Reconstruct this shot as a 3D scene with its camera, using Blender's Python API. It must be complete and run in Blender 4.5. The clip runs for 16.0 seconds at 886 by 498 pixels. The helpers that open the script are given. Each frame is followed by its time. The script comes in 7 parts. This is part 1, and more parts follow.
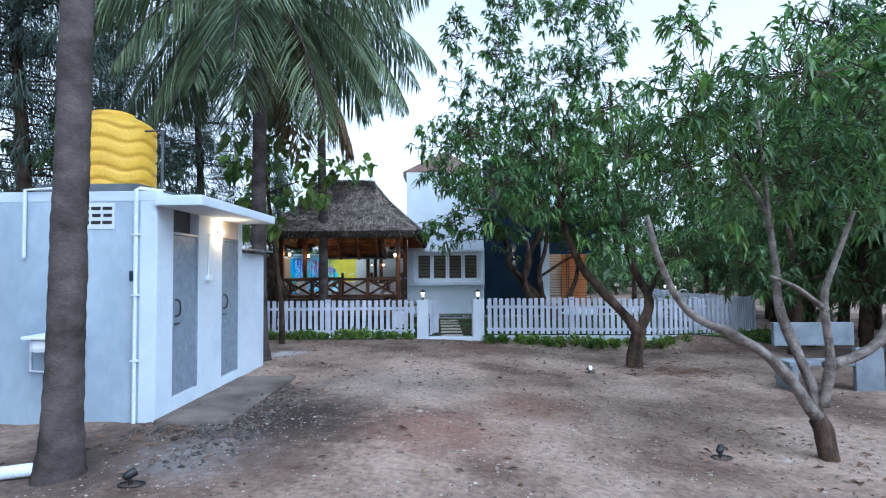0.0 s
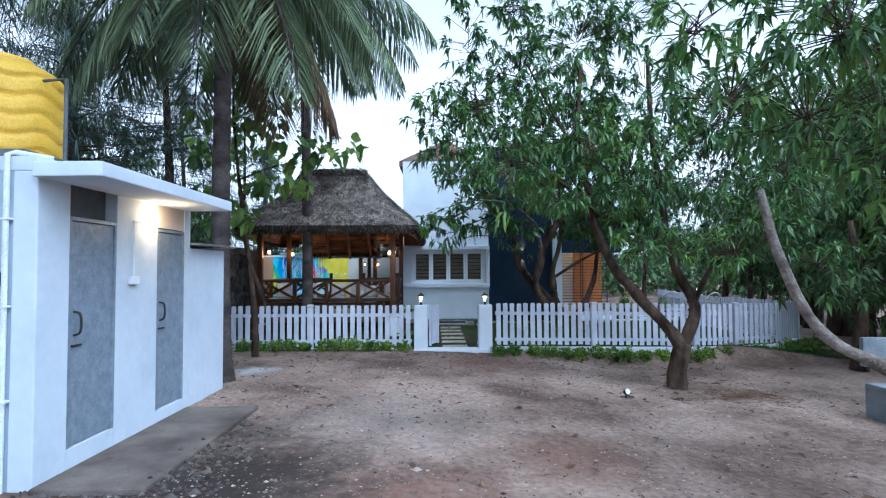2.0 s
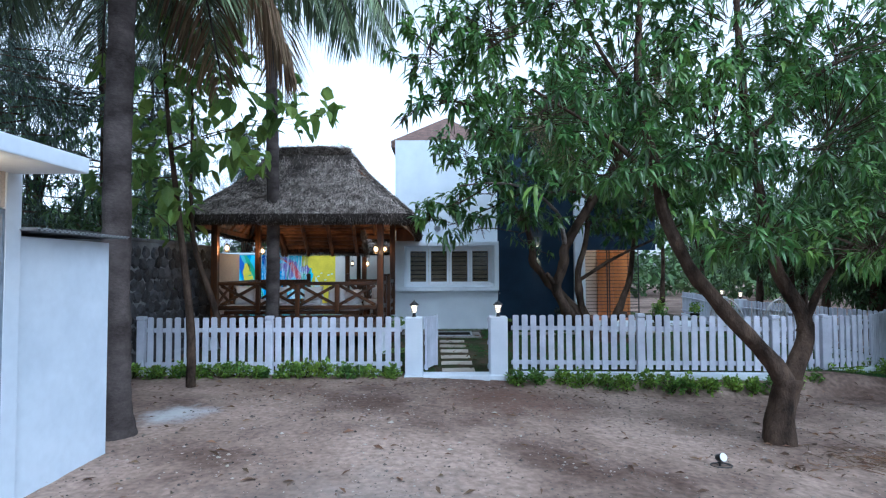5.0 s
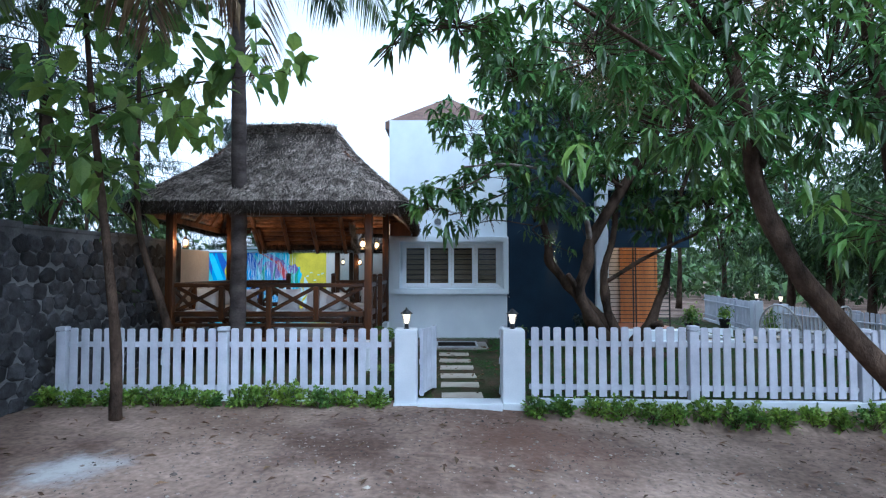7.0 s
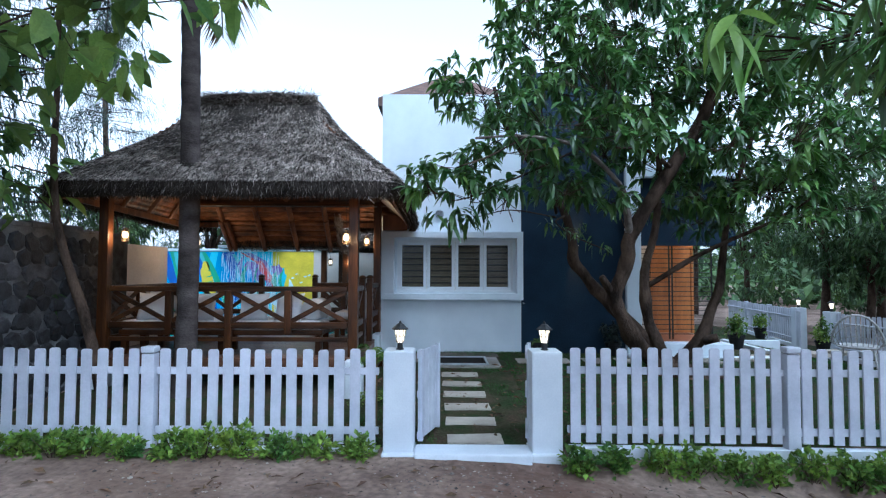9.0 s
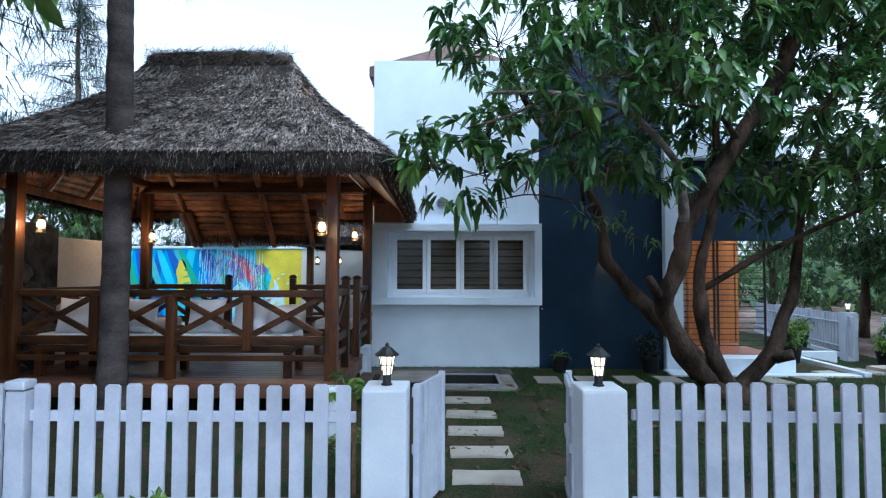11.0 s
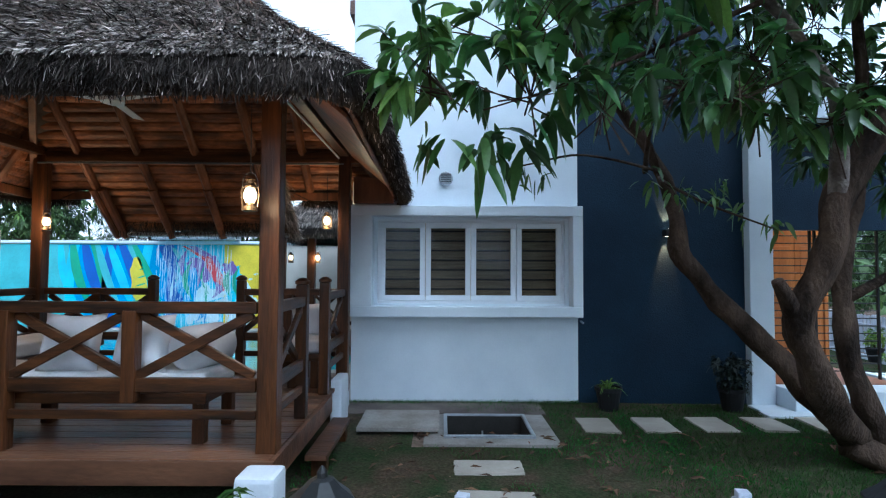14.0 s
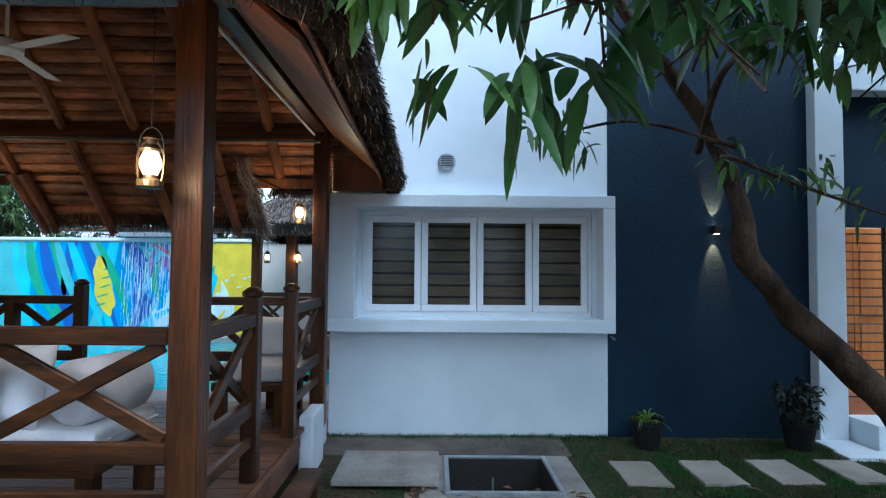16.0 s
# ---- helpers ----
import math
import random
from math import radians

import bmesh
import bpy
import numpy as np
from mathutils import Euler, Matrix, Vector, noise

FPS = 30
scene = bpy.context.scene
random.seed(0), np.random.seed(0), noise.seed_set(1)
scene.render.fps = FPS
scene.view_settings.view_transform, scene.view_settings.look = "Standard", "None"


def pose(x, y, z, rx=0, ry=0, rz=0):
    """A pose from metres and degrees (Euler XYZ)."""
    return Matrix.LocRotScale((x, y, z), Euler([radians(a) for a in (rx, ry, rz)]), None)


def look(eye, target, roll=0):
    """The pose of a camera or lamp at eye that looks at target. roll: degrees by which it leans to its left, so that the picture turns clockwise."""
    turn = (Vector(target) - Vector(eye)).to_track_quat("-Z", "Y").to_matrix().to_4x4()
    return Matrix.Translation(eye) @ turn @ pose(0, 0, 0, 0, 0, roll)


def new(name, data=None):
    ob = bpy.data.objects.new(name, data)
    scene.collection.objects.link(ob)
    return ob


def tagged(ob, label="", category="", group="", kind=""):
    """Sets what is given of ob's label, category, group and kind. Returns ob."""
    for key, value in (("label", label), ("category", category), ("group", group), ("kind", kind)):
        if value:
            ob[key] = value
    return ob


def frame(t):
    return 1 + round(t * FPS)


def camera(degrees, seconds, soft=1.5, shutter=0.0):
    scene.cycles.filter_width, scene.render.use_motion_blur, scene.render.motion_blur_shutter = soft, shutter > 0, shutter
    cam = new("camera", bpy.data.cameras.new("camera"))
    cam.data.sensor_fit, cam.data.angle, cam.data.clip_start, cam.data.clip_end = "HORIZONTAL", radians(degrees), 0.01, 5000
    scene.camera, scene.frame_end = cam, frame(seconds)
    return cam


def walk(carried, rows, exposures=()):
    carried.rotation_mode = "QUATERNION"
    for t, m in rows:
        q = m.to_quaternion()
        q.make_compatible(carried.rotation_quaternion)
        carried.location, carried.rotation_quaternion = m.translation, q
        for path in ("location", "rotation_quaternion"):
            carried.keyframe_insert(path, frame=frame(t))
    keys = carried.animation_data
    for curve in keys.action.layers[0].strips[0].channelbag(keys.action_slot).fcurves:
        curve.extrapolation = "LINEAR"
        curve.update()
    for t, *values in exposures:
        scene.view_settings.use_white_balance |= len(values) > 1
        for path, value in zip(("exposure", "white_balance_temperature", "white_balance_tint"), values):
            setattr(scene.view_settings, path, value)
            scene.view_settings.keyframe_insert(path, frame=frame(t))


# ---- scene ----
cam = camera(78.6, 16.0, soft=1.2)
PATH = [
    (0, (0.19, 0.303, 1.717), (0.171, 2.302, 1.795), -0.5),
    (0.5, (0.158, 0.808, 1.71), (0.139, 2.806, 1.789), -0.5),
    (1, (0.121, 1.28, 1.705), (0.108, 3.279, 1.784), -0.5),
    (1.5, (0.097, 1.763, 1.714), (0.085, 3.762, 1.793), -0.4),
    (2, (0.086, 2.23, 1.724), (0.076, 4.228, 1.802), -0.4),
    (2.5, (0.064, 2.711, 1.73), (0.057, 4.71, 1.807), -0.2),
    (3, (0.06, 3.17, 1.745), (0.054, 5.169, 1.82), -0.1),
    (3.5, (0.061, 3.619, 1.76), (0.054, 5.617, 1.833), -0.1),
    (4, (0.051, 4.077, 1.762), (0.045, 6.075, 1.837), -0.1),
    (4.2, (0.049, 4.266, 1.762), (0.043, 6.265, 1.837), -0.2),
    (6.5, (0.077, 6.438, 1.761), (0.063, 8.437, 1.832), -0.1),
    (7, (0.075, 6.913, 1.756), (0.059, 8.911, 1.829), 0.0),
    (8, (0.015, 7.87, 1.743), (0.003, 9.869, 1.823), -0.0),
    (9, (-0.033, 8.814, 1.722), (-0.04, 10.812, 1.805), 0.2),
    (11.5, (-0.087, 10.884, 1.71), (-0.095, 12.883, 1.794), 0.2),
    (12, (-0.094, 11.285, 1.703), (-0.105, 13.283, 1.79), 0.0),
    (12.5, (-0.117, 11.663, 1.71), (-0.126, 13.662, 1.794), 0.2),
    (13, (-0.14, 12.03, 1.712), (-0.149, 14.028, 1.797), 0.4),
    (13.5, (-0.176, 12.415, 1.71), (-0.172, 14.414, 1.794), 0.2),
    (14, (-0.177, 12.77, 1.716), (-0.175, 14.768, 1.798), 0.3),
    (14.5, (-0.181, 13.083, 1.72), (-0.176, 15.081, 1.805), 0.3),
    (15, (-0.191, 13.396, 1.728), (-0.183, 15.394, 1.813), 0.3),
    (15.5, (-0.199, 13.68, 1.744), (-0.189, 15.678, 1.826), 0.3),
    (16, (-0.235, 13.954, 1.764), (-0.21, 15.952, 1.843), 0.5),
]
EXPO = [(0, 1.25, 4850, 4), (4, 1.27, 4850, 4), (8, 1.36, 4850, 4), (12.5, 1.42, 4850, 3), (16, 1.58, 4800, 2)]
walk(cam, [(t, look(eye, target, roll)) for t, eye, target, roll in PATH], EXPO)

# ---- world and sun ----
world = bpy.data.worlds.new("sky")
scene.world = world
world.use_nodes = True
wn, wl = world.node_tree.nodes, world.node_tree.links
sky = wn.new("ShaderNodeTexSky")
sky.sky_type = "NISHITA"
sky.sun_disc = False
sky.sun_elevation = radians(50)
sky.sun_rotation = radians(145)
sky.dust_density = 2.5
sky.air_density = 1.0
hs = wn.new("ShaderNodeHueSaturation")
hs.inputs["Saturation"].default_value = 0.06
wl.new(sky.outputs[0], hs.inputs["Color"])
wl.new(hs.outputs[0], wn["Background"].inputs["Color"])
wn["Background"].inputs["Strength"].default_value = 0.15
sun_data = bpy.data.lights.new("sun", "SUN")
sun_data.energy, sun_data.angle, sun_data.color = 0.55, radians(50), (1.0, 0.97, 0.93)
sun = new("sun", sun_data)
sun.matrix_world = look((8, -2, 20), (0, 10, 0))


# ---- materials ----
def mat(name, col, col2=None, scale=6.0, rough=0.7, metal=0.0, bump=0.2, fine=60.0, spec=0.4, island=0.0, stretch=(1, 1, 1), rnd=0.0, detail=6.0, contrast=(0.35, 0.65), trans=0.0, grit=(0.86, 1.12)):
    """Base colour blended between two tones by noise at two scales, with fine relief."""
    m = bpy.data.materials.new(name)
    m.use_nodes = True
    n, l = m.node_tree.nodes, m.node_tree.links
    b = n["Principled BSDF"]
    b.inputs["Roughness"].default_value = rough
    b.inputs["Metallic"].default_value = metal
    b.inputs["Specular IOR Level"].default_value = spec
    tc = n.new("ShaderNodeTexCoord")
    geo = n.new("ShaderNodeNewGeometry")
    mp = n.new("ShaderNodeMapping")
    mp.inputs["Scale"].default_value = stretch
    l.new(geo.outputs["Position"], mp.inputs["Vector"])
    n1 = n.new("ShaderNodeTexNoise")
    n1.inputs["Scale"].default_value, n1.inputs["Detail"].default_value = scale, detail
    n1.inputs["Roughness"].default_value = 0.6
    l.new(mp.outputs[0], n1.inputs["Vector"])
    n2 = n.new("ShaderNodeTexNoise")
    n2.inputs["Scale"].default_value, n2.inputs["Detail"].default_value = fine, 3
    l.new(mp.outputs[0], n2.inputs["Vector"])
    r = n.new("ShaderNodeMapRange")
    r.inputs[1].default_value, r.inputs[2].default_value = contrast
    l.new(n1.outputs[0], r.inputs[0])
    mx = n.new("ShaderNodeMix")
    mx.data_type = "RGBA"
    mx.inputs[6].default_value = (*col, 1)
    mx.inputs[7].default_value = (*(col2 or [c * 0.75 for c in col]), 1)
    l.new(r.outputs[0], mx.inputs[0])
    out = mx.outputs[2]
    g = n.new("ShaderNodeMapRange")
    g.inputs[1].default_value, g.inputs[2].default_value, g.inputs[3].default_value, g.inputs[4].default_value = 0.3, 0.7, *grit
    l.new(n2.outputs[0], g.inputs[0])
    v = n.new("ShaderNodeHueSaturation")
    l.new(out, v.inputs["Color"])
    val = g.outputs[0]
    if island or rnd:
        if island:
            src = geo.outputs["Random Per Island"]
        else:
            oi = n.new("ShaderNodeObjectInfo")
            src = oi.outputs["Random"]
        k = n.new("ShaderNodeMapRange")
        a = island or rnd
        k.inputs[3].default_value, k.inputs[4].default_value = 1 - a, 1 + a
        l.new(src, k.inputs[0])
        mu = n.new("ShaderNodeMath")
        mu.operation = "MULTIPLY"
        l.new(val, mu.inputs[0])
        l.new(k.outputs[0], mu.inputs[1])
        val = mu.outputs[0]
        if island:
            hk = n.new("ShaderNodeMapRange")
            hk.inputs[3].default_value, hk.inputs[4].default_value = 0.485, 0.515
            wn_ = n.new("ShaderNodeTexWhiteNoise")
            wn_.noise_dimensions = "1D"
            l.new(src, wn_.inputs["W"])
            l.new(wn_.outputs["Value"], hk.inputs[0])
            l.new(hk.outputs[0], v.inputs["Hue"])
    l.new(val, v.inputs["Value"])
    l.new(v.outputs[0], b.inputs["Base Color"])
    if bump:
        ad = n.new("ShaderNodeMath")
        ad.operation = "ADD"
        l.new(n1.outputs[0], ad.inputs[0])
        l.new(n2.outputs[0], ad.inputs[1])
        bp = n.new("ShaderNodeBump")
        bp.inputs["Strength"].default_value = bump
        bp.inputs["Distance"].default_value = 0.02
        l.new(ad.outputs[0], bp.inputs["Height"])
        l.new(bp.outputs[0], b.inputs["Normal"])
    if trans:
        t = n.new("ShaderNodeBsdfTranslucent")
        l.new(v.outputs[0], t.inputs["Color"])
        ms = n.new("ShaderNodeMixShader")
        ms.inputs[0].default_value = trans
        l.new(b.outputs[0], ms.inputs[1])
        l.new(t.outputs[0], ms.inputs[2])
        l.new(ms.outputs[0], n["Material Output"].inputs["Surface"])
    return m


def glow(name, col, strength):
    m = bpy.data.materials.new(name)
    m.use_nodes = True
    b = m.node_tree.nodes["Principled BSDF"]
    b.inputs["Base Color"].default_value = (0.8, 0.75, 0.65, 1)
    b.inputs["Emission Color"].default_value = (*col, 1)
    b.inputs["Emission Strength"].default_value = strength
    return m


def glassy(name, col, rough=0.03):
    m = bpy.data.materials.new(name)
    m.use_nodes = True
    n, l = m.node_tree.nodes, m.node_tree.links
    gl = n.new("ShaderNodeBsdfGlossy")
    gl.inputs["Roughness"].default_value = rough
    tr = n.new("ShaderNodeBsdfTransparent")
    tr.inputs["Color"].default_value = (*col, 1)
    fr = n.new("ShaderNodeFresnel")
    fr.inputs["IOR"].default_value = 1.24
    ms = n.new("ShaderNodeMixShader")
    l.new(fr.outputs[0], ms.inputs[0])
    l.new(tr.outputs[0], ms.inputs[1])
    l.new(gl.outputs[0], ms.inputs[2])
    l.new(ms.outputs[0], n["Material Output"].inputs["Surface"])
    return m


M_SAND = mat("sand", (0.300, 0.222, 0.180), (0.100, 0.066, 0.052), scale=0.55, rough=0.95, bump=1.0, fine=15, spec=0.1, detail=12, contrast=(0.40, 0.64), grit=(0.70, 1.26))


def stain(m, at, radius, col, amount, scale=2.5):
    """A ragged soaked-in patch on the ground round one place."""
    n, l = m.node_tree.nodes, m.node_tree.links
    b = n["Principled BSDF"]
    src = b.inputs["Base Color"].links[0].from_socket
    geo = n.new("ShaderNodeNewGeometry")
    d = n.new("ShaderNodeVectorMath")
    d.operation = "DISTANCE"
    d.inputs[1].default_value = at
    l.new(geo.outputs["Position"], d.inputs[0])
    ns = n.new("ShaderNodeTexNoise")
    ns.inputs["Scale"].default_value, ns.inputs["Detail"].default_value, ns.inputs["Roughness"].default_value = scale, 9, 0.7
    l.new(geo.outputs["Position"], ns.inputs["Vector"])
    ma = n.new("ShaderNodeMath")
    ma.operation = "MULTIPLY_ADD"
    ma.inputs[1].default_value = 2.2 * radius
    l.new(ns.outputs[0], ma.inputs[0])
    l.new(d.outputs["Value"], ma.inputs[2])
    mr = n.new("ShaderNodeMapRange")
    mr.inputs[1].default_value, mr.inputs[2].default_value = 2.25 * radius, 1.35 * radius
    mr.inputs[3].default_value, mr.inputs[4].default_value = 0.0, amount
    l.new(ma.outputs[0], mr.inputs[0])
    mx = n.new("ShaderNodeMix")
    mx.data_type = "RGBA"
    mx.inputs[7].default_value = (*col, 1)
    l.new(mr.outputs[0], mx.inputs[0])
    l.new(src, mx.inputs[6])
    l.new(mx.outputs[2], b.inputs["Base Color"])


stain(M_SAND, (-1.75, 6.5, -0.05), 1.0, (0.032, 0.026, 0.024), 0.92, 4)
stain(M_SAND, (-1.05, 6.1, -0.05), 0.7, (0.06, 0.042, 0.034), 0.7, 5)
stain(M_SAND, (0.1, 6.3, 0), 0.95, (0.17, 0.085, 0.062), 0.55, 3)
stain(M_SAND, (1.3, 7.6, 0), 0.9, (0.16, 0.085, 0.06), 0.6, 3)
stain(M_SAND, (-3.2, 5.2, -0.05), 1.3, (0.055, 0.042, 0.036), 0.9, 3)
stain(M_SAND, (-2.0, 8.2, -0.05), 0.8, (0.06, 0.045, 0.038), 0.8, 4)
stain(M_SAND, (-2.05, 5.45, -0.05), 0.7, (0.24, 0.24, 0.25), 0.55, 6)
stain(M_SAND, (-3.25, 11.7, 0), 0.45, (0.46, 0.46, 0.47), 0.8, 4)
stain(M_SAND, (-0.6, 8.6, 0), 1.4, (0.25, 0.22, 0.20), 0.4, 3)
stain(M_SAND, (1.0, 12.9, 0), 1.2, (0.13, 0.07, 0.05), 0.7, 3)
stain(M_SAND, (-2.4, 13.2, 0), 1.0, (0.11, 0.07, 0.05), 0.7, 3)
stain(M_SAND, (-1.8, 6.9, -0.05), 1.3, (0.036, 0.028, 0.025), 0.9, 5)
stain(M_SAND, (-1.5, 5.4, -0.05), 0.8, (0.07, 0.045, 0.036), 0.75, 5)
M_GRAVEL = mat("gravel", (0.30, 0.25, 0.22), (0.12, 0.09, 0.075), scale=8, rough=0.95, bump=0.5, island=0.5)
M_RUBBLE = mat("dark_rubble", (0.085, 0.072, 0.064), (0.045, 0.037, 0.033), scale=8, rough=0.95, bump=0.4, island=0.6)
M_LITTER = mat("dry_leaf", (0.16, 0.09, 0.05), (0.08, 0.05, 0.03), scale=9, rough=0.9, bump=0, island=0.5)
M_CONC = mat("concrete", (0.36, 0.34, 0.32), (0.22, 0.20, 0.18), scale=2.5, rough=0.9, bump=0.3, spec=0.2)
M_CONC_DARK = mat("damp_concrete", (0.17, 0.142, 0.122), (0.065, 0.052, 0.046), scale=1.6, rough=0.85, bump=0.3, spec=0.25)
M_WHITE = mat("white_wall_paint", (0.76, 0.82, 0.88), (0.67, 0.73, 0.80), scale=1.3, rough=0.75, bump=0.03, fine=60, spec=0.25, grit=(0.97, 1.02))
M_TOILET = mat("weathered_limewash", (0.45, 0.51, 0.58), (0.27, 0.33, 0.40), scale=0.8, rough=0.85, bump=0.04, fine=9, spec=0.15, stretch=(1, 1, 0.6), grit=(0.93, 1.04))
M_BLOCK = mat("stained_white_limewash", (0.58, 0.63, 0.70), (0.47, 0.525, 0.60), scale=1.1, rough=0.85, bump=0.05, fine=12, spec=0.15, contrast=(0.45, 0.75), grit=(0.96, 1.02))
M_BLUE = mat("navy_wall_paint", (0.010, 0.029, 0.056), (0.0065, 0.019, 0.040), scale=1.5, rough=0.7, bump=0.35, fine=70, spec=0.25)
M_FENCE = mat("white_fence_paint", (0.60, 0.61, 0.69), (0.46, 0.48, 0.56), scale=3, rough=0.55, bump=0.03, rnd=0.06, spec=0.3, grit=(0.95, 1.04))
M_POST = mat("white_masonry_paint", (0.70, 0.73, 0.78), (0.58, 0.62, 0.685), scale=1.6, rough=0.7, bump=0.02, spec=0.25, grit=(0.96, 1.03))
M_WOOD = mat("dark_varnished_wood", (0.098, 0.034, 0.008), (0.014, 0.006, 0.003), scale=2.2, rough=0.38, bump=0.2, fine=20, stretch=(4, 4, 0.4), spec=0.3, rnd=0.25, contrast=(0.32, 0.68), grit=(0.75, 1.2))
M_RAIL = mat("dark_varnished_rail_wood", (0.098, 0.036, 0.010), (0.012, 0.006, 0.003), scale=2.2, rough=0.38, bump=0.2, fine=20, stretch=(0.8, 0.8, 8), spec=0.3, rnd=0.25, contrast=(0.32, 0.68), grit=(0.75, 1.2))
M_DECK = mat("deck_wood", (0.17, 0.078, 0.040), (0.030, 0.013, 0.008), scale=3, rough=0.42, bump=0.3, fine=40, stretch=(0.3, 1, 1), spec=0.35, rnd=0.25)
M_BATTEN = mat("roof_batten_wood", (0.30, 0.115, 0.042), (0.050, 0.020, 0.010), scale=5, rough=0.5, bump=0.5, fine=30, stretch=(0.35, 1, 1), rnd=0.35, grit=(0.6, 1.3))
M_RAFTER = mat("brown_rafter_wood", (0.22, 0.085, 0.030), (0.075, 0.028, 0.012), scale=3, rough=0.45, bump=0.25, fine=24, stretch=(2, 2, 0.5), rnd=0.2, grit=(0.75, 1.2))
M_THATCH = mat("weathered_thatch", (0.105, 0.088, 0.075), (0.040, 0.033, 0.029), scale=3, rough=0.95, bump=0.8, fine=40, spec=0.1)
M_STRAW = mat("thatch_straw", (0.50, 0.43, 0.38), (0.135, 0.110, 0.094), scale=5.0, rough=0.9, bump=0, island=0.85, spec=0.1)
# dark straw among the slopes; on the fringes this tone paints the eave shade
M_STRAW_DK_SHADE = mat("dark_and_eave_shade_straw", (0.075, 0.060, 0.050), (0.022, 0.018, 0.016), scale=4, rough=0.9, bump=0, island=0.5, spec=0.1)
M_PALMBARK = mat("palm_bark", (0.105, 0.087, 0.082), (0.036, 0.029, 0.027), scale=2.2, rough=0.95, bump=0.5, fine=30, stretch=(1, 1, 1.7), spec=0.1)
M_BARK = mat("mango_bark", (0.100, 0.068, 0.049), (0.020, 0.014, 0.011), scale=5, rough=0.95, bump=0.9, fine=45, stretch=(1, 1, 0.5), spec=0.1)
M_BARK_PALE = mat("pale_lichen_bark", (0.26, 0.225, 0.20), (0.10, 0.08, 0.07), scale=7, rough=0.95, bump=0.8, fine=40, spec=0.1)
M_LEAF = mat("mango_leaf", (0.115, 0.215, 0.044), (0.044, 0.112, 0.028), scale=0.8, rough=0.34, bump=0, island=0.55, spec=0.75, trans=0.36)
M_LEAF_NEW = mat("young_mango_leaf", (0.17, 0.28, 0.05), (0.10, 0.19, 0.04), scale=2, rough=0.4, bump=0, island=0.35, spec=0.45, trans=0.35)
M_FLOWER = mat("mango_blossom", (0.42, 0.33, 0.22), (0.28, 0.18, 0.12), scale=6, rough=0.9, bump=0, island=0.3)
M_TEAK = mat("broad_leaf", (0.24, 0.34, 0.07), (0.075, 0.15, 0.05), scale=1.2, rough=0.5, bump=0.1, island=0.45, spec=0.35, trans=0.5)
M_PALM = mat("palm_leaflet", (0.21, 0.26, 0.13), (0.085, 0.125, 0.07), scale=1.0, rough=0.4, bump=0, island=0.45, spec=0.5, trans=0.25)
M_PALM_DRY = mat("dry_palm_leaflet", (0.22, 0.15, 0.08), (0.11, 0.07, 0.04), scale=1.0, rough=0.8, bump=0, island=0.4, trans=0.15)
M_NEEDLE = mat("casuarina_needles", (0.075, 0.105, 0.08), (0.030, 0.045, 0.038), scale=1.0, rough=0.8, bump=0, island=0.5, trans=0.15)
M_FARLEAF = mat("far_foliage", (0.100, 0.165, 0.050), (0.038, 0.072, 0.030), scale=0.5, rough=0.6, bump=0, island=0.5, trans=0.25)
M_HEDGE = mat("hedge_leaf", (0.26, 0.37, 0.05), (0.07, 0.15, 0.03), scale=3, rough=0.5, bump=0, island=0.5, trans=0.3)
M_GRASS = mat("lawn_grass", (0.032, 0.165, 0.018), (0.060, 0.085, 0.026), scale=1.4, rough=0.8, bump=0, island=0.5, trans=0.2)
M_SOIL = mat("lawn_soil", (0.022, 0.045, 0.014), (0.075, 0.052, 0.036), scale=2.2, rough=0.95, bump=0.8, fine=45, spec=0.1, detail=10, grit=(0.55, 1.4))
M_SLAB = mat("pale_stone_slab", (0.46, 0.42, 0.36), (0.33, 0.295, 0.25), scale=2.2, rough=0.85, bump=0.06, rnd=0.15, spec=0.2, grit=(0.94, 1.05))
M_STONE = mat("rubble_stone", (0.060, 0.060, 0.066), (0.020, 0.020, 0.023), scale=5, rough=0.85, bump=0.6, rnd=0.55, spec=0.3)
M_MORTAR = mat("lime_mortar", (0.20, 0.20, 0.205), (0.022, 0.021, 0.023), scale=0.9, rough=0.95, bump=0.5, fine=40, spec=0.1)
M_CREAM = mat("cream_wall_paint", (0.62, 0.55, 0.49), (0.50, 0.44, 0.39), scale=1.2, rough=0.8, bump=0.1)
M_YELLOW = mat("yellow_tank_plastic", (0.80, 0.50, 0.045), (0.70, 0.41, 0.03), scale=2, rough=0.42, bump=0.05, spec=0.45)
M_GREYDOOR = mat("grey_pvc_door", (0.24, 0.28, 0.34), (0.17, 0.20, 0.25), scale=9, rough=0.5, bump=0.25, fine=35, spec=0.4)
M_BENCH = mat("grey_bench_concrete", (0.24, 0.26, 0.29), (0.15, 0.165, 0.19), scale=2.5, rough=0.9, bump=0.3, spec=0.2)
M_DARKCONC = mat("dark_slab", (0.13, 0.14, 0.15), (0.08, 0.085, 0.09), scale=3, rough=0.9, bump=0.3)
M_BRASS = mat("aged_brass", (0.15, 0.10, 0.055), (0.05, 0.035, 0.022), scale=12, rough=0.42, metal=0.7, bump=0.05)
M_BLACK = mat("black_metal", (0.02, 0.02, 0.022), (0.03, 0.03, 0.03), scale=8, rough=0.45, bump=0.05, metal=0.3)
M_STEEL = mat("galvanised_steel", (0.45, 0.47, 0.5), (0.33, 0.35, 0.38), scale=6, rough=0.4, metal=0.8, bump=0.05)
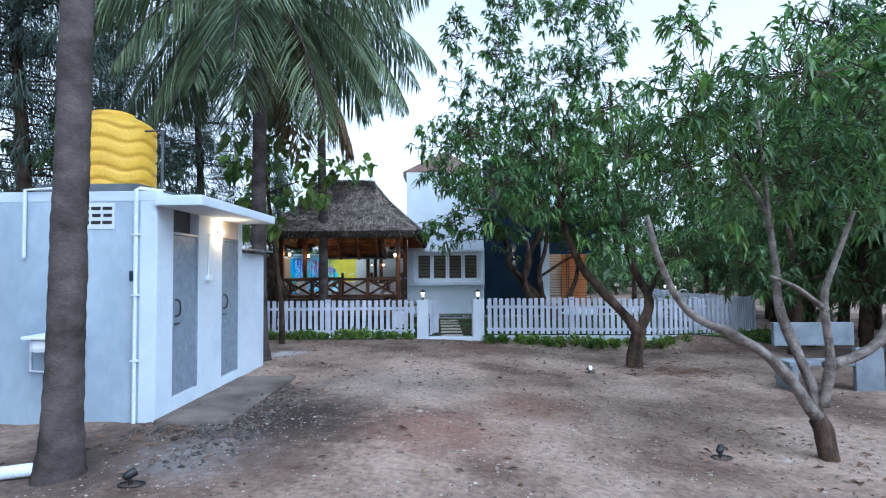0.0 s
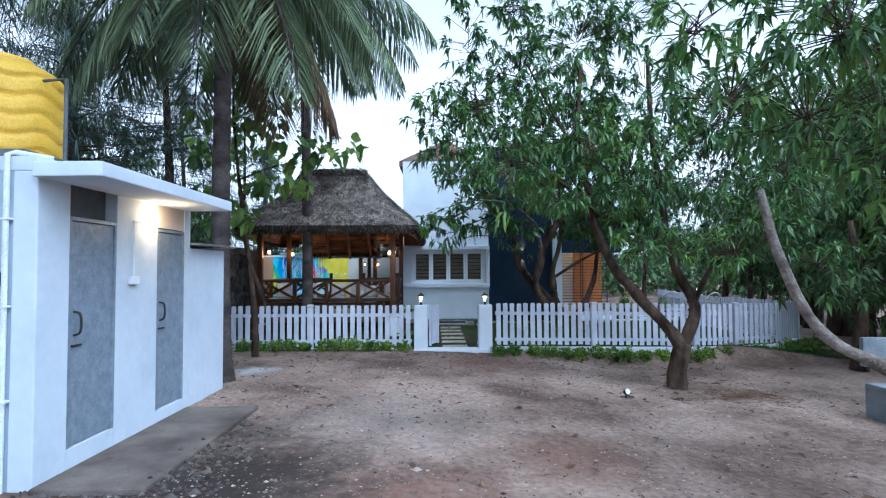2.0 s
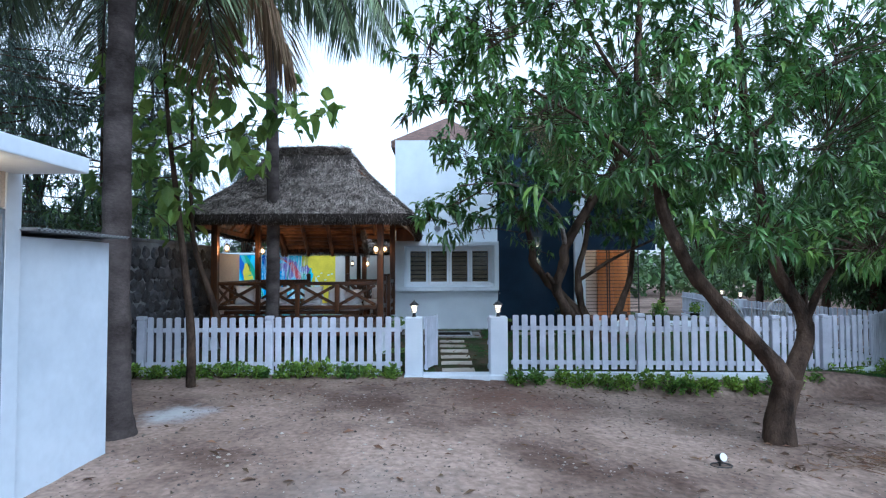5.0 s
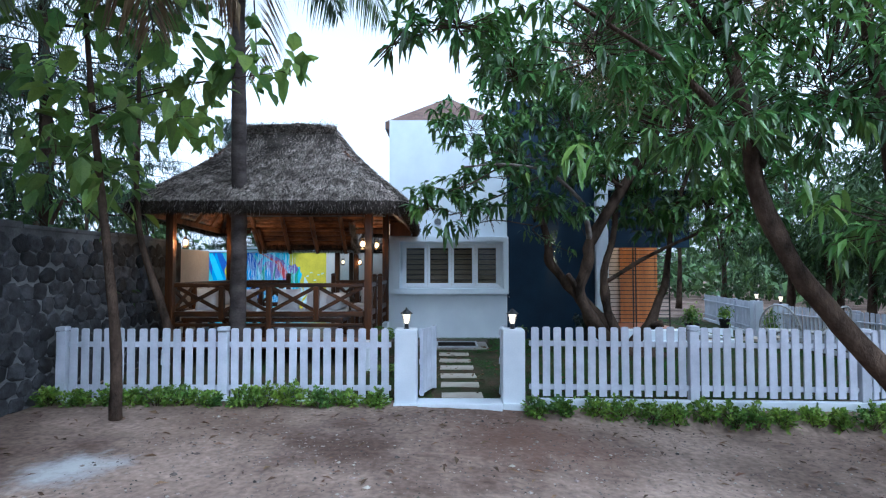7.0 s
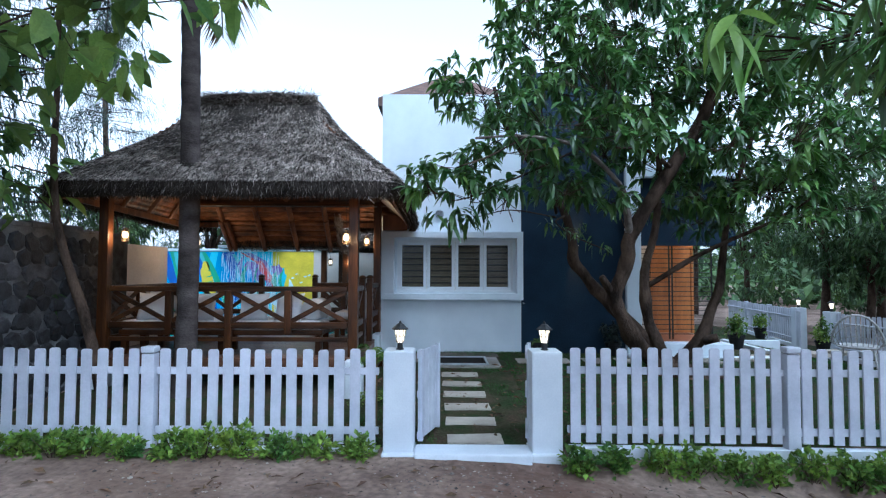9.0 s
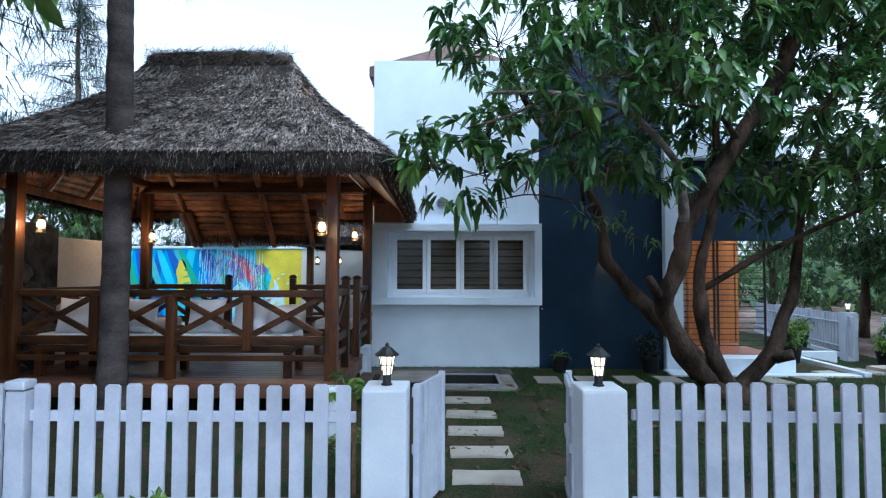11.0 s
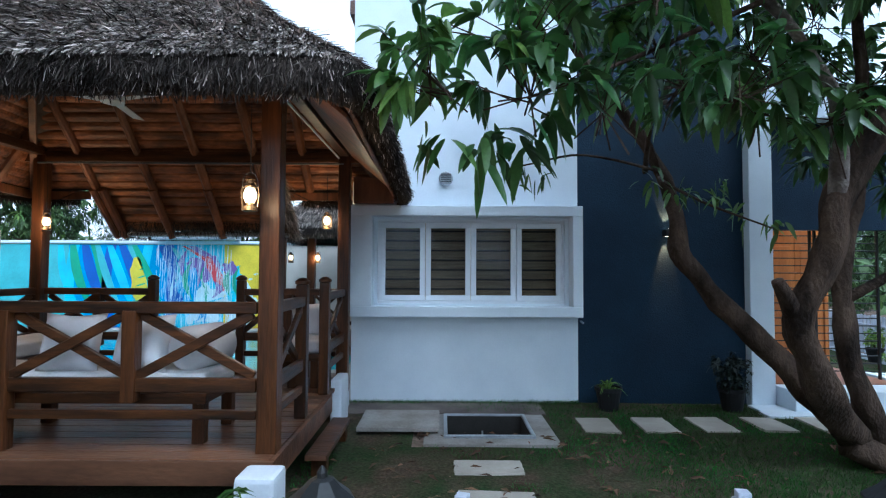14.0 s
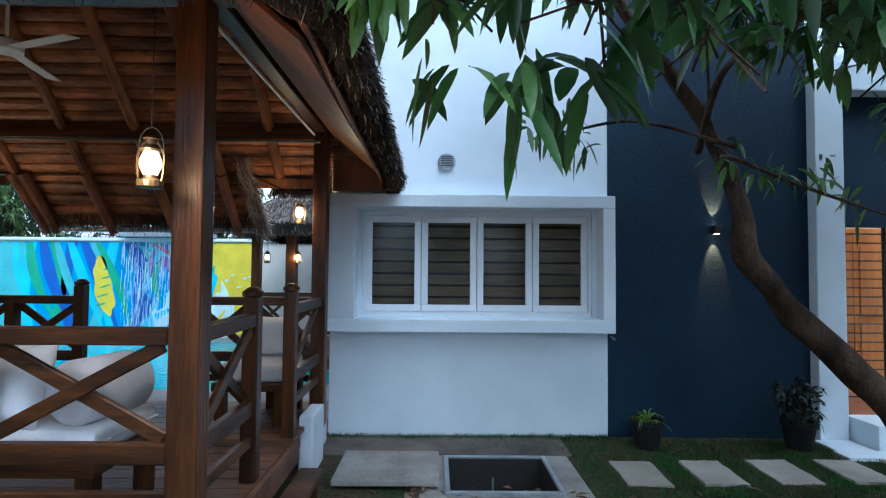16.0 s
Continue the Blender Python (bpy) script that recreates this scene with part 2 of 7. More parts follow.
M_UPVC = mat("white_window_frame", (0.78, 0.81, 0.85), (0.72, 0.75, 0.80), scale=3, rough=0.35, bump=0.02, spec=0.5, grit=(0.98, 1.01))
M_PIPE = mat("white_pvc_pipe", (0.72, 0.75, 0.80), (0.6, 0.64, 0.7), scale=5, rough=0.4, bump=0.02)
M_DOORWOOD = mat("orange_door_wood", (0.46, 0.18, 0.045), (0.32, 0.115, 0.03), scale=3, rough=0.35, bump=0.15, stretch=(3, 3, 0.3), spec=0.5)
M_PORCHTILE = mat("terracotta_tile", (0.34, 0.13, 0.06), (0.25, 0.09, 0.045), scale=4, rough=0.4, bump=0.1)
M_CLOTH = mat("white_cotton", (0.74, 0.72, 0.72), (0.64, 0.62, 0.63), scale=5, rough=0.9, bump=0.08, fine=120, spec=0.1, grit=(0.96, 1.03))
M_BLIND = mat("bamboo_blind", (0.60, 0.44, 0.27), (0.40, 0.28, 0.17), scale=3, rough=0.8, bump=0.2, stretch=(1, 1, 14))
M_POTLEAF = mat("dark_pot_plant_leaf", (0.020, 0.034, 0.024), (0.010, 0.016, 0.012), scale=2.0, rough=0.6, bump=0, island=0.5)
# near black that paints shade into the room, vent holes and sump
M_SHADE_DARK = mat("painted_shade_dark", (0.02, 0.018, 0.017), (0.03, 0.027, 0.025), scale=3, rough=0.9, bump=0)
M_POT = mat("black_plant_pot", (0.010, 0.010, 0.011), (0.018, 0.018, 0.019), scale=5, rough=0.6, bump=0.1, spec=0.2)
M_WATER = mat("pool_water", (0.05, 0.42, 0.45), (0.03, 0.34, 0.40), scale=3, rough=0.06, bump=0.35, fine=14, spec=0.6)
M_SPRAY = mat("falling_water", (0.75, 0.82, 0.86), (0.6, 0.72, 0.8), scale=10, rough=0.15, bump=0, island=0.2, trans=0.5)
M_ROOFTILE = mat("brown_thatch_roof", (0.17, 0.105, 0.085), (0.10, 0.065, 0.055), scale=8, rough=0.95, bump=0.7, fine=35)
M_FAN = mat("white_enamel", (0.75, 0.75, 0.75), (0.7, 0.7, 0.7), scale=5, rough=0.3, bump=0)
M_WICKER = mat("grey_wicker", (0.60, 0.59, 0.58), (0.32, 0.31, 0.30), scale=20, rough=0.6, bump=0.3)
M_CUT = mat("sawn_wood_end", (0.34, 0.21, 0.10), (0.20, 0.12, 0.06), scale=12, rough=0.8, bump=0.2)
M_LAMPGLASS = glow("warm_lamp_glass", (1.0, 0.66, 0.30), 1.2)
M_POSTGLASS = glow("gate_lamp_glass", (1.0, 0.76, 0.46), 1.25)
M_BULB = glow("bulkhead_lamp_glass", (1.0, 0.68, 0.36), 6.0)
M_GLASS = glassy("window_glass", (0.75, 0.78, 0.8))

# ---- mesh helpers ----
rng = np.random.default_rng(7)


def empty(name, label, category, at=(0, 0, 0), group="", kind=""):
    ob = new(name)
    ob.location = at
    ob.empty_display_size = 0.1
    return tagged(ob, label, category, group, kind)


def part(name, bm, material, parent=None, label="", smooth=False, kind=""):
    me = bpy.data.meshes.new(name)
    bm.to_mesh(me)
    bm.free()
    me.materials.append(material)
    if smooth:
        me.polygons.foreach_set("use_smooth", [True] * len(me.polygons))
    ob = new(name, me)
    ob.parent = parent
    if parent is not None:
        off = parent.location.copy()
        up = parent.parent
        while up is not None:
            off += up.location
            up = up.parent
        me.transform(Matrix.Translation(-off))
    return tagged(ob, label, kind=kind)


def raw(name, verts, faces, material, parent=None, label="", smooth=False, kind=""):
    """One mesh object from arrays of vertices and faces."""
    me = bpy.data.meshes.new(name)
    me.from_pydata(np.asarray(verts, float).tolist(), [], np.asarray(faces).tolist() if isinstance(faces, np.ndarray) else faces)
    me.materials.append(material)
    if smooth:
        me.polygons.foreach_set("use_smooth", [True] * len(me.polygons))
    ob = new(name, me)
    ob.parent = parent
    if parent is not None:
        me.transform(Matrix.Translation(-parent.location))
    return tagged(ob, label, kind=kind)


def box(x0, y0, z0, x1, y1, z1, bevel=0.0, bm=None, turn=0.0):
    """An upright box, its edges rounded by bevel, turned about its own middle."""
    b = bmesh.new()
    bmesh.ops.create_cube(b, size=1)
    sx, sy, sz = abs(x1 - x0), abs(y1 - y0), abs(z1 - z0)
    bmesh.ops.scale(b, vec=(sx, sy, sz), verts=b.verts)
    if bevel:
        bmesh.ops.bevel(b, geom=b.edges[:], offset=min(bevel, 0.45 * min(sx, sy, sz)), segments=2, affect="EDGES", profile=0.6)
    b.transform(pose((x0 + x1) / 2, (y0 + y1) / 2, (z0 + z1) / 2, 0, 0, turn))
    if bm is None:
        return b
    me = bpy.data.meshes.new("tmp")
    b.to_mesh(me)
    b.free()
    bm.from_mesh(me)
    bpy.data.meshes.remove(me)
    return bm


def tube(pts, radii, seg=10, bm=None, knobs=0.0, closed_ends=True):
    """A tapering round limb through the points, with uneven girth."""
    bm = bm or bmesh.new()
    pts = [Vector(p) for p in pts]
    rings = []
    side = Vector((1, 0.3, 0.1)).normalized()
    for i, p in enumerate(pts):
        d = (pts[min(i + 1, len(pts) - 1)] - pts[max(i - 1, 0)]).normalized()
        side = (side - d * side.dot(d))
        side = side.normalized() if side.length > 1e-4 else d.orthogonal().normalized()
        up = d.cross(side)
        ring = []
        for k in range(seg):
            a = 2 * math.pi * k / seg
            r = radii[i] * (1 + (knobs * noise.noise(p * 3.1 + Vector((math.cos(a), math.sin(a), 0)) * 1.3) if knobs else 0))
            ring.append(bm.verts.new(p + (side * math.cos(a) + up * math.sin(a)) * r))
        rings.append(ring)
    for a, b in zip(rings, rings[1:]):
        for k in range(seg):
            bm.faces.new((a[k], a[(k + 1) % seg], b[(k + 1) % seg], b[k]))
    if closed_ends:
        bm.faces.new(rings[0][::-1])
        bm.faces.new(rings[-1])
    return bm


def smooth_line(pts, n=5):
    """Catmull-Rom points along a few given ones."""
    P = [Vector(p) for p in pts]
    P = [P[0] * 2 - P[1]] + P + [P[-1] * 2 - P[-2]]
    out = []
    for i in range(1, len(P) - 2):
        for k in range(n):
            t = k / n
            a, b, c, d = P[i - 1], P[i], P[i + 1], P[i + 2]
            out.append(0.5 * ((2 * b) + (c - a) * t + (2 * a - 5 * b + 4 * c - d) * t * t + (3 * b - a - 3 * c + d) * t ** 3))
    out.append(P[-2])
    return out


def lathe(profile, seg=24, at=(0, 0, 0), bm=None):
    """A turned body from (radius, height) pairs."""
    bm = bm or bmesh.new()
    rings = []
    for r, z in profile:
        rings.append([bm.verts.new((at[0] + r * math.cos(2 * math.pi * k / seg), at[1] + r * math.sin(2 * math.pi * k / seg), at[2] + z)) for k in range(seg)])
    for a, b in zip(rings, rings[1:]):
        for k in range(seg):
            bm.faces.new((a[k], a[(k + 1) % seg], b[(k + 1) % seg], b[k]))
    bm.faces.new(rings[0][::-1])
    bm.faces.new(rings[-1])
    return bm


def beam(a, b, w, h, bm=None, bevel=0.006, roll=0.0):
    """A squared timber from a to b, w across and h deep."""
    a, b = Vector(a), Vector(b)
    d = b - a
    t = bmesh.new()
    bmesh.ops.create_cube(t, size=1)
    bmesh.ops.scale(t, vec=(w, h, d.length), verts=t.verts)
    if bevel:
        bmesh.ops.bevel(t, geom=t.edges[:], offset=bevel, segments=1, affect="EDGES")
    q = d.to_track_quat("Z", "Y")
    t.transform(Matrix.Translation((a + b) / 2) @ q.to_matrix().to_4x4() @ Matrix.Rotation(roll, 4, "Z"))
    if bm is None:
        return t
    me = bpy.data.meshes.new("tmp")
    t.to_mesh(me)
    t.free()
    bm.from_mesh(me)
    bpy.data.meshes.remove(me)
    return bm


def unit(v):
    return v / np.maximum(np.linalg.norm(v, axis=-1, keepdims=True), 1e-6)


def leaf_arrays(base, way, length, width, droop=0.35, fold=0.12, rows=2):
    """Long folded leaves: base points, directions, lengths and widths as arrays. Gives vertices and quads."""
    n = len(base)
    way = unit(way)
    upv = np.tile(np.array([0, 0, 1.0]), (n, 1)) + rng.normal(0, 0.35, (n, 3))
    side = unit(np.cross(way, upv))
    nor = unit(np.cross(side, way))
    L, W = length[:, None], width[:, None]
    verts, per = [], []
    prof = {2: ([0, 0.45, 1.0], [0.0, 1.0, 0.0]), 3: ([0, 0.3, 0.68, 1.0], [0.06, 0.95, 0.75, 0.0]), 5: ([0, 0.12, 0.34, 0.62, 0.85, 1.0], [0.08, 0.62, 1.0, 0.90, 0.52, 0.0])}[rows]
    for s, wd in zip(*prof):
        mid = base + way * L * s - np.array([0, 0, 1.0]) * L * droop * s * s
        for k in (-1, 0, 1):
            verts.append(mid + side * (W * 0.5 * wd * k) + nor * (abs(k) * fold * W * wd))
    V = np.stack(verts, 1).reshape(-1, 3)
    m = 3 * (rows + 1)
    q = []
    for r in range(rows):
        for k in (0, 1):
            i = 3 * r + k
            q.append((i, i + 1, i + 4, i + 3))
    F = (np.arange(n)[:, None, None] * m + np.array(q)[None]).reshape(-1, 4)
    return V, F


def blades(base, way, length, width, upv=(0, 0, 1)):
    """Thin flat blades or straws that taper, two triangles and a tip each."""
    n = len(base)
    way = unit(way)
    side = unit(np.cross(way, np.asarray(upv) + rng.normal(0, 0.3, (n, 3)))) * width[:, None] * 0.5
    tip = base + way * length[:, None]
    V = np.stack([base - side, base + side, tip + side * 0.5, tip - side * 0.5], 1).reshape(-1, 3)
    F = np.arange(4 * n).reshape(n, 4)
    return V, F


def join(list_vf):
    Vs, Fs, o = [], [], 0
    for V, F in list_vf:
        Vs.append(V)
        Fs.append(F + o)
        o += len(V)
    return np.concatenate(Vs), np.concatenate(Fs)


def lamp(name, at, colour, watts, radius=0.04):
    d = bpy.data.lights.new(name, "POINT")
    d.energy, d.color, d.shadow_soft_size = watts, colour, radius
    ob = new(name, d)
    ob.location = at
    return ob


def ground_z(x, y):
    """The ground's height: sand falling to the right, and the yard rising to the house."""
    out = -0.075 * min(max(x + 0.3, 0.0), 4.0)
    inn = 0.02 + 0.15 * min(max((y - 14.2) / 3.6, 0.0), 1.0)
    f = min(max((y - 13.75) / 0.4, 0.0), 1.0)
    g = 1.0 - min(max((x - 6.5) / 2.5, 0.0), 1.0)
    return out * (1 - f * g) + inn * f * g

# ---- ground ----
xs = np.concatenate([np.linspace(-60, -8, 14), np.linspace(-7.6, 11, 190), np.linspace(11.6, 70, 14)])
ys = np.concatenate([np.linspace(-40, -4, 8), np.linspace(-3.6, 20, 236), np.linspace(20.6, 110, 20)])
gv = []
for yy in ys:
    for xx in xs:
        z = ground_z(xx, yy)
        z += 0.018 * noise.noise(Vector((xx * 0.9, yy * 0.9, 0))) + 0.010 * noise.noise(Vector((xx * 3.3, yy * 3.3, 4))) + 0.009 * noise.noise(Vector((xx * 6.5, yy * 6.5, 9)))
        if yy > 14.2 and -5.3 < xx < 10.4:
            z -= 0.03
        if yy > 19.4 and -12 < xx < -1.1 and yy < 27:
            z = -0.6
        if abs(xx - 0.27) < 0.45 and abs(yy - 18.2) < 0.45:
            z = -1.5
        gv.append((xx, yy, z))
nx = len(xs)
gf = [(j * nx + i, j * nx + i + 1, (j + 1) * nx + i + 1, (j + 1) * nx + i) for j in range(len(ys) - 1) for i in range(nx - 1)]
ground = tagged(raw("ground", gv, gf, M_SAND, smooth=True), "reddish brown sandy ground with pebbles and leaf litter", "ground", kind="structure")

# lawn sheet inside the fence
lx, ly = np.linspace(-5.1, 10.2, 70), np.linspace(14.12, 30.0, 60)
lv = [(x, y, ground_z(x, y) + 0.012 * noise.noise(Vector((x * 2, y * 2, 1)))) for y in ly for x in lx]
lf = [(j * 70 + i, j * 70 + i + 1, (j + 1) * 70 + i + 1, (j + 1) * 70 + i) for j in range(59) for i in range(69) if not (lx[i] < -1.3 and ly[j] > 19.3) and not (lx[i] > 8.7 and ly[j] < 16.2) and not (-0.5 < lx[i] < 0.85 and 17.55 < ly[j] < 18.75)]
lawn = tagged(raw("lawn", lv, lf, M_SOIL, smooth=True), "patchy green lawn over brown soil", "lawn", kind="structure")

# ---- compound wall of rubble stone ----
WX = -5.25
cw = empty("wall_compound", "dark weathered rubble stone compound wall with pale mortar", "wall", (WX, 12, 0), kind="structure")
bm = bmesh.new()
box(WX - 0.4, -4, -0.3, WX, 17.7, 2.28, 0.02, bm)
part("wall_core", bm, M_MORTAR, cw)
bm = bmesh.new()
for i in range(22):
    y0 = -4 + i * 0.98
    box(WX - 0.43, y0, 2.26, WX + 0.02, y0 + 0.97, 2.33 + 0.02 * math.sin(i * 2.3), 0.02, bm)
part("coping", bm, M_MORTAR, cw)
part("plastered_end", box(WX - 0.38, 17.7, -0.3, WX - 0.01, 19.0, 2.16, 0.01), M_CREAM, cw, "cream plastered end of the wall")

# ---- garden walls round the pool ----
gw = empty("wall_pool", "cream rendered garden wall behind the pool", "wall", (-4, 26, 0), kind="structure")
part("wall_face", box(-13, 26.0, -0.6, 2.0, 26.25, 2.35, 0.01), M_CREAM, gw)
part("side_wall", box(-13.2, 19.6, -0.6, -13.0, 26.25, 2.35, 0.01), M_CREAM, gw)
part("coping", box(-13.2, 25.95, 2.35, 2.0, 26.3, 2.42, 0.015), M_POST, gw)

# ---- pool ----
part("water", box(-12.9, 20.6, -0.5, -1.6, 25.6, 0.18), M_WATER).name = "water"
tagged(bpy.data.objects["water"], "rippling turquoise swimming pool water", "water", kind="structure")
deck = empty("pavement", "pale concrete deck round the pool", "pavement", (-4, 20, 0), kind="structure")
part("deck_front", box(-12.9, 19.3, -0.3, -1.25, 20.6, 0.30, 0.01), M_CONC, deck)
part("deck_back", box(-12.9, 25.6, -0.3, -1.25, 26.0, 0.30, 0.01), M_CONC, deck)
part("deck_side", box(-1.6, 20.6, -0.3, -1.25, 25.6, 0.30, 0.01), M_CONC, deck)

# ---- house ----
house = empty("house", "white and navy two-storey house with a brown thatched roof", "house", (0, 20, 0))
HY = 19.2
M_W = M_WHITE
# front white wall with the window opening
wx0, wx1, wz0, wz1 = -0.95, 1.28, 1.33, 2.33
part("front_wall", box(-1.25, HY, 0.0, 1.43, HY + 0.25, 1.19), M_W, house)
part("front_wall", box(-1.25, HY, 2.47, 1.43, HY + 0.25, 5.10), M_W, house)
for a in ((-1.25, 1.19, wx0, 2.47), (wx1, 1.19, 1.43, 2.47), (wx0, 1.19, wx1, wz0), (wx0, wz1, wx1, 2.47)):
    part("window_jamb", box(a[0], HY + 0.003, a[1], a[2], HY + 0.25, a[3]), M_W, house)
part("side_wall", box(-1.25, HY + 0.25, 0.0, -1.0, 25.0, 5.10), M_W, house)
part("back_wall", box(-1.25, 25.0, 0.0, 5.35, 25.2, 5.10), M_W, house)
part("right_wall", box(5.2, 20.75, 0.0, 5.35, 25.0, 5.10), M_W, house)
part("blue_wall", box(1.43, HY + 0.02, 0.0, 3.42, HY + 0.27, 5.6), M_BLUE, house, "navy blue textured wall")
bm = bmesh.new()
box(3.42, HY - 0.1, 0.0, 3.70, HY + 0.35, 3.82, 0.012, bm)
box(3.70, HY - 0.097, 3.55, 5.6, HY + 0.35, 3.82, 0.012, bm)
part("porch_column", bm, M_W, house)
part("porch_side_wall", box(3.42, HY + 0.35, 0.0, 3.62, 20.6, 3.82), M_W, house)
part("porch_back_wall", box(3.62, 20.6, 0.0, 5.35, 20.75, 5.10), M_CREAM, house)
part("lintel_panel", box(3.70, HY + 0.1, 2.24, 5.6, HY + 0.25, 3.55), M_BLUE, house, "navy blue panel over the porch")
part("upper_wall", box(3.42, HY + 0.6, 3.82, 5.6, HY + 0.8, 5.10), M_W, house)
part("upper_slab", box(3.42, HY - 0.05, 3.84, 5.6, 20.7, 3.92), M_W, house)
bm = bmesh.new()
box(-1.25, HY, 5.10, 1.43, 25.2, 5.16, 0, bm)
box(3.42, HY + 0.6, 5.10, 5.6, 25.2, 5.16, 0, bm)
part("roof_slab", bm, M_W, house)
# floor and ceiling shut the room behind the window; its gloom is painted on
part("room_back", box(-0.98, 20.7, 0.2, 3.4, 20.8, 3.0), M_SHADE_DARK, house)
part("room_floor", box(-0.98, HY + 0.26, 0.2, 3.4, 20.7, 0.3), M_SHADE_DARK, house)
part("room_ceiling", box(-0.98, HY + 0.26, 2.9, 3.4, 20.7, 3.0), M_SHADE_DARK, house)
# hip roof of brown thatch
bm = bmesh.new()
rx0, rx1, ry0, ry1 = -1.42, 1.40, HY + 0.62, 25.3
v = [bm.verts.new(c) for c in ((rx0, ry0, 5.12), (rx1, ry0, 5.12), (rx1, ry1, 5.12), (rx0, ry1, 5.12), (rx0, ry0, 5.30), (rx1, ry0, 5.30), (rx1, ry1, 5.30), (rx0, ry1, 5.30), (0.1, ry0 + 1.5, 6.35), (0.1, ry1 - 1.5, 6.35))]
for f in ((3, 2, 1, 0), (0, 1, 5, 4), (1, 2, 6, 5), (2, 3, 7, 6), (3, 0, 4, 7), (4, 5, 8), (5, 6, 9, 8), (6, 7, 9), (7, 4, 8, 9)):
    bm.faces.new([v[i] for i in f])
part("roof", bm, M_ROOFTILE, house, "brown thatched hip roof")
# box frame round the window
bf = bmesh.new()
fy0, fy1 = HY - 0.22, HY + 0.002
box(-1.26, fy0, 2.355, 1.44, fy1, 2.475, 0.008, bf)
box(-1.26, fy0, 1.19, 1.44, fy1, 1.31, 0.008, bf)
box(-1.26, fy0 + 0.002, 1.31, -0.99, fy1, 2.355, 0.006, bf)
box(1.325, fy0 + 0.002, 1.31, 1.44, fy1, 2.355, 0.006, bf)
part("window_surround", bf, M_W, house, "projecting white window surround")
bm = bmesh.new()
lathe([(0.075, 0), (0.085, 0.012), (0.085, 0.03), (0.07, 0.045)], 20, (0, 0, 0), bm)
bm.transform(pose(-0.14, HY, 2.82, 90, 0, 0))
vent = part("wall_vent", bm, M_STEEL, house, "round metal wall vent")
bm = bmesh.new()
for k in range(5):
    box(-0.14 - 0.06, HY - 0.055, 2.775 + k * 0.022, -0.14 + 0.06, HY - 0.045, 2.785 + k * 0.022, 0, bm)
part("louvre", bm, M_DARKCONC, house)
# white spout at the wall's corner
part("drain_spout", tube([(1.47, HY - 0.08, 1.12), (1.47, HY + 0.02, 1.13)], [0.012, 0.012], 8), M_STEEL, house)

win = empty("window_1", "white four-casement window with black horizontal bars and a bamboo blind", "window", (0.16, HY + 0.1, 1.83), kind="structure")
bm = bmesh.new()
wy = HY + 0.06
for (a, b, c, d) in ((wx0, wz0, wx1, wz0 + 0.035), (wx0, wz1 - 0.035, wx1, wz1), (wx0, wz0 + 0.035, wx0 + 0.03, wz1 - 0.035), (wx1 - 0.03, wz0 + 0.035, wx1, wz1 - 0.035)):
    box(a, wy - 0.02, b, c, wy + 0.05, d, 0.004, bm)
part("window_frame", bm, M_UPVC, win)
cwid = (wx1 - wx0 - 0.06) / 4
for k in range(4):
    a = wx0 + 0.03 + k * cwid
    b = a + cwid - 0.006
    bm = bmesh.new()
    zb, zt = wz0 + 0.038, wz1 - 0.038
    e = 0.062
    box(a, wy - 0.035, zb, b, wy + 0.02, zb + e, 0.006, bm)
    box(a, wy - 0.035, zt - e, b, wy + 0.02, zt, 0.006, bm)
    box(a, wy - 0.034, zb + e, a + e, wy + 0.02, zt - e, 0.005, bm)
    box(b - e, wy - 0.034, zb + e, b, wy + 0.02, zt - e, 0.005, bm)
    sash = part("casement", bm, M_UPVC, win)
    pane = part("pane", box(a + e, wy - 0.004, zb + e, b - e, wy + 0.002, zt - e), M_GLASS, sash)
    pane.visible_shadow = False
for k in range(7):
    z = wz0 + 0.17 + k * 0.117
    part("window_bar", tube([(wx0, wy + 0.09, z), (wx1, wy + 0.09, z)], [0.011, 0.011], 6), M_BLACK, win)
bm = bmesh.new()
for k in range(56):
    z = wz0 + 0.03 + k * 0.017
    box(wx0 + 0.02, wy + 0.155, z, wx1 - 0.02, wy + 0.163, z + 0.0145, 0, bm)
part("bamboo_blind", bm, M_BLIND, win)

# ---- porch, door and grille ----
porch = empty("porch_platform", "raised white porch platform with a terracotta tiled floor", "porch", (4.4, 18.9, 0), kind="structure")
part("platform", box(3.72, HY - 0.42, 0.0, 5.25, 20.6, 0.41, 0.012), M_W, porch)
part("step", box(3.30, HY - 0.62, 0.0, 6.1, HY - 0.42, 0.20, 0.012), M_W, porch)
part("plinth", box(3.36, HY - 0.42, 0.0, 3.72, HY - 0.1, 0.19, 0.008), M_W, porch)
part("tile_floor", box(3.75, HY - 0.02, 0.41, 5.22, 20.58, 0.42), M_PORCHTILE, porch)
dr = empty("door_1", "orange-brown panelled wooden door standing in the porch", "door", (4.9, 20.5, 0.42), kind="structure")
bm = bmesh.new()
box(4.40, 20.49, 0.42, 4.455, 20.58, 2.25, 0.005, bm)
box(5.265, 20.49, 0.42, 5.32, 20.58, 2.25, 0.005, bm)
part("door_frame", bm, M_DOORWOOD, dr)
for k in range(2):
    xa = 4.46 + k * 0.40
    part("door_leaf", box(xa, 20.50, 0.43, xa + 0.39, 20.55, 2.24, 0.004), M_DOORWOOD, dr)
    for z0, z1 in ((0.55, 1.15), (1.25, 2.1)):
        part("door_panel", box(xa + 0.07, 20.485, z0, xa + 0.34, 20.50, z1, 0.01), M_DOORWOOD, dr)
part("transom", box(4.40, 20.49, 2.25, 5.32, 20.56, 2.32, 0.004), M_DOORWOOD, dr)
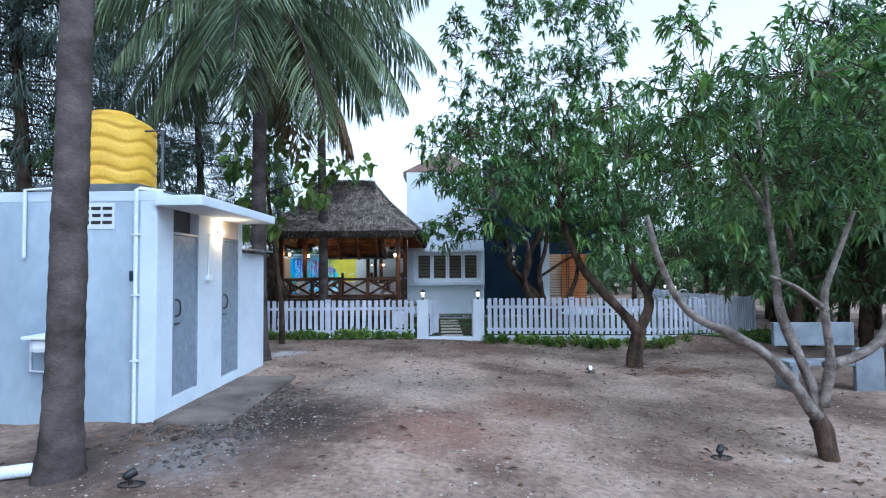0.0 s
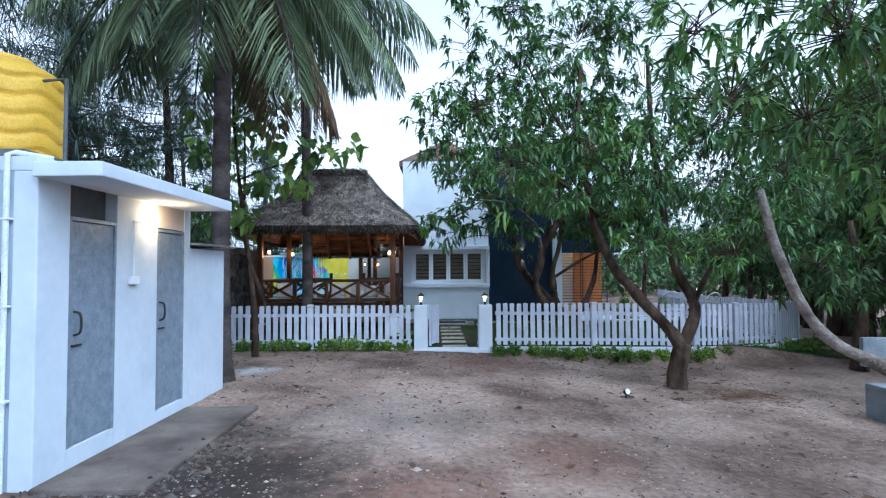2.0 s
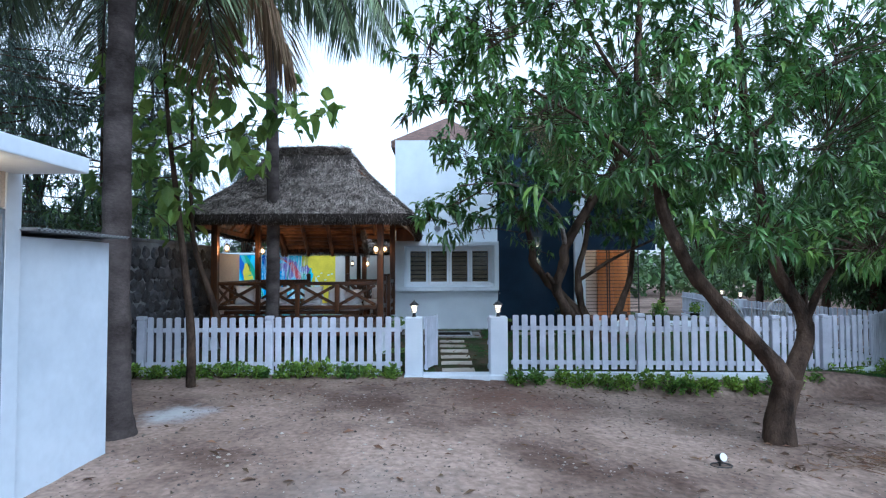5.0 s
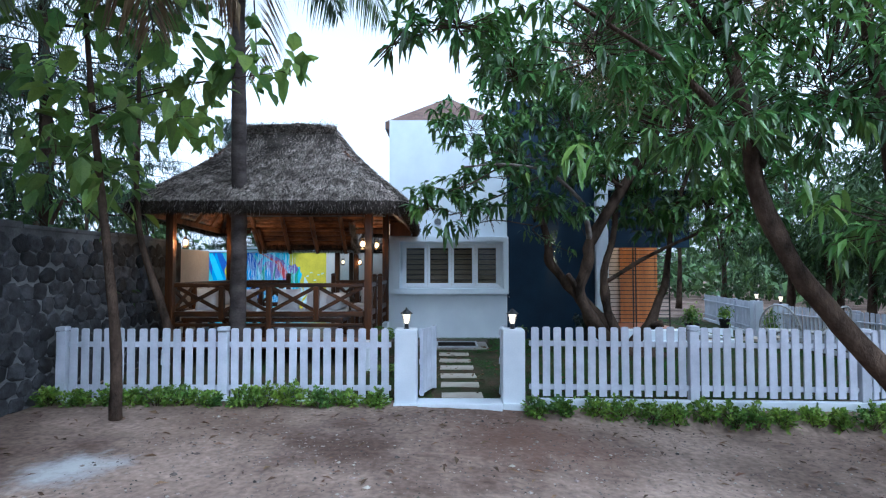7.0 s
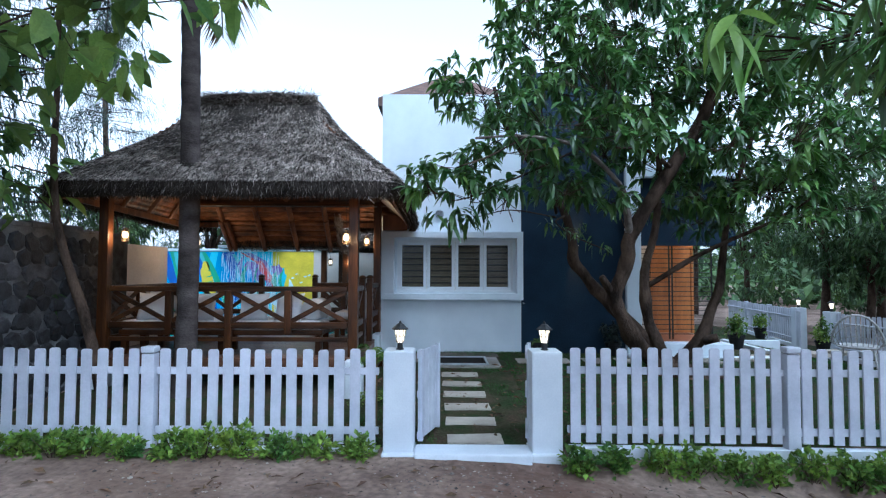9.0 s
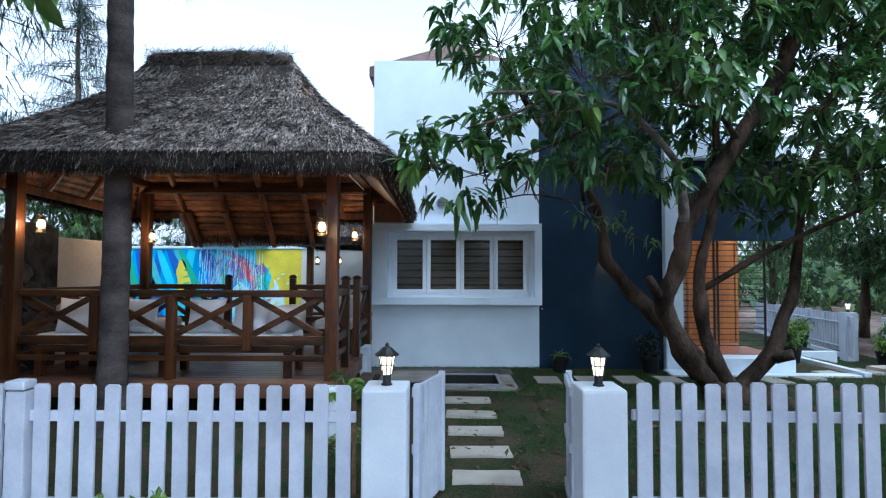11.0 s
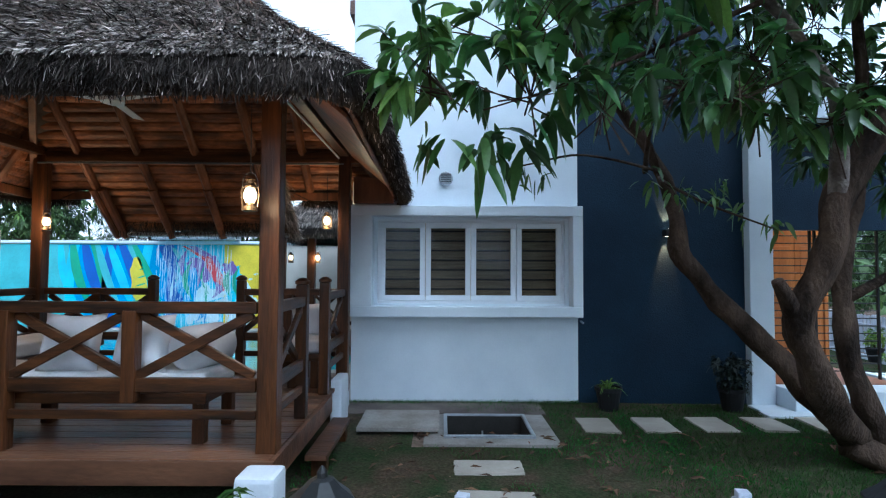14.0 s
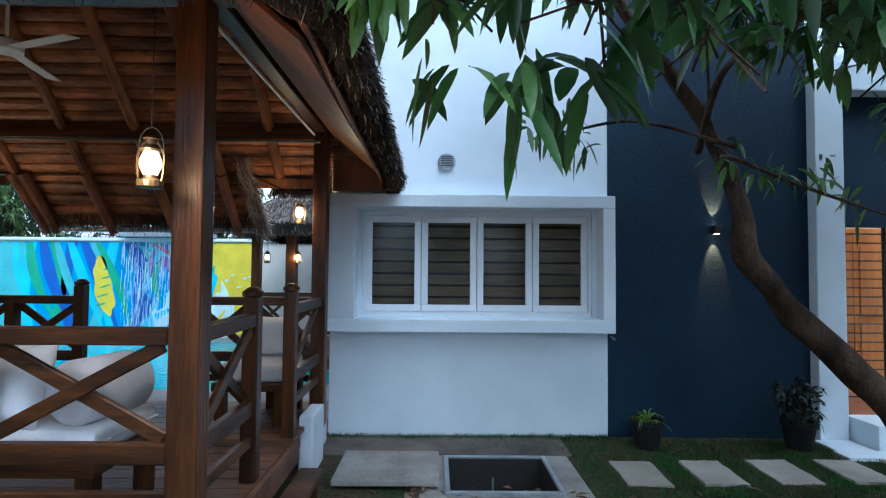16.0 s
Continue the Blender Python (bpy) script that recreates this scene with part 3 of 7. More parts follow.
grille = empty("porch_grille", "black horizontal-bar metal grille across the porch", "grille", (4.5, HY + 0.2, 0.42))
for k in range(19):
    z = 0.52 + k * 0.092
    part("grille_bar", tube([(3.72, HY + 0.25, z), (5.2, HY + 0.25, z)], [0.0075, 0.0075], 6), M_BLACK, grille)
for x in (3.74, 4.36, 4.42, 5.19):
    part("grille_upright", box(x - 0.013, HY + 0.235, 0.42, x + 0.013, HY + 0.265, 2.24, 0.003), M_BLACK, grille)

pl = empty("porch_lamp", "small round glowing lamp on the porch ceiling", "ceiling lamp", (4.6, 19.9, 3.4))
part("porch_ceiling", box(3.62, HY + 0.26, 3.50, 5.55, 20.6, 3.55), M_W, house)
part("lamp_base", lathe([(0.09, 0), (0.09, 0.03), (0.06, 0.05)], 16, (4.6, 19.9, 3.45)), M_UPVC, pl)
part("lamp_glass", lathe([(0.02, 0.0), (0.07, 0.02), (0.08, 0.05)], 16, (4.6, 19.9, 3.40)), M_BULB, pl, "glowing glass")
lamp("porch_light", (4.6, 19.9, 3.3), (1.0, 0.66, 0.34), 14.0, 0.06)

# ---- wash block with two toilets ----
TX, TY0, TY1, TYE = -3.19, 6.55, 9.15, 10.3
blk = empty("toilet_block", "small weathered white masonry toilet block with a flat slab roof", "outbuilding", (-4.2, 8, 0))
# walls with two doorways in the long face
part("end_wall", box(-5.24, TY0, -0.2, TX - 0.2, TY0 + 0.2, 2.55), M_TOILET, blk)
part("back_wall", box(-5.24, TY0 + 0.2, -0.2, -5.05, TYE, 2.05), M_TOILET, blk)
part("end_wall", box(-5.24, TY1 - 0.15, -0.2, TX - 0.2, TY1, 2.55), M_TOILET, blk)
part("wall_pier", box(TX - 0.2, TY0 - 0.004, -0.2, TX, TY0 + 0.38, 2.55, 0.012), M_BLOCK, blk)
part("wall_pier", box(TX - 0.2, 7.60, -0.2, TX, 8.36, 2.55, 0.006), M_BLOCK, blk)
part("wall_pier", box(TX - 0.2, 9.00, -0.2, TX, TY1, 2.55, 0.006), M_BLOCK, blk)
part("door_sill", box(TX - 0.2, TY0 + 0.38, -0.2, TX - 0.003, 7.60, 0.20, 0.004), M_BLOCK, blk)
part("door_sill", box(TX - 0.2, 8.36, -0.2, TX - 0.003, 9.00, 0.16, 0.004), M_BLOCK, blk)
part("lintel", box(TX - 0.2, 8.36, 2.23, TX - 0.01, 9.00, 2.55, 0.004), M_CREAM, blk)
bm = bmesh.new()
box(TX - 0.17, TY1, -0.2, TX - 0.04, TYE, 2.03, 0.004, bm)
box(-5.05, TYE - 0.13, -0.2, TX - 0.17, TYE, 2.03, 0, bm)
part("low_wall", bm, M_BLOCK, blk)
bm = bmesh.new()
for k in range(44):
    y = TY1 - 0.02 + k * 0.028
    z = 2.07 + 0.012 * (k % 2)
    box(-5.0, y, z, TX + 0.12, y + 0.030, z + 0.012, 0, bm)
part("corrugated_roof", bm, M_STEEL, blk, "corrugated sheet roof edge")
part("roof_slab", box(-5.24, TY0 - 0.006, 2.55, TX + 0.002, TY1, 2.67, 0.01), M_BLOCK, blk)
bm = bmesh.new()
box(TX + 0.002, TY0 - 0.08, 2.49, -2.63, 9.08, 2.61, 0.012, bm)
part("canopy", bm, M_BLOCK, blk, "white projecting canopy slab")
# dark plate that paints the shade of the open recess over the door
part("transom_shade_plate", box(TX - 0.16, TY0 + 0.38, 2.22, TX - 0.12, 7.60, 2.55), M_DARKCONC, blk)
for y0, y1, z0 in ((TY0 + 0.38, 7.60, 0.20), (8.36, 9.00, 0.16)):
    d = part("door", box(TX - 0.055, y0 + 0.03, z0 + 0.015, TX - 0.02, y1 - 0.03, 2.18, 0.004), M_GREYDOOR, blk, "grey textured toilet door")
    bm = bmesh.new()
    box(TX - 0.08, y0, z0, TX - 0.004, y0 + 0.03, 2.22, 0.003, bm)
    box(TX - 0.08, y1 - 0.03, z0, TX - 0.004, y1, 2.22, 0.003, bm)
    box(TX - 0.08, y0 + 0.03, 2.185, TX - 0.004, y1 - 0.03, 2.22, 0.003, bm)
    part("door_frame", bm, M_GREYDOOR, blk)
    yh = y0 + 0.09
    part("door_handle", tube(smooth_line([(TX - 0.02, yh, 1.38), (TX + 0.03, yh + 0.01, 1.36), (TX + 0.04, yh + 0.015, 1.27), (TX + 0.03, yh + 0.01, 1.19), (TX - 0.02, yh, 1.17)], 3), [0.011] * 13, 6), M_BLACK, d, "black pull handle")
    part("door_bolt", tube([(TX - 0.01, yh - 0.03, 1.08), (TX - 0.01, yh + 0.09, 1.08)], [0.010, 0.010], 6), M_BLACK, d)
# pierced vent blocks; the holes are thin plates with their shade in the colour
bm = bmesh.new()
box(-4.24, TY0 - 0.012, 2.23, -3.69, TY0 + 0.004, 2.53, 0.004, bm)
part("vent_block", bm, M_POST, blk)
bm = bmesh.new()
for r in range(3):
    for c in range(4):
        xa = -4.225 + c * 0.133
        box(xa + 0.012 * (r % 2), TY0 - 0.016, 2.285 + r * 0.082, xa + 0.112, TY0 - 0.010, 2.325 + r * 0.082, 0.003, bm)
part("vent_hole_shade", bm, M_SHADE_DARK, blk)
# pipes and tap on the end wall
part("down_pipe", tube([(-3.42, TY0 - 0.035, 0.0), (-3.42, TY0 - 0.035, 2.68), (-3.42, TY0 + 0.05, 2.71), (-3.3, TY0 + 0.3, 2.71)], [0.022] * 4, 10), M_PIPE, blk)
for z in (0.7, 1.45, 2.15):
    part("pipe_clip", box(-3.46, TY0 - 0.062, z, -3.38, TY0, z + 0.018, 0.003), M_PIPE, blk)
part("blue_tap", box(-3.465, TY0 - 0.085, 1.62, -3.435, TY0 - 0.045, 1.74, 0.01), M_BLUE, blk, "blue valve on the pipe")
part("side_pipe", tube([(-4.72, TY0 - 0.035, 1.9), (-4.72, TY0 - 0.035, 2.69), (-4.3, TY0 - 0.02, 2.71)], [0.02] * 3, 8), M_PIPE, blk)
part("waste_pipe", tube([(-4.62, TY0 - 0.03, 1.0), (-4.62, TY0 - 0.03, 0.60), (-4.30, TY0 - 0.03, 0.58)], [0.013] * 3, 8), M_PIPE, blk)
basin = empty("wash_basin", "white wash basin fixed to the toilet block's end wall", "wash basin", (-4.3, TY0 - 0.2, 0.98))
bm = bmesh.new()
box(-4.50, TY0 - 0.34, 0.99, -3.98, TY0 - 0.002, 1.03, 0.015, bm)
part("rim", bm, M_UPVC, basin)
bm = box(-4.44, TY0 - 0.30, 0.84, -4.05, TY0 - 0.002, 0.99, 0.05)
part("bowl", bm, M_UPVC, basin)
# switch box and conduit by the doors
part("switch_box", box(TX, 7.80, 1.60, TX + 0.045, 7.94, 1.68, 0.006), M_UPVC, blk)
part("conduit", tube([(TX + 0.012, 7.87, 1.68), (TX + 0.012, 7.87, 2.26), (TX + 0.012, 8.2, 2.26)], [0.009] * 3, 6), M_PIPE, blk)
bl = empty("bulkhead_lamp", "small glowing warm lamp on the toilet wall under the canopy", "wall lamp", (TX, 8.22, 2.3))
part("base", box(TX, 8.17, 2.27, TX + 0.03, 8.27, 2.33, 0.006), M_UPVC, bl)
bm = bmesh.new()
bmesh.ops.create_uvsphere(bm, u_segments=14, v_segments=8, radius=0.035)
bm.transform(pose(TX + 0.055, 8.22, 2.30))
gb = part("bulb", bm, M_BULB, bl, "glowing bulb", smooth=True)
lamp("canopy_light", (TX + 0.14, 8.22, 2.29), (1.0, 0.62, 0.28), 4.5)
# water tank on the roof
tank = empty("water_tank", "ribbed bright yellow plastic water tank on the roof", "water tank", (-4.39, 7.62, 2.72))
part("stand", box(-5.0, 7.02, 2.67, -3.68, 8.25, 2.84, 0.01), M_DARKCONC, tank, "grey plinth")
bm = bmesh.new()
seg, rows = 64, 44
rings = []
for j in range(rows + 1):
    h = j / rows
    z = 2.84 + 0.98 * h
    row = []
    for k in range(seg):
        a = 2 * math.pi * k / seg
        r = 0.535
        if h > 0.82:
            r = 0.535 - 0.20 * ((h - 0.82) / 0.18) ** 2
        wave = 0.036 * math.sin(a * 6)
        ph = (h * 0.98 + wave - 0.05) / 0.185
        g = abs(ph - round(ph))
        if h < 0.9:
            r -= 0.045 * math.exp(-(g / 0.085) ** 2)
        row.append(bm.verts.new((-4.39 + r * math.cos(a), 7.62 + r * math.sin(a), z)))
    rings.append(row)
for a, b in zip(rings, rings[1:]):
    for k in range(seg):
        bm.faces.new((a[k], a[(k + 1) % seg], b[(k + 1) % seg], b[k]))
bm.faces.new(rings[-1])
tank_body = part("tank_body", bm, M_YELLOW, tank, smooth=True)
part("tank_lid", lathe([(0.27, 0), (0.28, 0.03), (0.26, 0.07), (0.2, 0.09), (0.05, 0.10)], 32, (-4.39, 7.62, 3.815)), M_YELLOW, tank_body, smooth=True)
part("inlet_pipe", tube([(-3.95, 7.5, 3.62), (-3.62, 7.45, 3.62), (-3.62, 7.45, 2.67)], [0.018] * 3, 8), M_DARKCONC, tank)
part("overflow_pipe", tube([(-4.45, 6.95, 2.67), (-4.45, 6.95, 4.3)], [0.016] * 2, 8), M_DARKCONC, tank)
# concrete apron beside the doors, and a rubble strip
ap = part("apron", box(TX + 0.0, 6.5, -0.05, -2.28, 9.1, 0.035, 0.02), M_CONC_DARK)
tagged(ap, "stained concrete apron beside the toilet doors", "pavement", kind="structure")

# ---- gate posts ----
def gate_post(x0, x1):
    g = empty("gate_post", "thick white-painted masonry gate post", "gate post", ((x0 + x1) / 2, 14.1, 0), "gate posts")
    bm = bmesh.new()
    box(x0, 13.95, -0.25, x1, 14.26, 0.965, 0.018, bm)
    part("shaft", bm, M_POST, g)
    part("foot", box(x0 - 0.012, 13.90, -0.25, x1 + 0.012, 14.28, 0.03, 0.02), M_POST, g)
    return g


gate_post(-0.61, -0.32)
gate_post(0.79, 1.08)
sill = part("gate_sill", box(-0.31, 13.86, -0.2, 0.78, 14.18, 0.04, 0.02), M_POST)
tagged(sill, "white-painted concrete sill under the gate", "sill", kind="structure")


def gate_lamp(x, y, z, s=0.74, light=True):
    g = empty("gate_lamp", "black lantern with a glowing glass shade on a white post", "lamp", (x, y, z), "gate lamps")
    part("lamp_base", lathe([(0.05 * s, 0), (0.05 * s, 0.012 * s), (0.038 * s, 0.02 * s), (0.036 * s, 0.09 * s), (0.045 * s, 0.095 * s)], 16, (x, y, z)), M_BLACK, g)
    bm = lathe([(0.042 * s, 0.095 * s), (0.072 * s, 0.262 * s), (0.070 * s, 0.267 * s)], 8, (x, y, z))
    lg = part("lamp_glass", bm, M_POSTGLASS, g, "glowing glass")
    for k in range(8):
        a = 2 * math.pi * k / 8
        c, sn = math.cos(a), math.sin(a)
        part("cage_bar", tube([(x + 0.045 * s * c, y + 0.045 * s * sn, z + 0.095 * s), (x + 0.075 * s * c, y + 0.075 * s * sn, z + 0.265 * s)], [0.0055 * s] * 2, 4), M_BLACK, lg)
    part("cage_ring", tube([(x + 0.060 * s * math.cos(2 * math.pi * k / 8), y + 0.060 * s * math.sin(2 * math.pi * k / 8), z + 0.178 * s) for k in range(9)], [0.0055 * s] * 9, 4), M_BLACK, lg)
    part("lamp_cap", lathe([(0.108 * s, 0.262 * s), (0.108 * s, 0.274 * s), (0.066 * s, 0.308 * s), (0.040 * s, 0.335 * s), (0.018 * s, 0.342 * s), (0.018 * s, 0.358 * s), (0.004 * s, 0.378 * s)], 8, (x, y, z)), M_BLACK, g)
    if light:
        lamp("gate_light", (x, y - 0.001, z + 0.03), (1.0, 0.72, 0.42), 0.5, 0.03)
    return g


gate_lamp(-0.465, 14.1, 0.965)
gate_lamp(0.935, 14.1, 0.965)

# ---- picket fence ----
def picket_mesh(h=0.90, w=0.096, t=0.02, cut=0.016):
    b = bmesh.new()
    pr = [(-w / 2, 0), (w / 2, 0), (w / 2, h - cut), (w / 2 - cut, h), (-w / 2 + cut, h), (-w / 2, h - cut)]
    f = [b.verts.new((x, -t / 2, z)) for x, z in pr]
    k = [b.verts.new((x, t / 2, z)) for x, z in pr]
    b.faces.new(f)
    b.faces.new(k[::-1])
    for i in range(6):
        b.faces.new((f[i], k[i], k[(i + 1) % 6], f[(i + 1) % 6]))
    bmesh.ops.recalc_face_normals(b, faces=b.faces)
    me = bpy.data.meshes.new("picket")
    b.to_mesh(me)
    b.free()
    me.materials.append(M_FENCE)
    return me


PICKET = picket_mesh()


def fence_run(a, b, pitch=0.15, zf=lambda x, y: 0.0, posts=()):
    """Pales on two rails; at the numbered places a capped square post stands instead of a pale."""
    a, b = Vector((*a, 0)), Vector((*b, 0))
    d = (b - a)
    n = round(d.length / pitch)
    ang = math.atan2(d.y, d.x)
    f = empty("picket_fence", "white-painted wooden picket fence with flat-topped pales and two rails", "fence", a, "picket fences")
    for k in range(n):
        p = a + d * ((k + 0.5) / n)
        z = zf(p.x, p.y)
        if k in posts:
            post = part("post", box(p.x - 0.062, p.y - 0.042, -0.3 + z, p.x + 0.062, p.y + 0.06, 0.925 + z, 0.01, turn=math.degrees(ang)), M_FENCE, f)
            part("post_cap", box(p.x - 0.066, p.y - 0.055, 0.932 + z, p.x + 0.066, p.y + 0.065, 0.992 + z, 0.014, turn=math.degrees(ang)), M_FENCE, post)
            continue
        o = new("picket", PICKET)
        o.parent = f
        o.location = Vector((p.x, p.y, 0.068 + z + 0.006 * math.sin(k * 1.7))) - f.location
        o.rotation_euler = (0, 0.007 * math.sin(k * 2.9), ang)
    nrm = Vector((-d.y, d.x, 0)).normalized() * 0.026
    za, zb = zf(a.x, a.y), zf(b.x, b.y)
    flat = math.pi / 2 if abs(d.x) > abs(d.y) else 0
    for z in (0.19, 0.755):
        part("rail", beam((a.x + nrm.x, a.y + nrm.y, z + za), (b.x + nrm.x, b.y + nrm.y, z + zb), 0.07, 0.03, roll=flat), M_FENCE, f)
    part("kerb", beam((a.x, a.y, -0.02 + za), (b.x, b.y, -0.02 + zb), 0.12, 0.10, roll=flat), M_POST, f)
    return f


def right_drop(x, y):
    return 0.022 - 0.10 * min(max((x - 3.0) / 6.0, 0), 1)


def side_drop(x, y):
    return -0.10 - 0.10 * min(max((y - 16.0) / 6.0, 0), 1) - 0.06 * min(max((y - 23.0) / 6.0, 0), 1)


fence_run((-5.0875, 14.07), (-0.665, 14.07), 0.1525, posts=(0, 14))
fence_run((1.151, 14.07), (5.591, 14.07), 0.148, zf=right_drop, posts=(14, 29))
fence_run((5.62, 14.09), (7.6, 14.75), zf=right_drop, posts=(6,))
fence_run((7.65, 14.78), (8.9, 15.9), zf=right_drop, posts=(10,))
fence_run((8.9, 16.0), (9.05, 21.45), zf=side_drop, posts=(18,))
fence_run((9.3, 23.3), (10.6, 29.2), zf=side_drop, posts=(12, 26))
# side gate with its posts
for xx, yy in ((9.05, 21.6), (9.25, 23.1)):
    p = part("side_gate_post", box(xx - 0.13, yy - 0.13, -0.4, xx + 0.13, yy + 0.13, 0.81, 0.015), M_POST)
    tagged(p, "white-painted square side gate post with a lamp", "gate post", "side gate posts")
    gate_lamp(xx, yy, 0.81, 0.75, False)
sg = empty("side_gate", "white picket side gate standing ajar", "gate", (9.05, 22.9, -0.2))
for k in range(6):
    o = new("picket", PICKET)
    o.parent = sg
    o.location = (-0.055 * k, -0.115 * k, 0.068)
    o.rotation_euler = (0, 0, radians(64))
for z in (0.0, 0.62):
    part("rail", beam((9.09, 22.94, z), (8.76, 22.28, z), 0.03, 0.08), M_FENCE, sg)


def gate_leaf(hinge, end, name):
    h, e = Vector((*hinge, 0)), Vector((*end, 0))
    g = empty(name, "open white picket gate leaf swung into the yard", "gate", h, "gate leaves")
    d = e - h
    ang = math.atan2(d.y, d.x)
    for k in range(5):
        p = h + d * ((k + 0.5) / 5)
        part("pale", box(p.x - 0.046, p.y - 0.009, 0.09, p.x + 0.046, p.y + 0.009, 0.945, 0.004, turn=math.degrees(ang)), M_FENCE, g)
    for s in (0.03, 0.97):
        p = h + d * s
        part("stile", box(p.x - 0.022, p.y - 0.022, 0.07, p.x + 0.022, p.y + 0.022, 0.958, 0.004, turn=math.degrees(ang)), M_FENCE, g)
    for z in (0.12, 0.52, 0.90):
        n = Vector((-d.y, d.x, 0)).normalized() * 0.022
        part("rail", beam((h.x + n.x, h.y + n.y, z), (e.x + n.x, e.y + n.y, z), 0.03, 0.07), M_FENCE, g)


gate_leaf((-0.27, 14.16), (-0.10, 14.66), "gate_leaf")
gate_leaf((0.80, 14.2), (0.875, 14.7), "gate_leaf")

# ---- gazebo ----
def thatch_roof(parent, ex0, ex1, ey0, ey1, ez, rx0, rx1, ry, rz, thick, straws, name="thatch", sag=0.0):
    """A hipped thatch with a thick shaggy eave: a body, straw on the slopes and a fringe below."""
    bm = bmesh.new()
    n = 10
    def outline(t):
        # eave rectangle shrinking to the ridge line, slightly swept
        s = t + 0.10 * t * math.sin(math.pi * t)
        return ex0 + (rx0 - ex0) * s, ex1 + (rx1 - ex1) * s, ey0 + (ry - 0.05 - ey0) * s, ey1 + (ry + 0.05 - ey1) * s, ez + (rz - ez) * t
    rings = []
    def fall(y, t):
        # the eave hangs lower towards the back
        return sag * np.clip((y - ey0) / (ey1 - ey0), 0, 1) * (1 - np.clip(t, 0, 1))
    def ring(x0, x1, y0, y1, z, c):
        pts = []
        m = 12
        r = min(c, 0.4 * (x1 - x0), 0.4 * (y1 - y0))
        for cx, cy, a0 in ((x1 - r, y1 - r, 0), (x0 + r, y1 - r, 90), (x0 + r, y0 + r, 180), (x1 - r, y0 + r, 270)):
            for k in range(6):
                a = radians(a0 + k * 18)
                pts.append((cx + r * math.cos(a), cy + r * math.sin(a)))
        # extra points along the long sides
        out = []
        for i, p in enumerate(pts):
            q = pts[(i + 1) % len(pts)]
            out.append(p)
            L = math.hypot(q[0] - p[0], q[1] - p[1])
            if i % 6 == 5:
                for s in range(1, m):
                    out.append((p[0] + (q[0] - p[0]) * s / m, p[1] + (q[1] - p[1]) * s / m))
        vs = []
        for p in out:
            dz = 0.035 * noise.noise(Vector((p[0] * 1.7, p[1] * 1.7, z))) - fall(p[1], (z - ez) / (rz - ez))
            lift = 0.75 * max(ez - z, 0.0) if sag and p[1] > ey1 - 0.5 and ex0 + 0.7 < p[0] < ex1 - 1.3 else 0.0
            vs.append(bm.verts.new((p[0], p[1], z + dz + lift)))
        return vs
    x0, x1, y0, y1, z = outline(0)
    rings.append(ring(x0 + 0.10, x1 - 0.10, y0 + 0.10, y1 - 0.10, z - thick, 0.35))
    rings.append(ring(x0 + 0.01, x1 - 0.01, y0 + 0.01, y1 - 0.01, z - thick * 0.72, 0.4))
    rings.append(ring(x0, x1, y0, y1, z - thick * 0.2, 0.4))
    for i in range(0, n + 1):
        x0, x1, y0, y1, z = outline(i / n)
        rings.append(ring(x0 + 0.03, x1 - 0.03, y0 + 0.03, y1 - 0.03, z, 0.4))
    for a, b in zip(rings, rings[1:]):
        for k in range(len(a)):
            bm.faces.new((a[k], a[(k + 1) % len(a)], b[(k + 1) % len(a)], b[k]))
    bm.faces.new(rings[-1])
    # the underside, a thin shell above the battens
    bmesh.ops.recalc_face_normals(bm, faces=bm.faces)
    body = part(name, bm, M_THATCH, parent, "grey weathered thatch")
    # straw on the slopes: points on the front and the two hips, laid in courses
    t = np.clip(1 - np.sqrt(rng.random(straws)), 0.0, 0.985)
    t = np.clip((np.floor(t * 13) + rng.random(straws) ** 1.6) / 13, 0.0, 0.985)
    side, u = rng.random(straws), rng.random(straws)
    s = t + 0.10 * t * np.sin(np.pi * t)
    X0, X1 = ex0 + (rx0 - ex0) * s, ex1 + (rx1 - ex1) * s
    Y0, Y1 = ey0 + (ry - ey0) * s, ey1 + (ry - ey1) * s
    Z = ez + (rz - ez) * t
    base, way = np.zeros((straws, 3)), np.zeros((straws, 3))
    steep = (rz - ez) / (ry - ey0) / (1 + 0.10 * (np.sin(np.pi * t) + np.pi * t * np.cos(np.pi * t)))
    fr, rt, lf = side < 0.52, (side >= 0.52) & (side < 0.82), side >= 0.82
    for msk, xx, yy, dx, dy in ((fr, X0 + (X1 - X0) * u, Y0, (u - 0.5) * 0.4, -np.ones(straws)), (rt, X1, Y0 + (Y1 - Y0) * u, np.ones(straws), (u - 0.5) * 0.4), (lf, X0, Y0 + (Y1 - Y0) * u, -np.ones(straws), (u - 0.5) * 0.4)):
        base[msk] = np.stack([xx, yy, Z], 1)[msk]
        way[msk] = np.stack([dx, dy, -np.clip(steep, 0.5, 3.0)], 1)[msk]
    # bring the corners in to the rounded outline
    r = np.minimum(0.4, 0.4 * np.minimum(X1 - X0, Y1 - Y0))
    cx, cy = np.clip(base[:, 0], X0 + r, X1 - r), np.clip(base[:, 1], Y0 + r, Y1 - r)
    vx, vy = base[:, 0] - cx, base[:, 1] - cy
    k = np.where((vx != 0) & (vy != 0), r / np.maximum(np.hypot(vx, vy), 1e-6), 1.0)
    base[:, 0], base[:, 1] = cx + vx * np.minimum(k, 1), cy + vy * np.minimum(k, 1)
    base[:, 2] += 0.012 - fall(base[:, 1], t)
    way = unit(way) + rng.normal(0, 0.22, base.shape)
    L = rng.uniform(0.05, 0.14, straws) * np.where(t < 0.04, 0.5, 1.0)
    dark = rng.random(straws) < 0.13
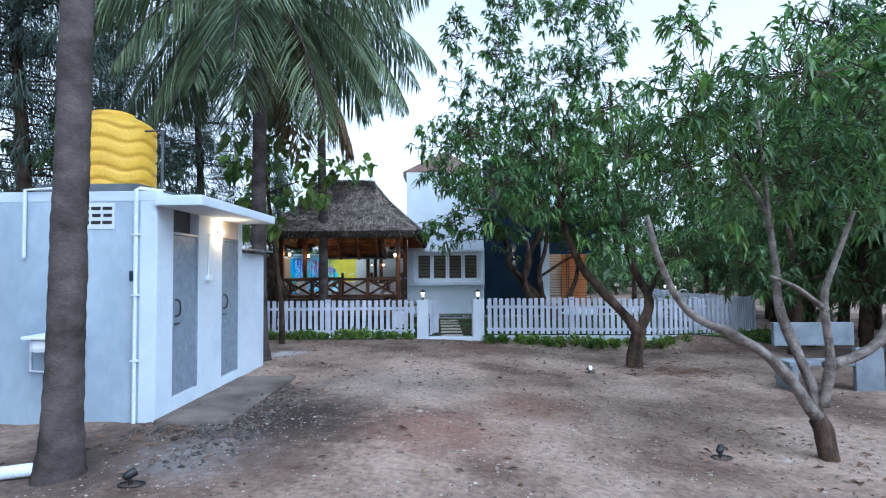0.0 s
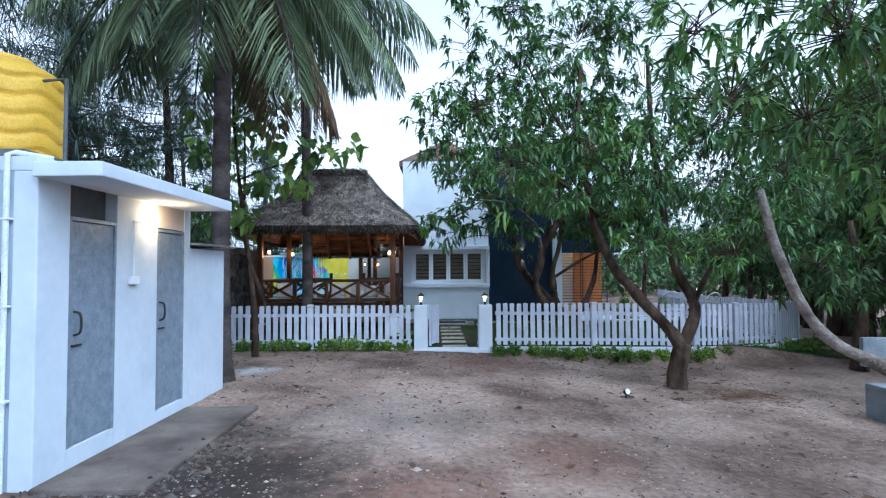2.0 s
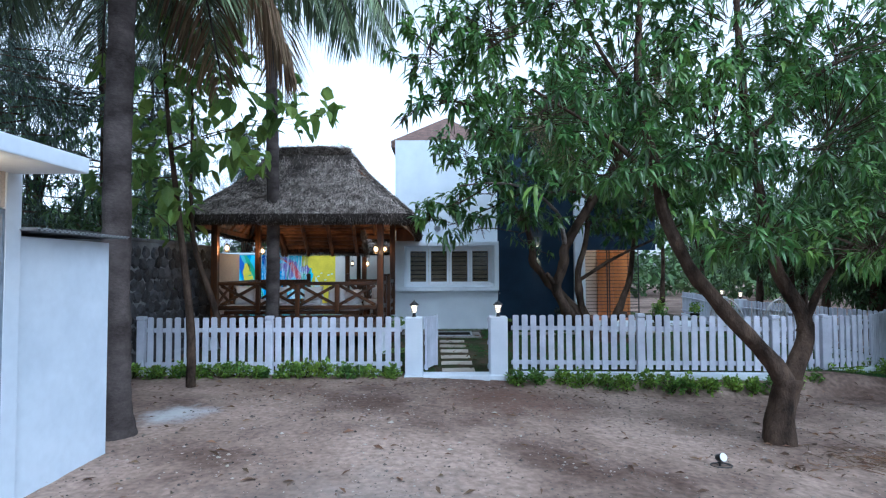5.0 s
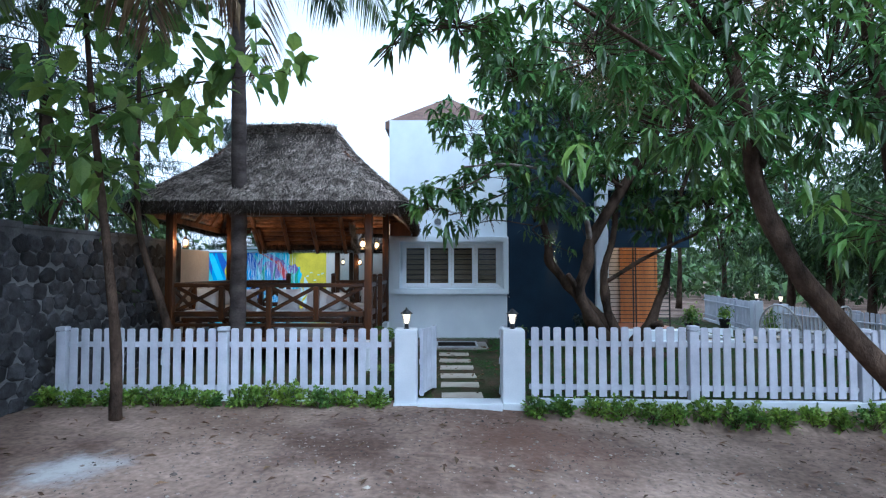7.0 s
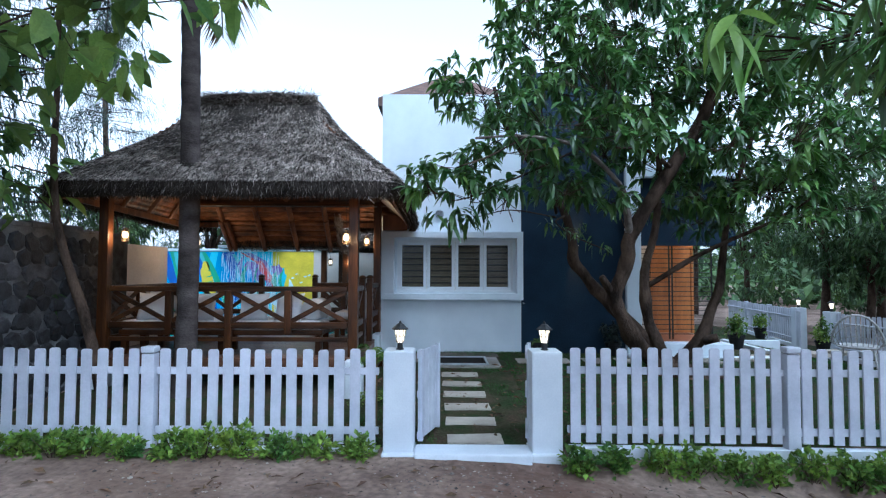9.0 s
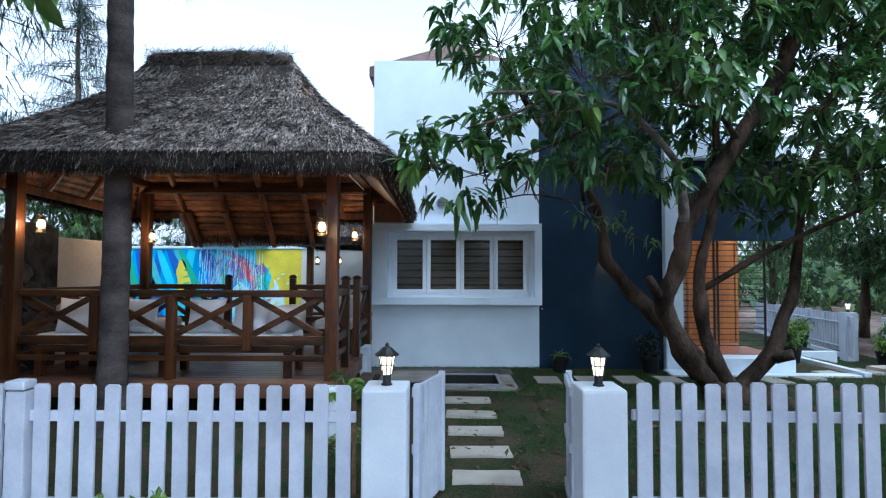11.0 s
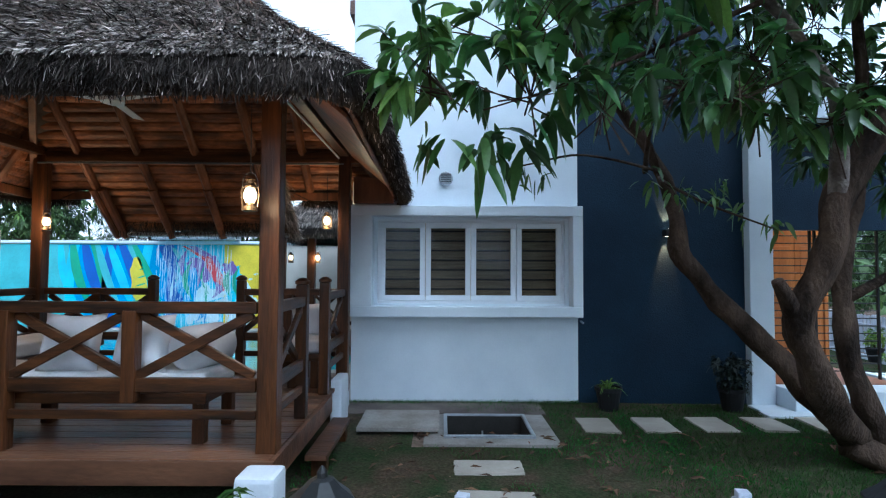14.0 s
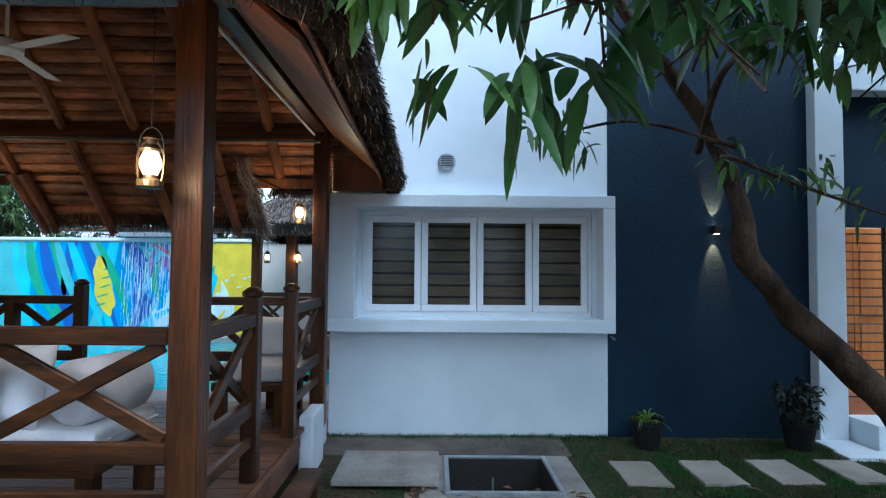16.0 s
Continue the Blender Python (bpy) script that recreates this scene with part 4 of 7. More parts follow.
    for msk, stuff_, nm in ((~dark, M_STRAW, "straw"), (dark, M_STRAW_DK_SHADE, "dark_straw")):
        V, F = blades(base[msk] + np.array([0, 0, 0.008 if nm == "dark_straw" else 0.0]), way[msk], L[msk], rng.uniform(0.005, 0.016, msk.sum()))
        raw(nm, V, F, stuff_, parent, kind="stuff")
    # packed ridge roll, darker than the slopes
    line = [Vector((rx0 - 0.03 + (rx1 - rx0 + 0.06) * q, ry, rz - 0.03 + 0.03 * noise.noise(Vector((q * 4, 1, 2))))) for q in [i / 16 for i in range(17)]]
    part("ridge_roll", tube(line, [0.07 + 0.05 * math.sin(math.pi * i / 16) ** 0.4 for i in range(17)], 14, knobs=0.2), M_THATCH, parent, smooth=True)
    cnt = straws // 14
    q = rng.random(cnt)
    base = np.stack([rx0 + (rx1 - rx0) * q, ry - rng.uniform(-0.05, 0.16, cnt), rz + rng.uniform(-0.16, 0.07, cnt)], 1)
    way = rng.normal(0, 0.35, (cnt, 3)) + np.array([0.7, -0.2, -0.1]) * np.where(rng.random(cnt) < 0.5, 1, -1)[:, None]
    V, F = blades(base, way, rng.uniform(0.06, 0.18, cnt), rng.uniform(0.004, 0.010, cnt))
    raw("ridge_straw", V, F, M_STRAW, parent, kind="stuff")
    # fringe at the eaves, its underside shade put into the dark straw colour
    cnt = straws // 2
    u = rng.random(cnt)
    s = rng.random(cnt)
    base = np.zeros((cnt, 3))
    lenx, leny = ex1 - ex0, ey1 - ey0
    per = 2 * lenx + 2 * leny
    d = u * per
    for i in range(cnt):
        q = d[i]
        if q < lenx:
            p, o = (ex0 + q, ey0), (0, -1)
        elif q < lenx + leny:
            p, o = (ex1, ey0 + q - lenx), (1, 0)
        elif q < 2 * lenx + leny:
            p, o = (ex1 - (q - lenx - leny), ey1), (0, 1)
        else:
            p, o = (ex0, ey1 - (q - 2 * lenx - leny)), (-1, 0)
        # keep off the rounded corners
        cx, cy = min(max(p[0], ex0 + 0.35), ex1 - 0.35), min(max(p[1], ey0 + 0.35), ey1 - 0.35)
        v = Vector((p[0] - cx, p[1] - cy))
        if v.length > 0.36:
            v = v.normalized() * 0.36
        base[i] = (cx + v.x * (1.02 - 0.22 * s[i] ** 4), cy + v.y * (1.02 - 0.22 * s[i] ** 4), ez - thick * (0.1 + 0.80 * s[i]) - fall(cy + v.y, 0.0))
    if sag:
        # no fringe where the awning runs on at the back
        base = base[(base[:, 1] < ey1 - 0.5) | (base[:, 0] < ex0 + 0.7) | (base[:, 0] > ex1 - 1.3)]
        cnt = len(base)
    way = np.tile([0, 0, -1.0], (cnt, 1)) + rng.normal(0, 0.32, (cnt, 3))
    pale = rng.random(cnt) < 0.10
    for msk, stuff_, nm in ((~pale, M_STRAW_DK_SHADE, "eave_fringe"), (pale, M_STRAW, "eave_straw")):
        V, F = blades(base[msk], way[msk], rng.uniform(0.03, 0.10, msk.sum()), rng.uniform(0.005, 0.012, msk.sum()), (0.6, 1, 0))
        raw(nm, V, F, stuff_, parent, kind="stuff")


GX0, GX1, GY0, GY1, GF = -4.75, -1.295, 16.32, 18.92, 0.55
gz = empty("gazebo", "open dark-stained wooden gazebo with a shaggy grey thatched roof", "gazebo", (-3.0, 17.6, 0))
thatch_roof(gz, -5.28, -0.58, 15.62, 19.34, 2.88, -4.02, -2.16, 17.6, 4.55, 0.20, 95000, sag=0.18)
# posts, and masonry footings under them
for x, y in ((GX0, GY0), (GX1, GY0), (GX0, GY1), (GX1, GY1)):
    part("post", box(x - 0.065, y - 0.065, 0.35, x + 0.065, y + 0.065, 3.02, 0.010), M_WOOD, gz)
    part("footing", box(x - 0.10, y - 0.10, -0.1, x + 0.06, y + 0.14, 0.37, 0.02), M_POST, gz, "white-painted footing")
part("corner_footing", box(-1.285, 18.2, -0.1, -1.17, 18.6, 0.63, 0.02), M_POST, gz, "white-painted masonry footing")
for a, b in (((GX0 - 0.4, GY0, 3.0), (GX1 + 0.4, GY0, 3.0)), ((GX0 - 0.4, GY1, 3.0), (GX1 + 0.4, GY1, 3.0))):
    part("wall_plate", beam(a, b, 0.10, 0.12), M_RAIL, gz)
for x in (GX0, GX1):
    part("wall_plate", beam((x, GY0 - 0.3, 3.06), (x, GY1 + 0.3, 3.06), 0.10, 0.10), M_RAIL, gz)
part("light_conduit", tube([(GX0, GY1 - 0.08, 2.92), (GX1, GY1 - 0.08, 2.92)], [0.012] * 2, 6), M_DARKCONC, gz)
# underside: rafters and battens on each slope
RZ, RY, RXA, RXB = 4.36, 17.6, -3.95, -2.28
EZ, EX0, EX1, EY0, EY1 = 2.74, -5.12, -0.74, 15.84, 19.30


def slope(side, u, t):
    """A point of the roof's underside: u along the eave, t from eave to ridge. The eave falls a little to the back."""
    if side in "FB":
        y0 = EY0 if side == "F" else EY1
        xa, xb = EX0 + (RXA - EX0) * t, EX1 + (RXB - EX1) * t
        p = Vector((xa + (xb - xa) * u, y0 + (RY - y0) * t, EZ + (RZ - EZ) * t))
    else:
        x0, xr = (EX0, RXA) if side == "L" else (EX1, RXB)
        ya, yb = EY0 + (RY - EY0) * t, EY1 + (RY - EY1) * t
        p = Vector((x0 + (xr - x0) * t, ya + (yb - ya) * u, EZ + (RZ - EZ) * t))
    p.z -= 0.10 * (p.y - EY0) / (EY1 - EY0) * (1 - t)
    return p


def split_log(a, b, nrm, w, seed):
    """A rough half-round roofing pole from a to b, w across, with an uneven edge, its round face along nrm."""
    a, b = Vector(a), Vector(b)
    d = (b - a).normalized()
    sd = nrm.cross(d).normalized()
    bm = bmesh.new()
    rows, m = [], 9
    for i in range(m):
        f = i / (m - 1)
        p = a.lerp(b, f)
        ww = w * (1 + 0.22 * noise.noise(Vector((f * 5.0, seed * 1.7, 0))))
        o = nrm * (0.012 * noise.noise(Vector((f * 3.0, seed * 2.3, 5))))
        rows.append([bm.verts.new(p + o + sd * (ww * x) + nrm * (w * z)) for x, z in ((-0.52, -0.12), (-0.40, 0.12), (-0.14, 0.24), (0.14, 0.24), (0.40, 0.12), (0.52, -0.12))])
    for r, q in zip(rows, rows[1:]):
        for k in range(6):
            bm.faces.new((r[k], r[(k + 1) % 6], q[(k + 1) % 6], q[k]))
    bm.faces.new(rows[0][::-1])
    bm.faces.new(rows[-1])
    bmesh.ops.recalc_face_normals(bm, faces=bm.faces)
    return bm


INWARD = {"F": Vector((0, 0.70, -0.71)), "B": Vector((0, -0.70, -0.71)), "L": Vector((0.80, 0, -0.6)), "R": Vector((-0.80, 0, -0.6))}
for i, side in enumerate("FBLR"):
    for k in range(21):
        t = 0.02 + k * 0.0465
        h = Vector((0, 0, 0.055))
        part("batten", split_log(slope(side, 0.0, t) + h, slope(side, 1.0, t) + h, INWARD[side], 0.118, 31 * i + k), M_BATTEN, gz)
    at = (-4.34, -3.66, -3.0, -2.34, -1.78) if side in "FB" else (16.5, 17.25, 18.0, 18.7)
    for c in at:
        # each rafter runs square to its eave until it meets a hip
        if side in "FB":
            w = lambda t: (c - slope(side, 0, t).x) / (slope(side, 1, t).x - slope(side, 0, t).x)
            end = min((c - EX0) / (RXA - EX0), (EX1 - c) / (EX1 - RXB), 0.96)
        else:
            w = lambda t: (c - slope(side, 0, t).y) / (slope(side, 1, t).y - slope(side, 0, t).y)
            end = min((c - EY0) / (RY - EY0), (EY1 - c) / (EY1 - RY), 0.96)
        end = max(min(end, 0.96) - 0.02, 0.1)
        low, top = slope(side, w(0.02), 0.02), slope(side, w(end), end)
        part("rafter", tube([low, (low + top) / 2 + Vector((0, 0, 0.008)), top], [0.052, 0.050, 0.047], 9, knobs=0.2), M_RAFTER, gz)
for a, b in (((EX0, EY0, 0), RXA), ((EX1, EY0, 0), RXB), ((EX0, EY1, 0.12), RXA), ((EX1, EY1, 0.12), RXB)):
    part("hip_rafter", beam((a[0], a[1], EZ - 0.03 - a[2]), (b, RY, RZ - 0.05), 0.07, 0.12), M_RAFTER, gz)
part("ridge_pole", tube([(RXA, RY, RZ - 0.02), (RXB, RY, RZ - 0.02)], [0.05, 0.05], 8), M_RAFTER, gz)
zb = EZ - 0.13
part("eave_board", beam((EX1, EY0, EZ - 0.01), (EX1, EY1, zb), 0.035, 0.10), M_RAFTER, gz)
part("eave_board", beam((EX0, EY0, EZ - 0.01), (EX0, EY1, zb), 0.035, 0.10), M_RAFTER, gz)
part("eave_board", beam((EX0, EY1, zb), (-4.44, EY1, zb), 0.035, 0.10), M_RAFTER, gz)
part("eave_board", beam((-2.12, EY1, zb), (EX1, EY1, zb), 0.035, 0.10), M_RAFTER, gz)
# smooth soffit board between the side plate and the eave, and the board that closes it at the back
bm = box(-0.29, 16.02, -0.012, 0.29, 18.98, 0.012, 0.004)
bm.transform(Matrix.Translation((-0.985, 0, 2.84)) @ Matrix.Rotation(radians(40), 4, "Y"))
part("soffit_board", bm, M_RAFTER, gz, "smooth brown soffit board")
part("soffit_end", box(-1.20, 18.955, 2.49, -0.74, 18.985, 2.78, 0.004), M_RAFTER, gz)
part("plate_conduit", tube([(GX1 - 0.06, GY0 + 0.1, 2.99), (GX1 - 0.06, GY1, 2.99)], [0.012] * 2, 6), M_PIPE, gz, "pale plastic conduit")
# the back slope runs on down as a low awning over the opening to the pool
for k in range(5):
    y = EY1 + 0.05 + 0.095 * k
    z = EZ - 0.14 - 0.100 * k
    part("batten", split_log((-4.38, y, z + 0.06), (-2.16, y, z + 0.06), INWARD["B"], 0.13, 300 + k), M_BATTEN, gz)
for x in (-4.36, -4.26, -3.66, -3.0, -2.34):
    part("rafter", tube([(x, 19.22, 2.68), (x, 19.74, 2.14)], [0.052, 0.048], 9, knobs=0.2), M_RAFTER, gz)
part("gutter", tube([(-4.42, 19.72, 2.17), (-2.15, 19.72, 2.17)], [0.03, 0.03], 8), M_STEEL, gz, "grey metal gutter")
bm = box(-4.42, -0.34, 0, -2.1, 0.34, 0.14, 0.05)
bm.transform(pose(0, 19.56, 2.50, -44, 0, 0))
part("awning_thatch", bm, M_THATCH, gz)
# awning fringe, again darkened by colour for the shade below the eave
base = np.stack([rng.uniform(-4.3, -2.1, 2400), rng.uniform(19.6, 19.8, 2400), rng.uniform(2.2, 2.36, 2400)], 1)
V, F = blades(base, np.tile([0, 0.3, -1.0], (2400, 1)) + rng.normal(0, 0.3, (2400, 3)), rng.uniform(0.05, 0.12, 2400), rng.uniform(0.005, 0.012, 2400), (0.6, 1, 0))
raw("eave_fringe", V, F, M_STRAW_DK_SHADE, gz, kind="stuff")
# ragged thatch at the awning's open end
n = 1500
f = rng.random(n)
base = np.stack([rng.uniform(-2.16, -2.02, n), 19.05 + 0.70 * f, 2.72 - 0.60 * f + rng.uniform(0, 0.12, n)], 1)
V, F = blades(base, np.tile([0.25, 0.45, -0.75], (n, 1)) + rng.normal(0, 0.25, (n, 3)), rng.uniform(0.06, 0.16, n), rng.uniform(0.005, 0.012, n), (1, 0.4, 0))
raw("end_fringe", V, F, M_STRAW, gz, kind="stuff")
# deck on joists
for k in range(20):
    y = GY0 - 0.16 + k * 0.142
    part("deck_board", box(GX0 - 0.16, y, GF - 0.035, GX1 + 0.055, y + 0.136, GF, 0.004), M_DECK, gz)
part("front_fascia", box(GX0 - 0.2, GY0 - 0.2, GF - 0.15, GX1 + 0.095, GY0 - 0.165, GF - 0.002, 0.006), M_DECK, gz)
part("side_fascia", box(GX1 + 0.058, GY0 - 0.16, GF - 0.16, GX1 + 0.092, GY1 - 1.01, GF - 0.002, 0.006), M_DECK, gz)
for k in range(4):
    x = GX0 + 0.1 + k * 1.1
    part("joist", box(x, GY0 - 0.1, GF - 0.16, x + 0.08, GY1 + 0.1, GF - 0.04), M_WOOD, gz)


low_pier = part("garden_pier", box(-1.335, 15.82, -0.05, -1.10, 16.06, 0.56, 0.03), M_POST)
tagged(low_pier, "low white-painted masonry pier before the gazebo deck", "pier")


def rail_panel(a, b, n, cap_a=False, cap_b=False, bottom=0.97):
    """A length of balustrade: top rail, seat rail, crosses between stubs."""
    a, b = Vector((*a, 0)), Vector((*b, 0))
    d = b - a
    part("top_rail", beam(a + Vector((0, 0, 1.47)), b + Vector((0, 0, 1.47)), 0.07, 0.075), M_RAIL, gz)
    part("seat_rail", beam(a + Vector((0, 0, bottom)), b + Vector((0, 0, bottom)), 0.05, 0.09), M_RAIL, gz)
    part("foot_rail", beam(a + Vector((0, 0, 0.78)), b + Vector((0, 0, 0.78)), 0.04, 0.06), M_RAIL, gz)
    for k in range(n + 1):
        p = a + d * (k / n)
        if 0 < k < n or (k == 0 and cap_a) or (k == n and cap_b):
            end = (k in (0, n))
            lo = GF if (k % 2 == 0 or end) else 0.86
            bl_ = part("baluster", box(p.x - 0.045, p.y - 0.045, lo, p.x + 0.045, p.y + 0.045, 1.60 if end else 1.45, 0.008), M_WOOD, gz)
            if end:
                part("post_cap", lathe([(0.045, 0), (0.062, 0.01), (0.062, 0.03), (0.03, 0.055), (0.01, 0.06)], 12, (p.x, p.y, 1.60)), M_WOOD, bl_)
    for k in range(n):
        p, q = a + d * ((k + 0.04) / n), a + d * ((k + 0.96) / n)
        part("cross_brace", beam((p.x, p.y, 1.02), (q.x, q.y, 1.43), 0.032, 0.065), M_RAIL, gz)
        o = Vector((-d.y, d.x, 0)).normalized() * 0.034
        part("cross_brace", beam((p.x + o.x, p.y + o.y, 1.43), (q.x + o.x, q.y + o.y, 1.02), 0.032, 0.065), M_RAIL, gz)


rail_panel((GX0 + 0.08, GY0), (GX1 - 0.08, GY0), 4)
rail_panel((GX1, GY0 + 0.08), (GX1, 17.12), 1, cap_b=True)
rail_panel((GX1, 17.95), (GX1, GY1 - 0.08), 1, cap_a=True)
rail_panel((GX0, GY0 + 0.08), (GX0, GY1 - 0.08), 3)
rail_panel((GX0 + 0.08, GY1), (-3.45, GY1), 2, cap_b=True)
rail_panel((-2.45, GY1), (GX1 - 0.08, GY1), 2, cap_a=True)
# plank step at the side entry
st = empty("wooden_step", "weathered plank step beside the gazebo", "step", (-1.1, 17.4, 0))
part("tread", box(-1.195, 16.85, 0.30, -1.03, 17.90, 0.345, 0.008), M_DECK, st)
for y in (16.95, 17.75):
    part("step_leg", box(-1.17, y, 0.0, -1.05, y + 0.08, 0.30, 0.005), M_WOOD, st)


def day_bed(x0, y0, x1, y1, name="day_bed"):
    g = empty(name, "low wooden bench with a white cotton mattress inside the gazebo", "bench", ((x0 + x1) / 2, (y0 + y1) / 2, GF), "gazebo benches")
    part("bench_frame", box(x0, y0, 0.82, x1, y1, 0.89, 0.01), M_RAIL, g)
    for lx_ in (x0 + 0.06, (x0 + x1) / 2, x1 - 0.06):
        for ly_ in (y0 + 0.06, y1 - 0.06):
            part("leg", box(lx_ - 0.04, ly_ - 0.04, GF, lx_ + 0.04, ly_ + 0.04, 0.82, 0.006), M_WOOD, g)
    mt = part("mattress", box(x0 + 0.02, y0 + 0.02, 0.89, x1 - 0.02, y1 - 0.02, 1.02, 0.035), M_CLOTH, g, "white cotton mattress", smooth=True)
    part("mattress_piping", box(x0 + 0.015, y0 + 0.015, 0.95, x1 - 0.015, y1 - 0.015, 0.957), M_CLOTH, mt)


day_bed(-4.6, 16.42, -1.75, 17.02)
day_bed(-4.66, 17.05, -4.05, 18.75)
day_bed(-1.95, 18.15, -1.38, 18.82)


def cushion(x, y, z, s=0.40, rz=0.0, tilt=-16):
    g = bmesh.new()
    n = 12
    grid = {}
    for sgn in (1, -1):
        for i in range(n + 1):
            for j in range(n + 1):
                if sgn == -1 and (i in (0, n) or j in (0, n)):
                    grid[sgn, i, j] = grid[1, i, j]
                    continue
                u, w = i / n * 2 - 1, j / n * 2 - 1
                pinch = 1 - 0.07 * (u * u * (1 - w * w) + w * w * (1 - u * u)) * 1.6
                th = 0.085 * ((1 - u ** 4) * (1 - w ** 4)) ** 0.5
                grid[sgn, i, j] = g.verts.new((u * s / 2 * pinch, sgn * th, w * s / 2 * pinch))
        for i in range(n):
            for j in range(n):
                f = (grid[sgn, i, j], grid[sgn, i + 1, j], grid[sgn, i + 1, j + 1], grid[sgn, i, j + 1])
                g.faces.new(f if sgn == 1 else f[::-1])
    bmesh.ops.recalc_face_normals(g, faces=g.faces)
    g.transform(pose(x, y, z + s * 0.47, tilt, 0, rz))
    return tagged(part("cushion", g, M_CLOTH, smooth=True), "plump white square cotton cushion on a bench", "cushion", "gazebo cushions")


for x, rz in ((-4.2, 6), (-3.5, -4), (-2.75, 3), (-2.25, -8)):
    cushion(x, 16.56, 1.01, 0.42, rz)
for y, rz in ((17.4, 84), (18.0, 95)):
    cushion(-4.52, y, 1.01, 0.42, rz)
cushion(-1.62, 18.66, 1.01, 0.38, 4, 14)
bm = lathe([(0.02, 0.0), (0.12, 0.012), (0.155, 0.05), (0.155, 0.40), (0.12, 0.438), (0.02, 0.45)], 24)
bm.transform(pose(-1.95, 16.50, 1.17, -90, 0, -12))
tagged(part("bolster", bm, M_CLOTH, smooth=True), "white round bolster cushion lying on the bench", "cushion")


def storm_lantern(x, y, z, hang=0.25, light=4.5):
    """A hanging lantern with a bowed glass between a tank and a hood."""
    g = empty("storm_lantern", "hanging storm lantern with a warm glowing glass", "lantern", (x, y, z), "gazebo lanterns")
    part("tank", lathe([(0.05, -0.12), (0.062, -0.115), (0.062, -0.085), (0.03, -0.07), (0.03, -0.055)], 16, (x, y, z)), M_BRASS, g)
    part("glass", lathe([(0.032, -0.055), (0.052, -0.01), (0.052, 0.02), (0.034, 0.065)], 16, (x, y, z)), M_LAMPGLASS, g, "glowing glass", smooth=True)
    hd = part("hood", lathe([(0.05, 0.065), (0.055, 0.075), (0.03, 0.10), (0.028, 0.125), (0.04, 0.13), (0.01, 0.145)], 16, (x, y, z)), M_BRASS, g)
    for s in (-1, 1):
        part("side_tube", tube(smooth_line([(x + s * 0.055, y, z - 0.10), (x + s * 0.066, y, z - 0.03), (x + s * 0.066, y, z + 0.05), (x + s * 0.035, y, z + 0.11)], 3), [0.006] * 10, 5), M_BRASS, g)
    part("bail", tube(smooth_line([(x - 0.07, y, z + 0.04), (x - 0.05, y, z + 0.15), (x, y, z + 0.19), (x + 0.05, y, z + 0.15), (x + 0.07, y, z + 0.04)], 3), [0.003] * 13, 4), M_BLACK, hd)
    if hang:
        part("hook", tube([(x, y, z + 0.19), (x, y, z + 0.19 + hang)], [0.003] * 2, 4), M_BLACK, hd)
    for c in g.children_recursive:
        c.data.transform(Matrix.Scale(0.78, 4))
    if light:
        lamp("lantern_light", (x, y - 0.13, z - 0.02), (1.0, 0.60, 0.27), light, 0.05)


storm_lantern(-1.36, 16.08, 2.17, 0.62)
storm_lantern(-1.50, 18.95, 2.28, 0.5)
storm_lantern(-4.56, 16.45, 2.22, 0.5)
storm_lantern(-4.60, 18.80, 2.24, 0.5)

fan = empty("ceiling_fan", "white three-bladed ceiling fan under the thatch", "ceiling fan", (-3.16, 17.6, 3.25))
part("rod", tube([(-3.16, 17.6, 3.25), (-3.16, 17.6, RZ)], [0.012] * 2, 8), M_FAN, fan)
part("motor", lathe([(0.03, -0.05), (0.10, -0.03), (0.10, 0.03), (0.03, 0.06)], 20, (-3.16, 17.6, 3.25)), M_FAN, fan)
for k in range(3):
    a = radians(-20 + 120 * k)
    bm = box(0.10, -0.055, -0.004, 0.62, 0.055, 0.004, 0.003)
    bm.transform(pose(-3.16, 17.6, 3.24, 0, 0, math.degrees(a)) @ pose(0, 0, 0, 10, 0, 0))
    part("blade", bm, M_FAN, fan)

# small second gazebo across the pool
g2 = empty("far_gazebo", "smaller thatched wooden gazebo across the pool", "gazebo", (-2.4, 24, 0))
thatch_roof(g2, -3.5, -1.3, 22.4, 25.6, 2.5, -2.65, -2.1, 24.0, 3.6, 0.2, 9000)
for x, y in ((-3.15, 22.8), (-1.5, 22.8), (-3.15, 25.1), (-1.5, 25.1), (-2.6, 22.8)):
    part("post", box(x - 0.07, y - 0.07, 0.2, x + 0.07, y + 0.07, 2.5, 0.01), M_WOOD, g2)
for z in (0.75, 1.35):
    part("rail", beam((-3.15, 22.8, z), (-1.5, 22.8, z), 0.05, 0.07), M_RAIL, g2)
for k in range(3):
    part("cross_brace", beam((-3.15 + 0.55 * k, 22.8, 0.8), (-2.6 + 0.55 * k, 22.8, 1.32), 0.03, 0.05), M_RAIL, g2)
    part("cross_brace", beam((-3.15 + 0.55 * k, 22.83, 1.32), (-2.6 + 0.55 * k, 22.83, 0.8), 0.03, 0.05), M_RAIL, g2)
part("deck", box(-3.3, 22.65, 0.18, -1.3, 25.3, 0.34, 0.01), M_DECK, g2)
storm_lantern(-3.0, 22.85, 1.95, 0.3, 0)
storm_lantern(-2.5, 22.85, 1.95, 0.3, 4)

# ---- trees ----
def limb(parent, pts, r0, r1, material=None, name="limb", knobs=0.5, seg=11):
    line = smooth_line(pts, 5)
    n = len(line)
    rad = [r0 + (r1 - r0) * (i / (n - 1)) ** 0.8 for i in range(n)]
    return part(name, tube(line, rad, seg, knobs=knobs), material or M_BARK, parent, smooth=True)


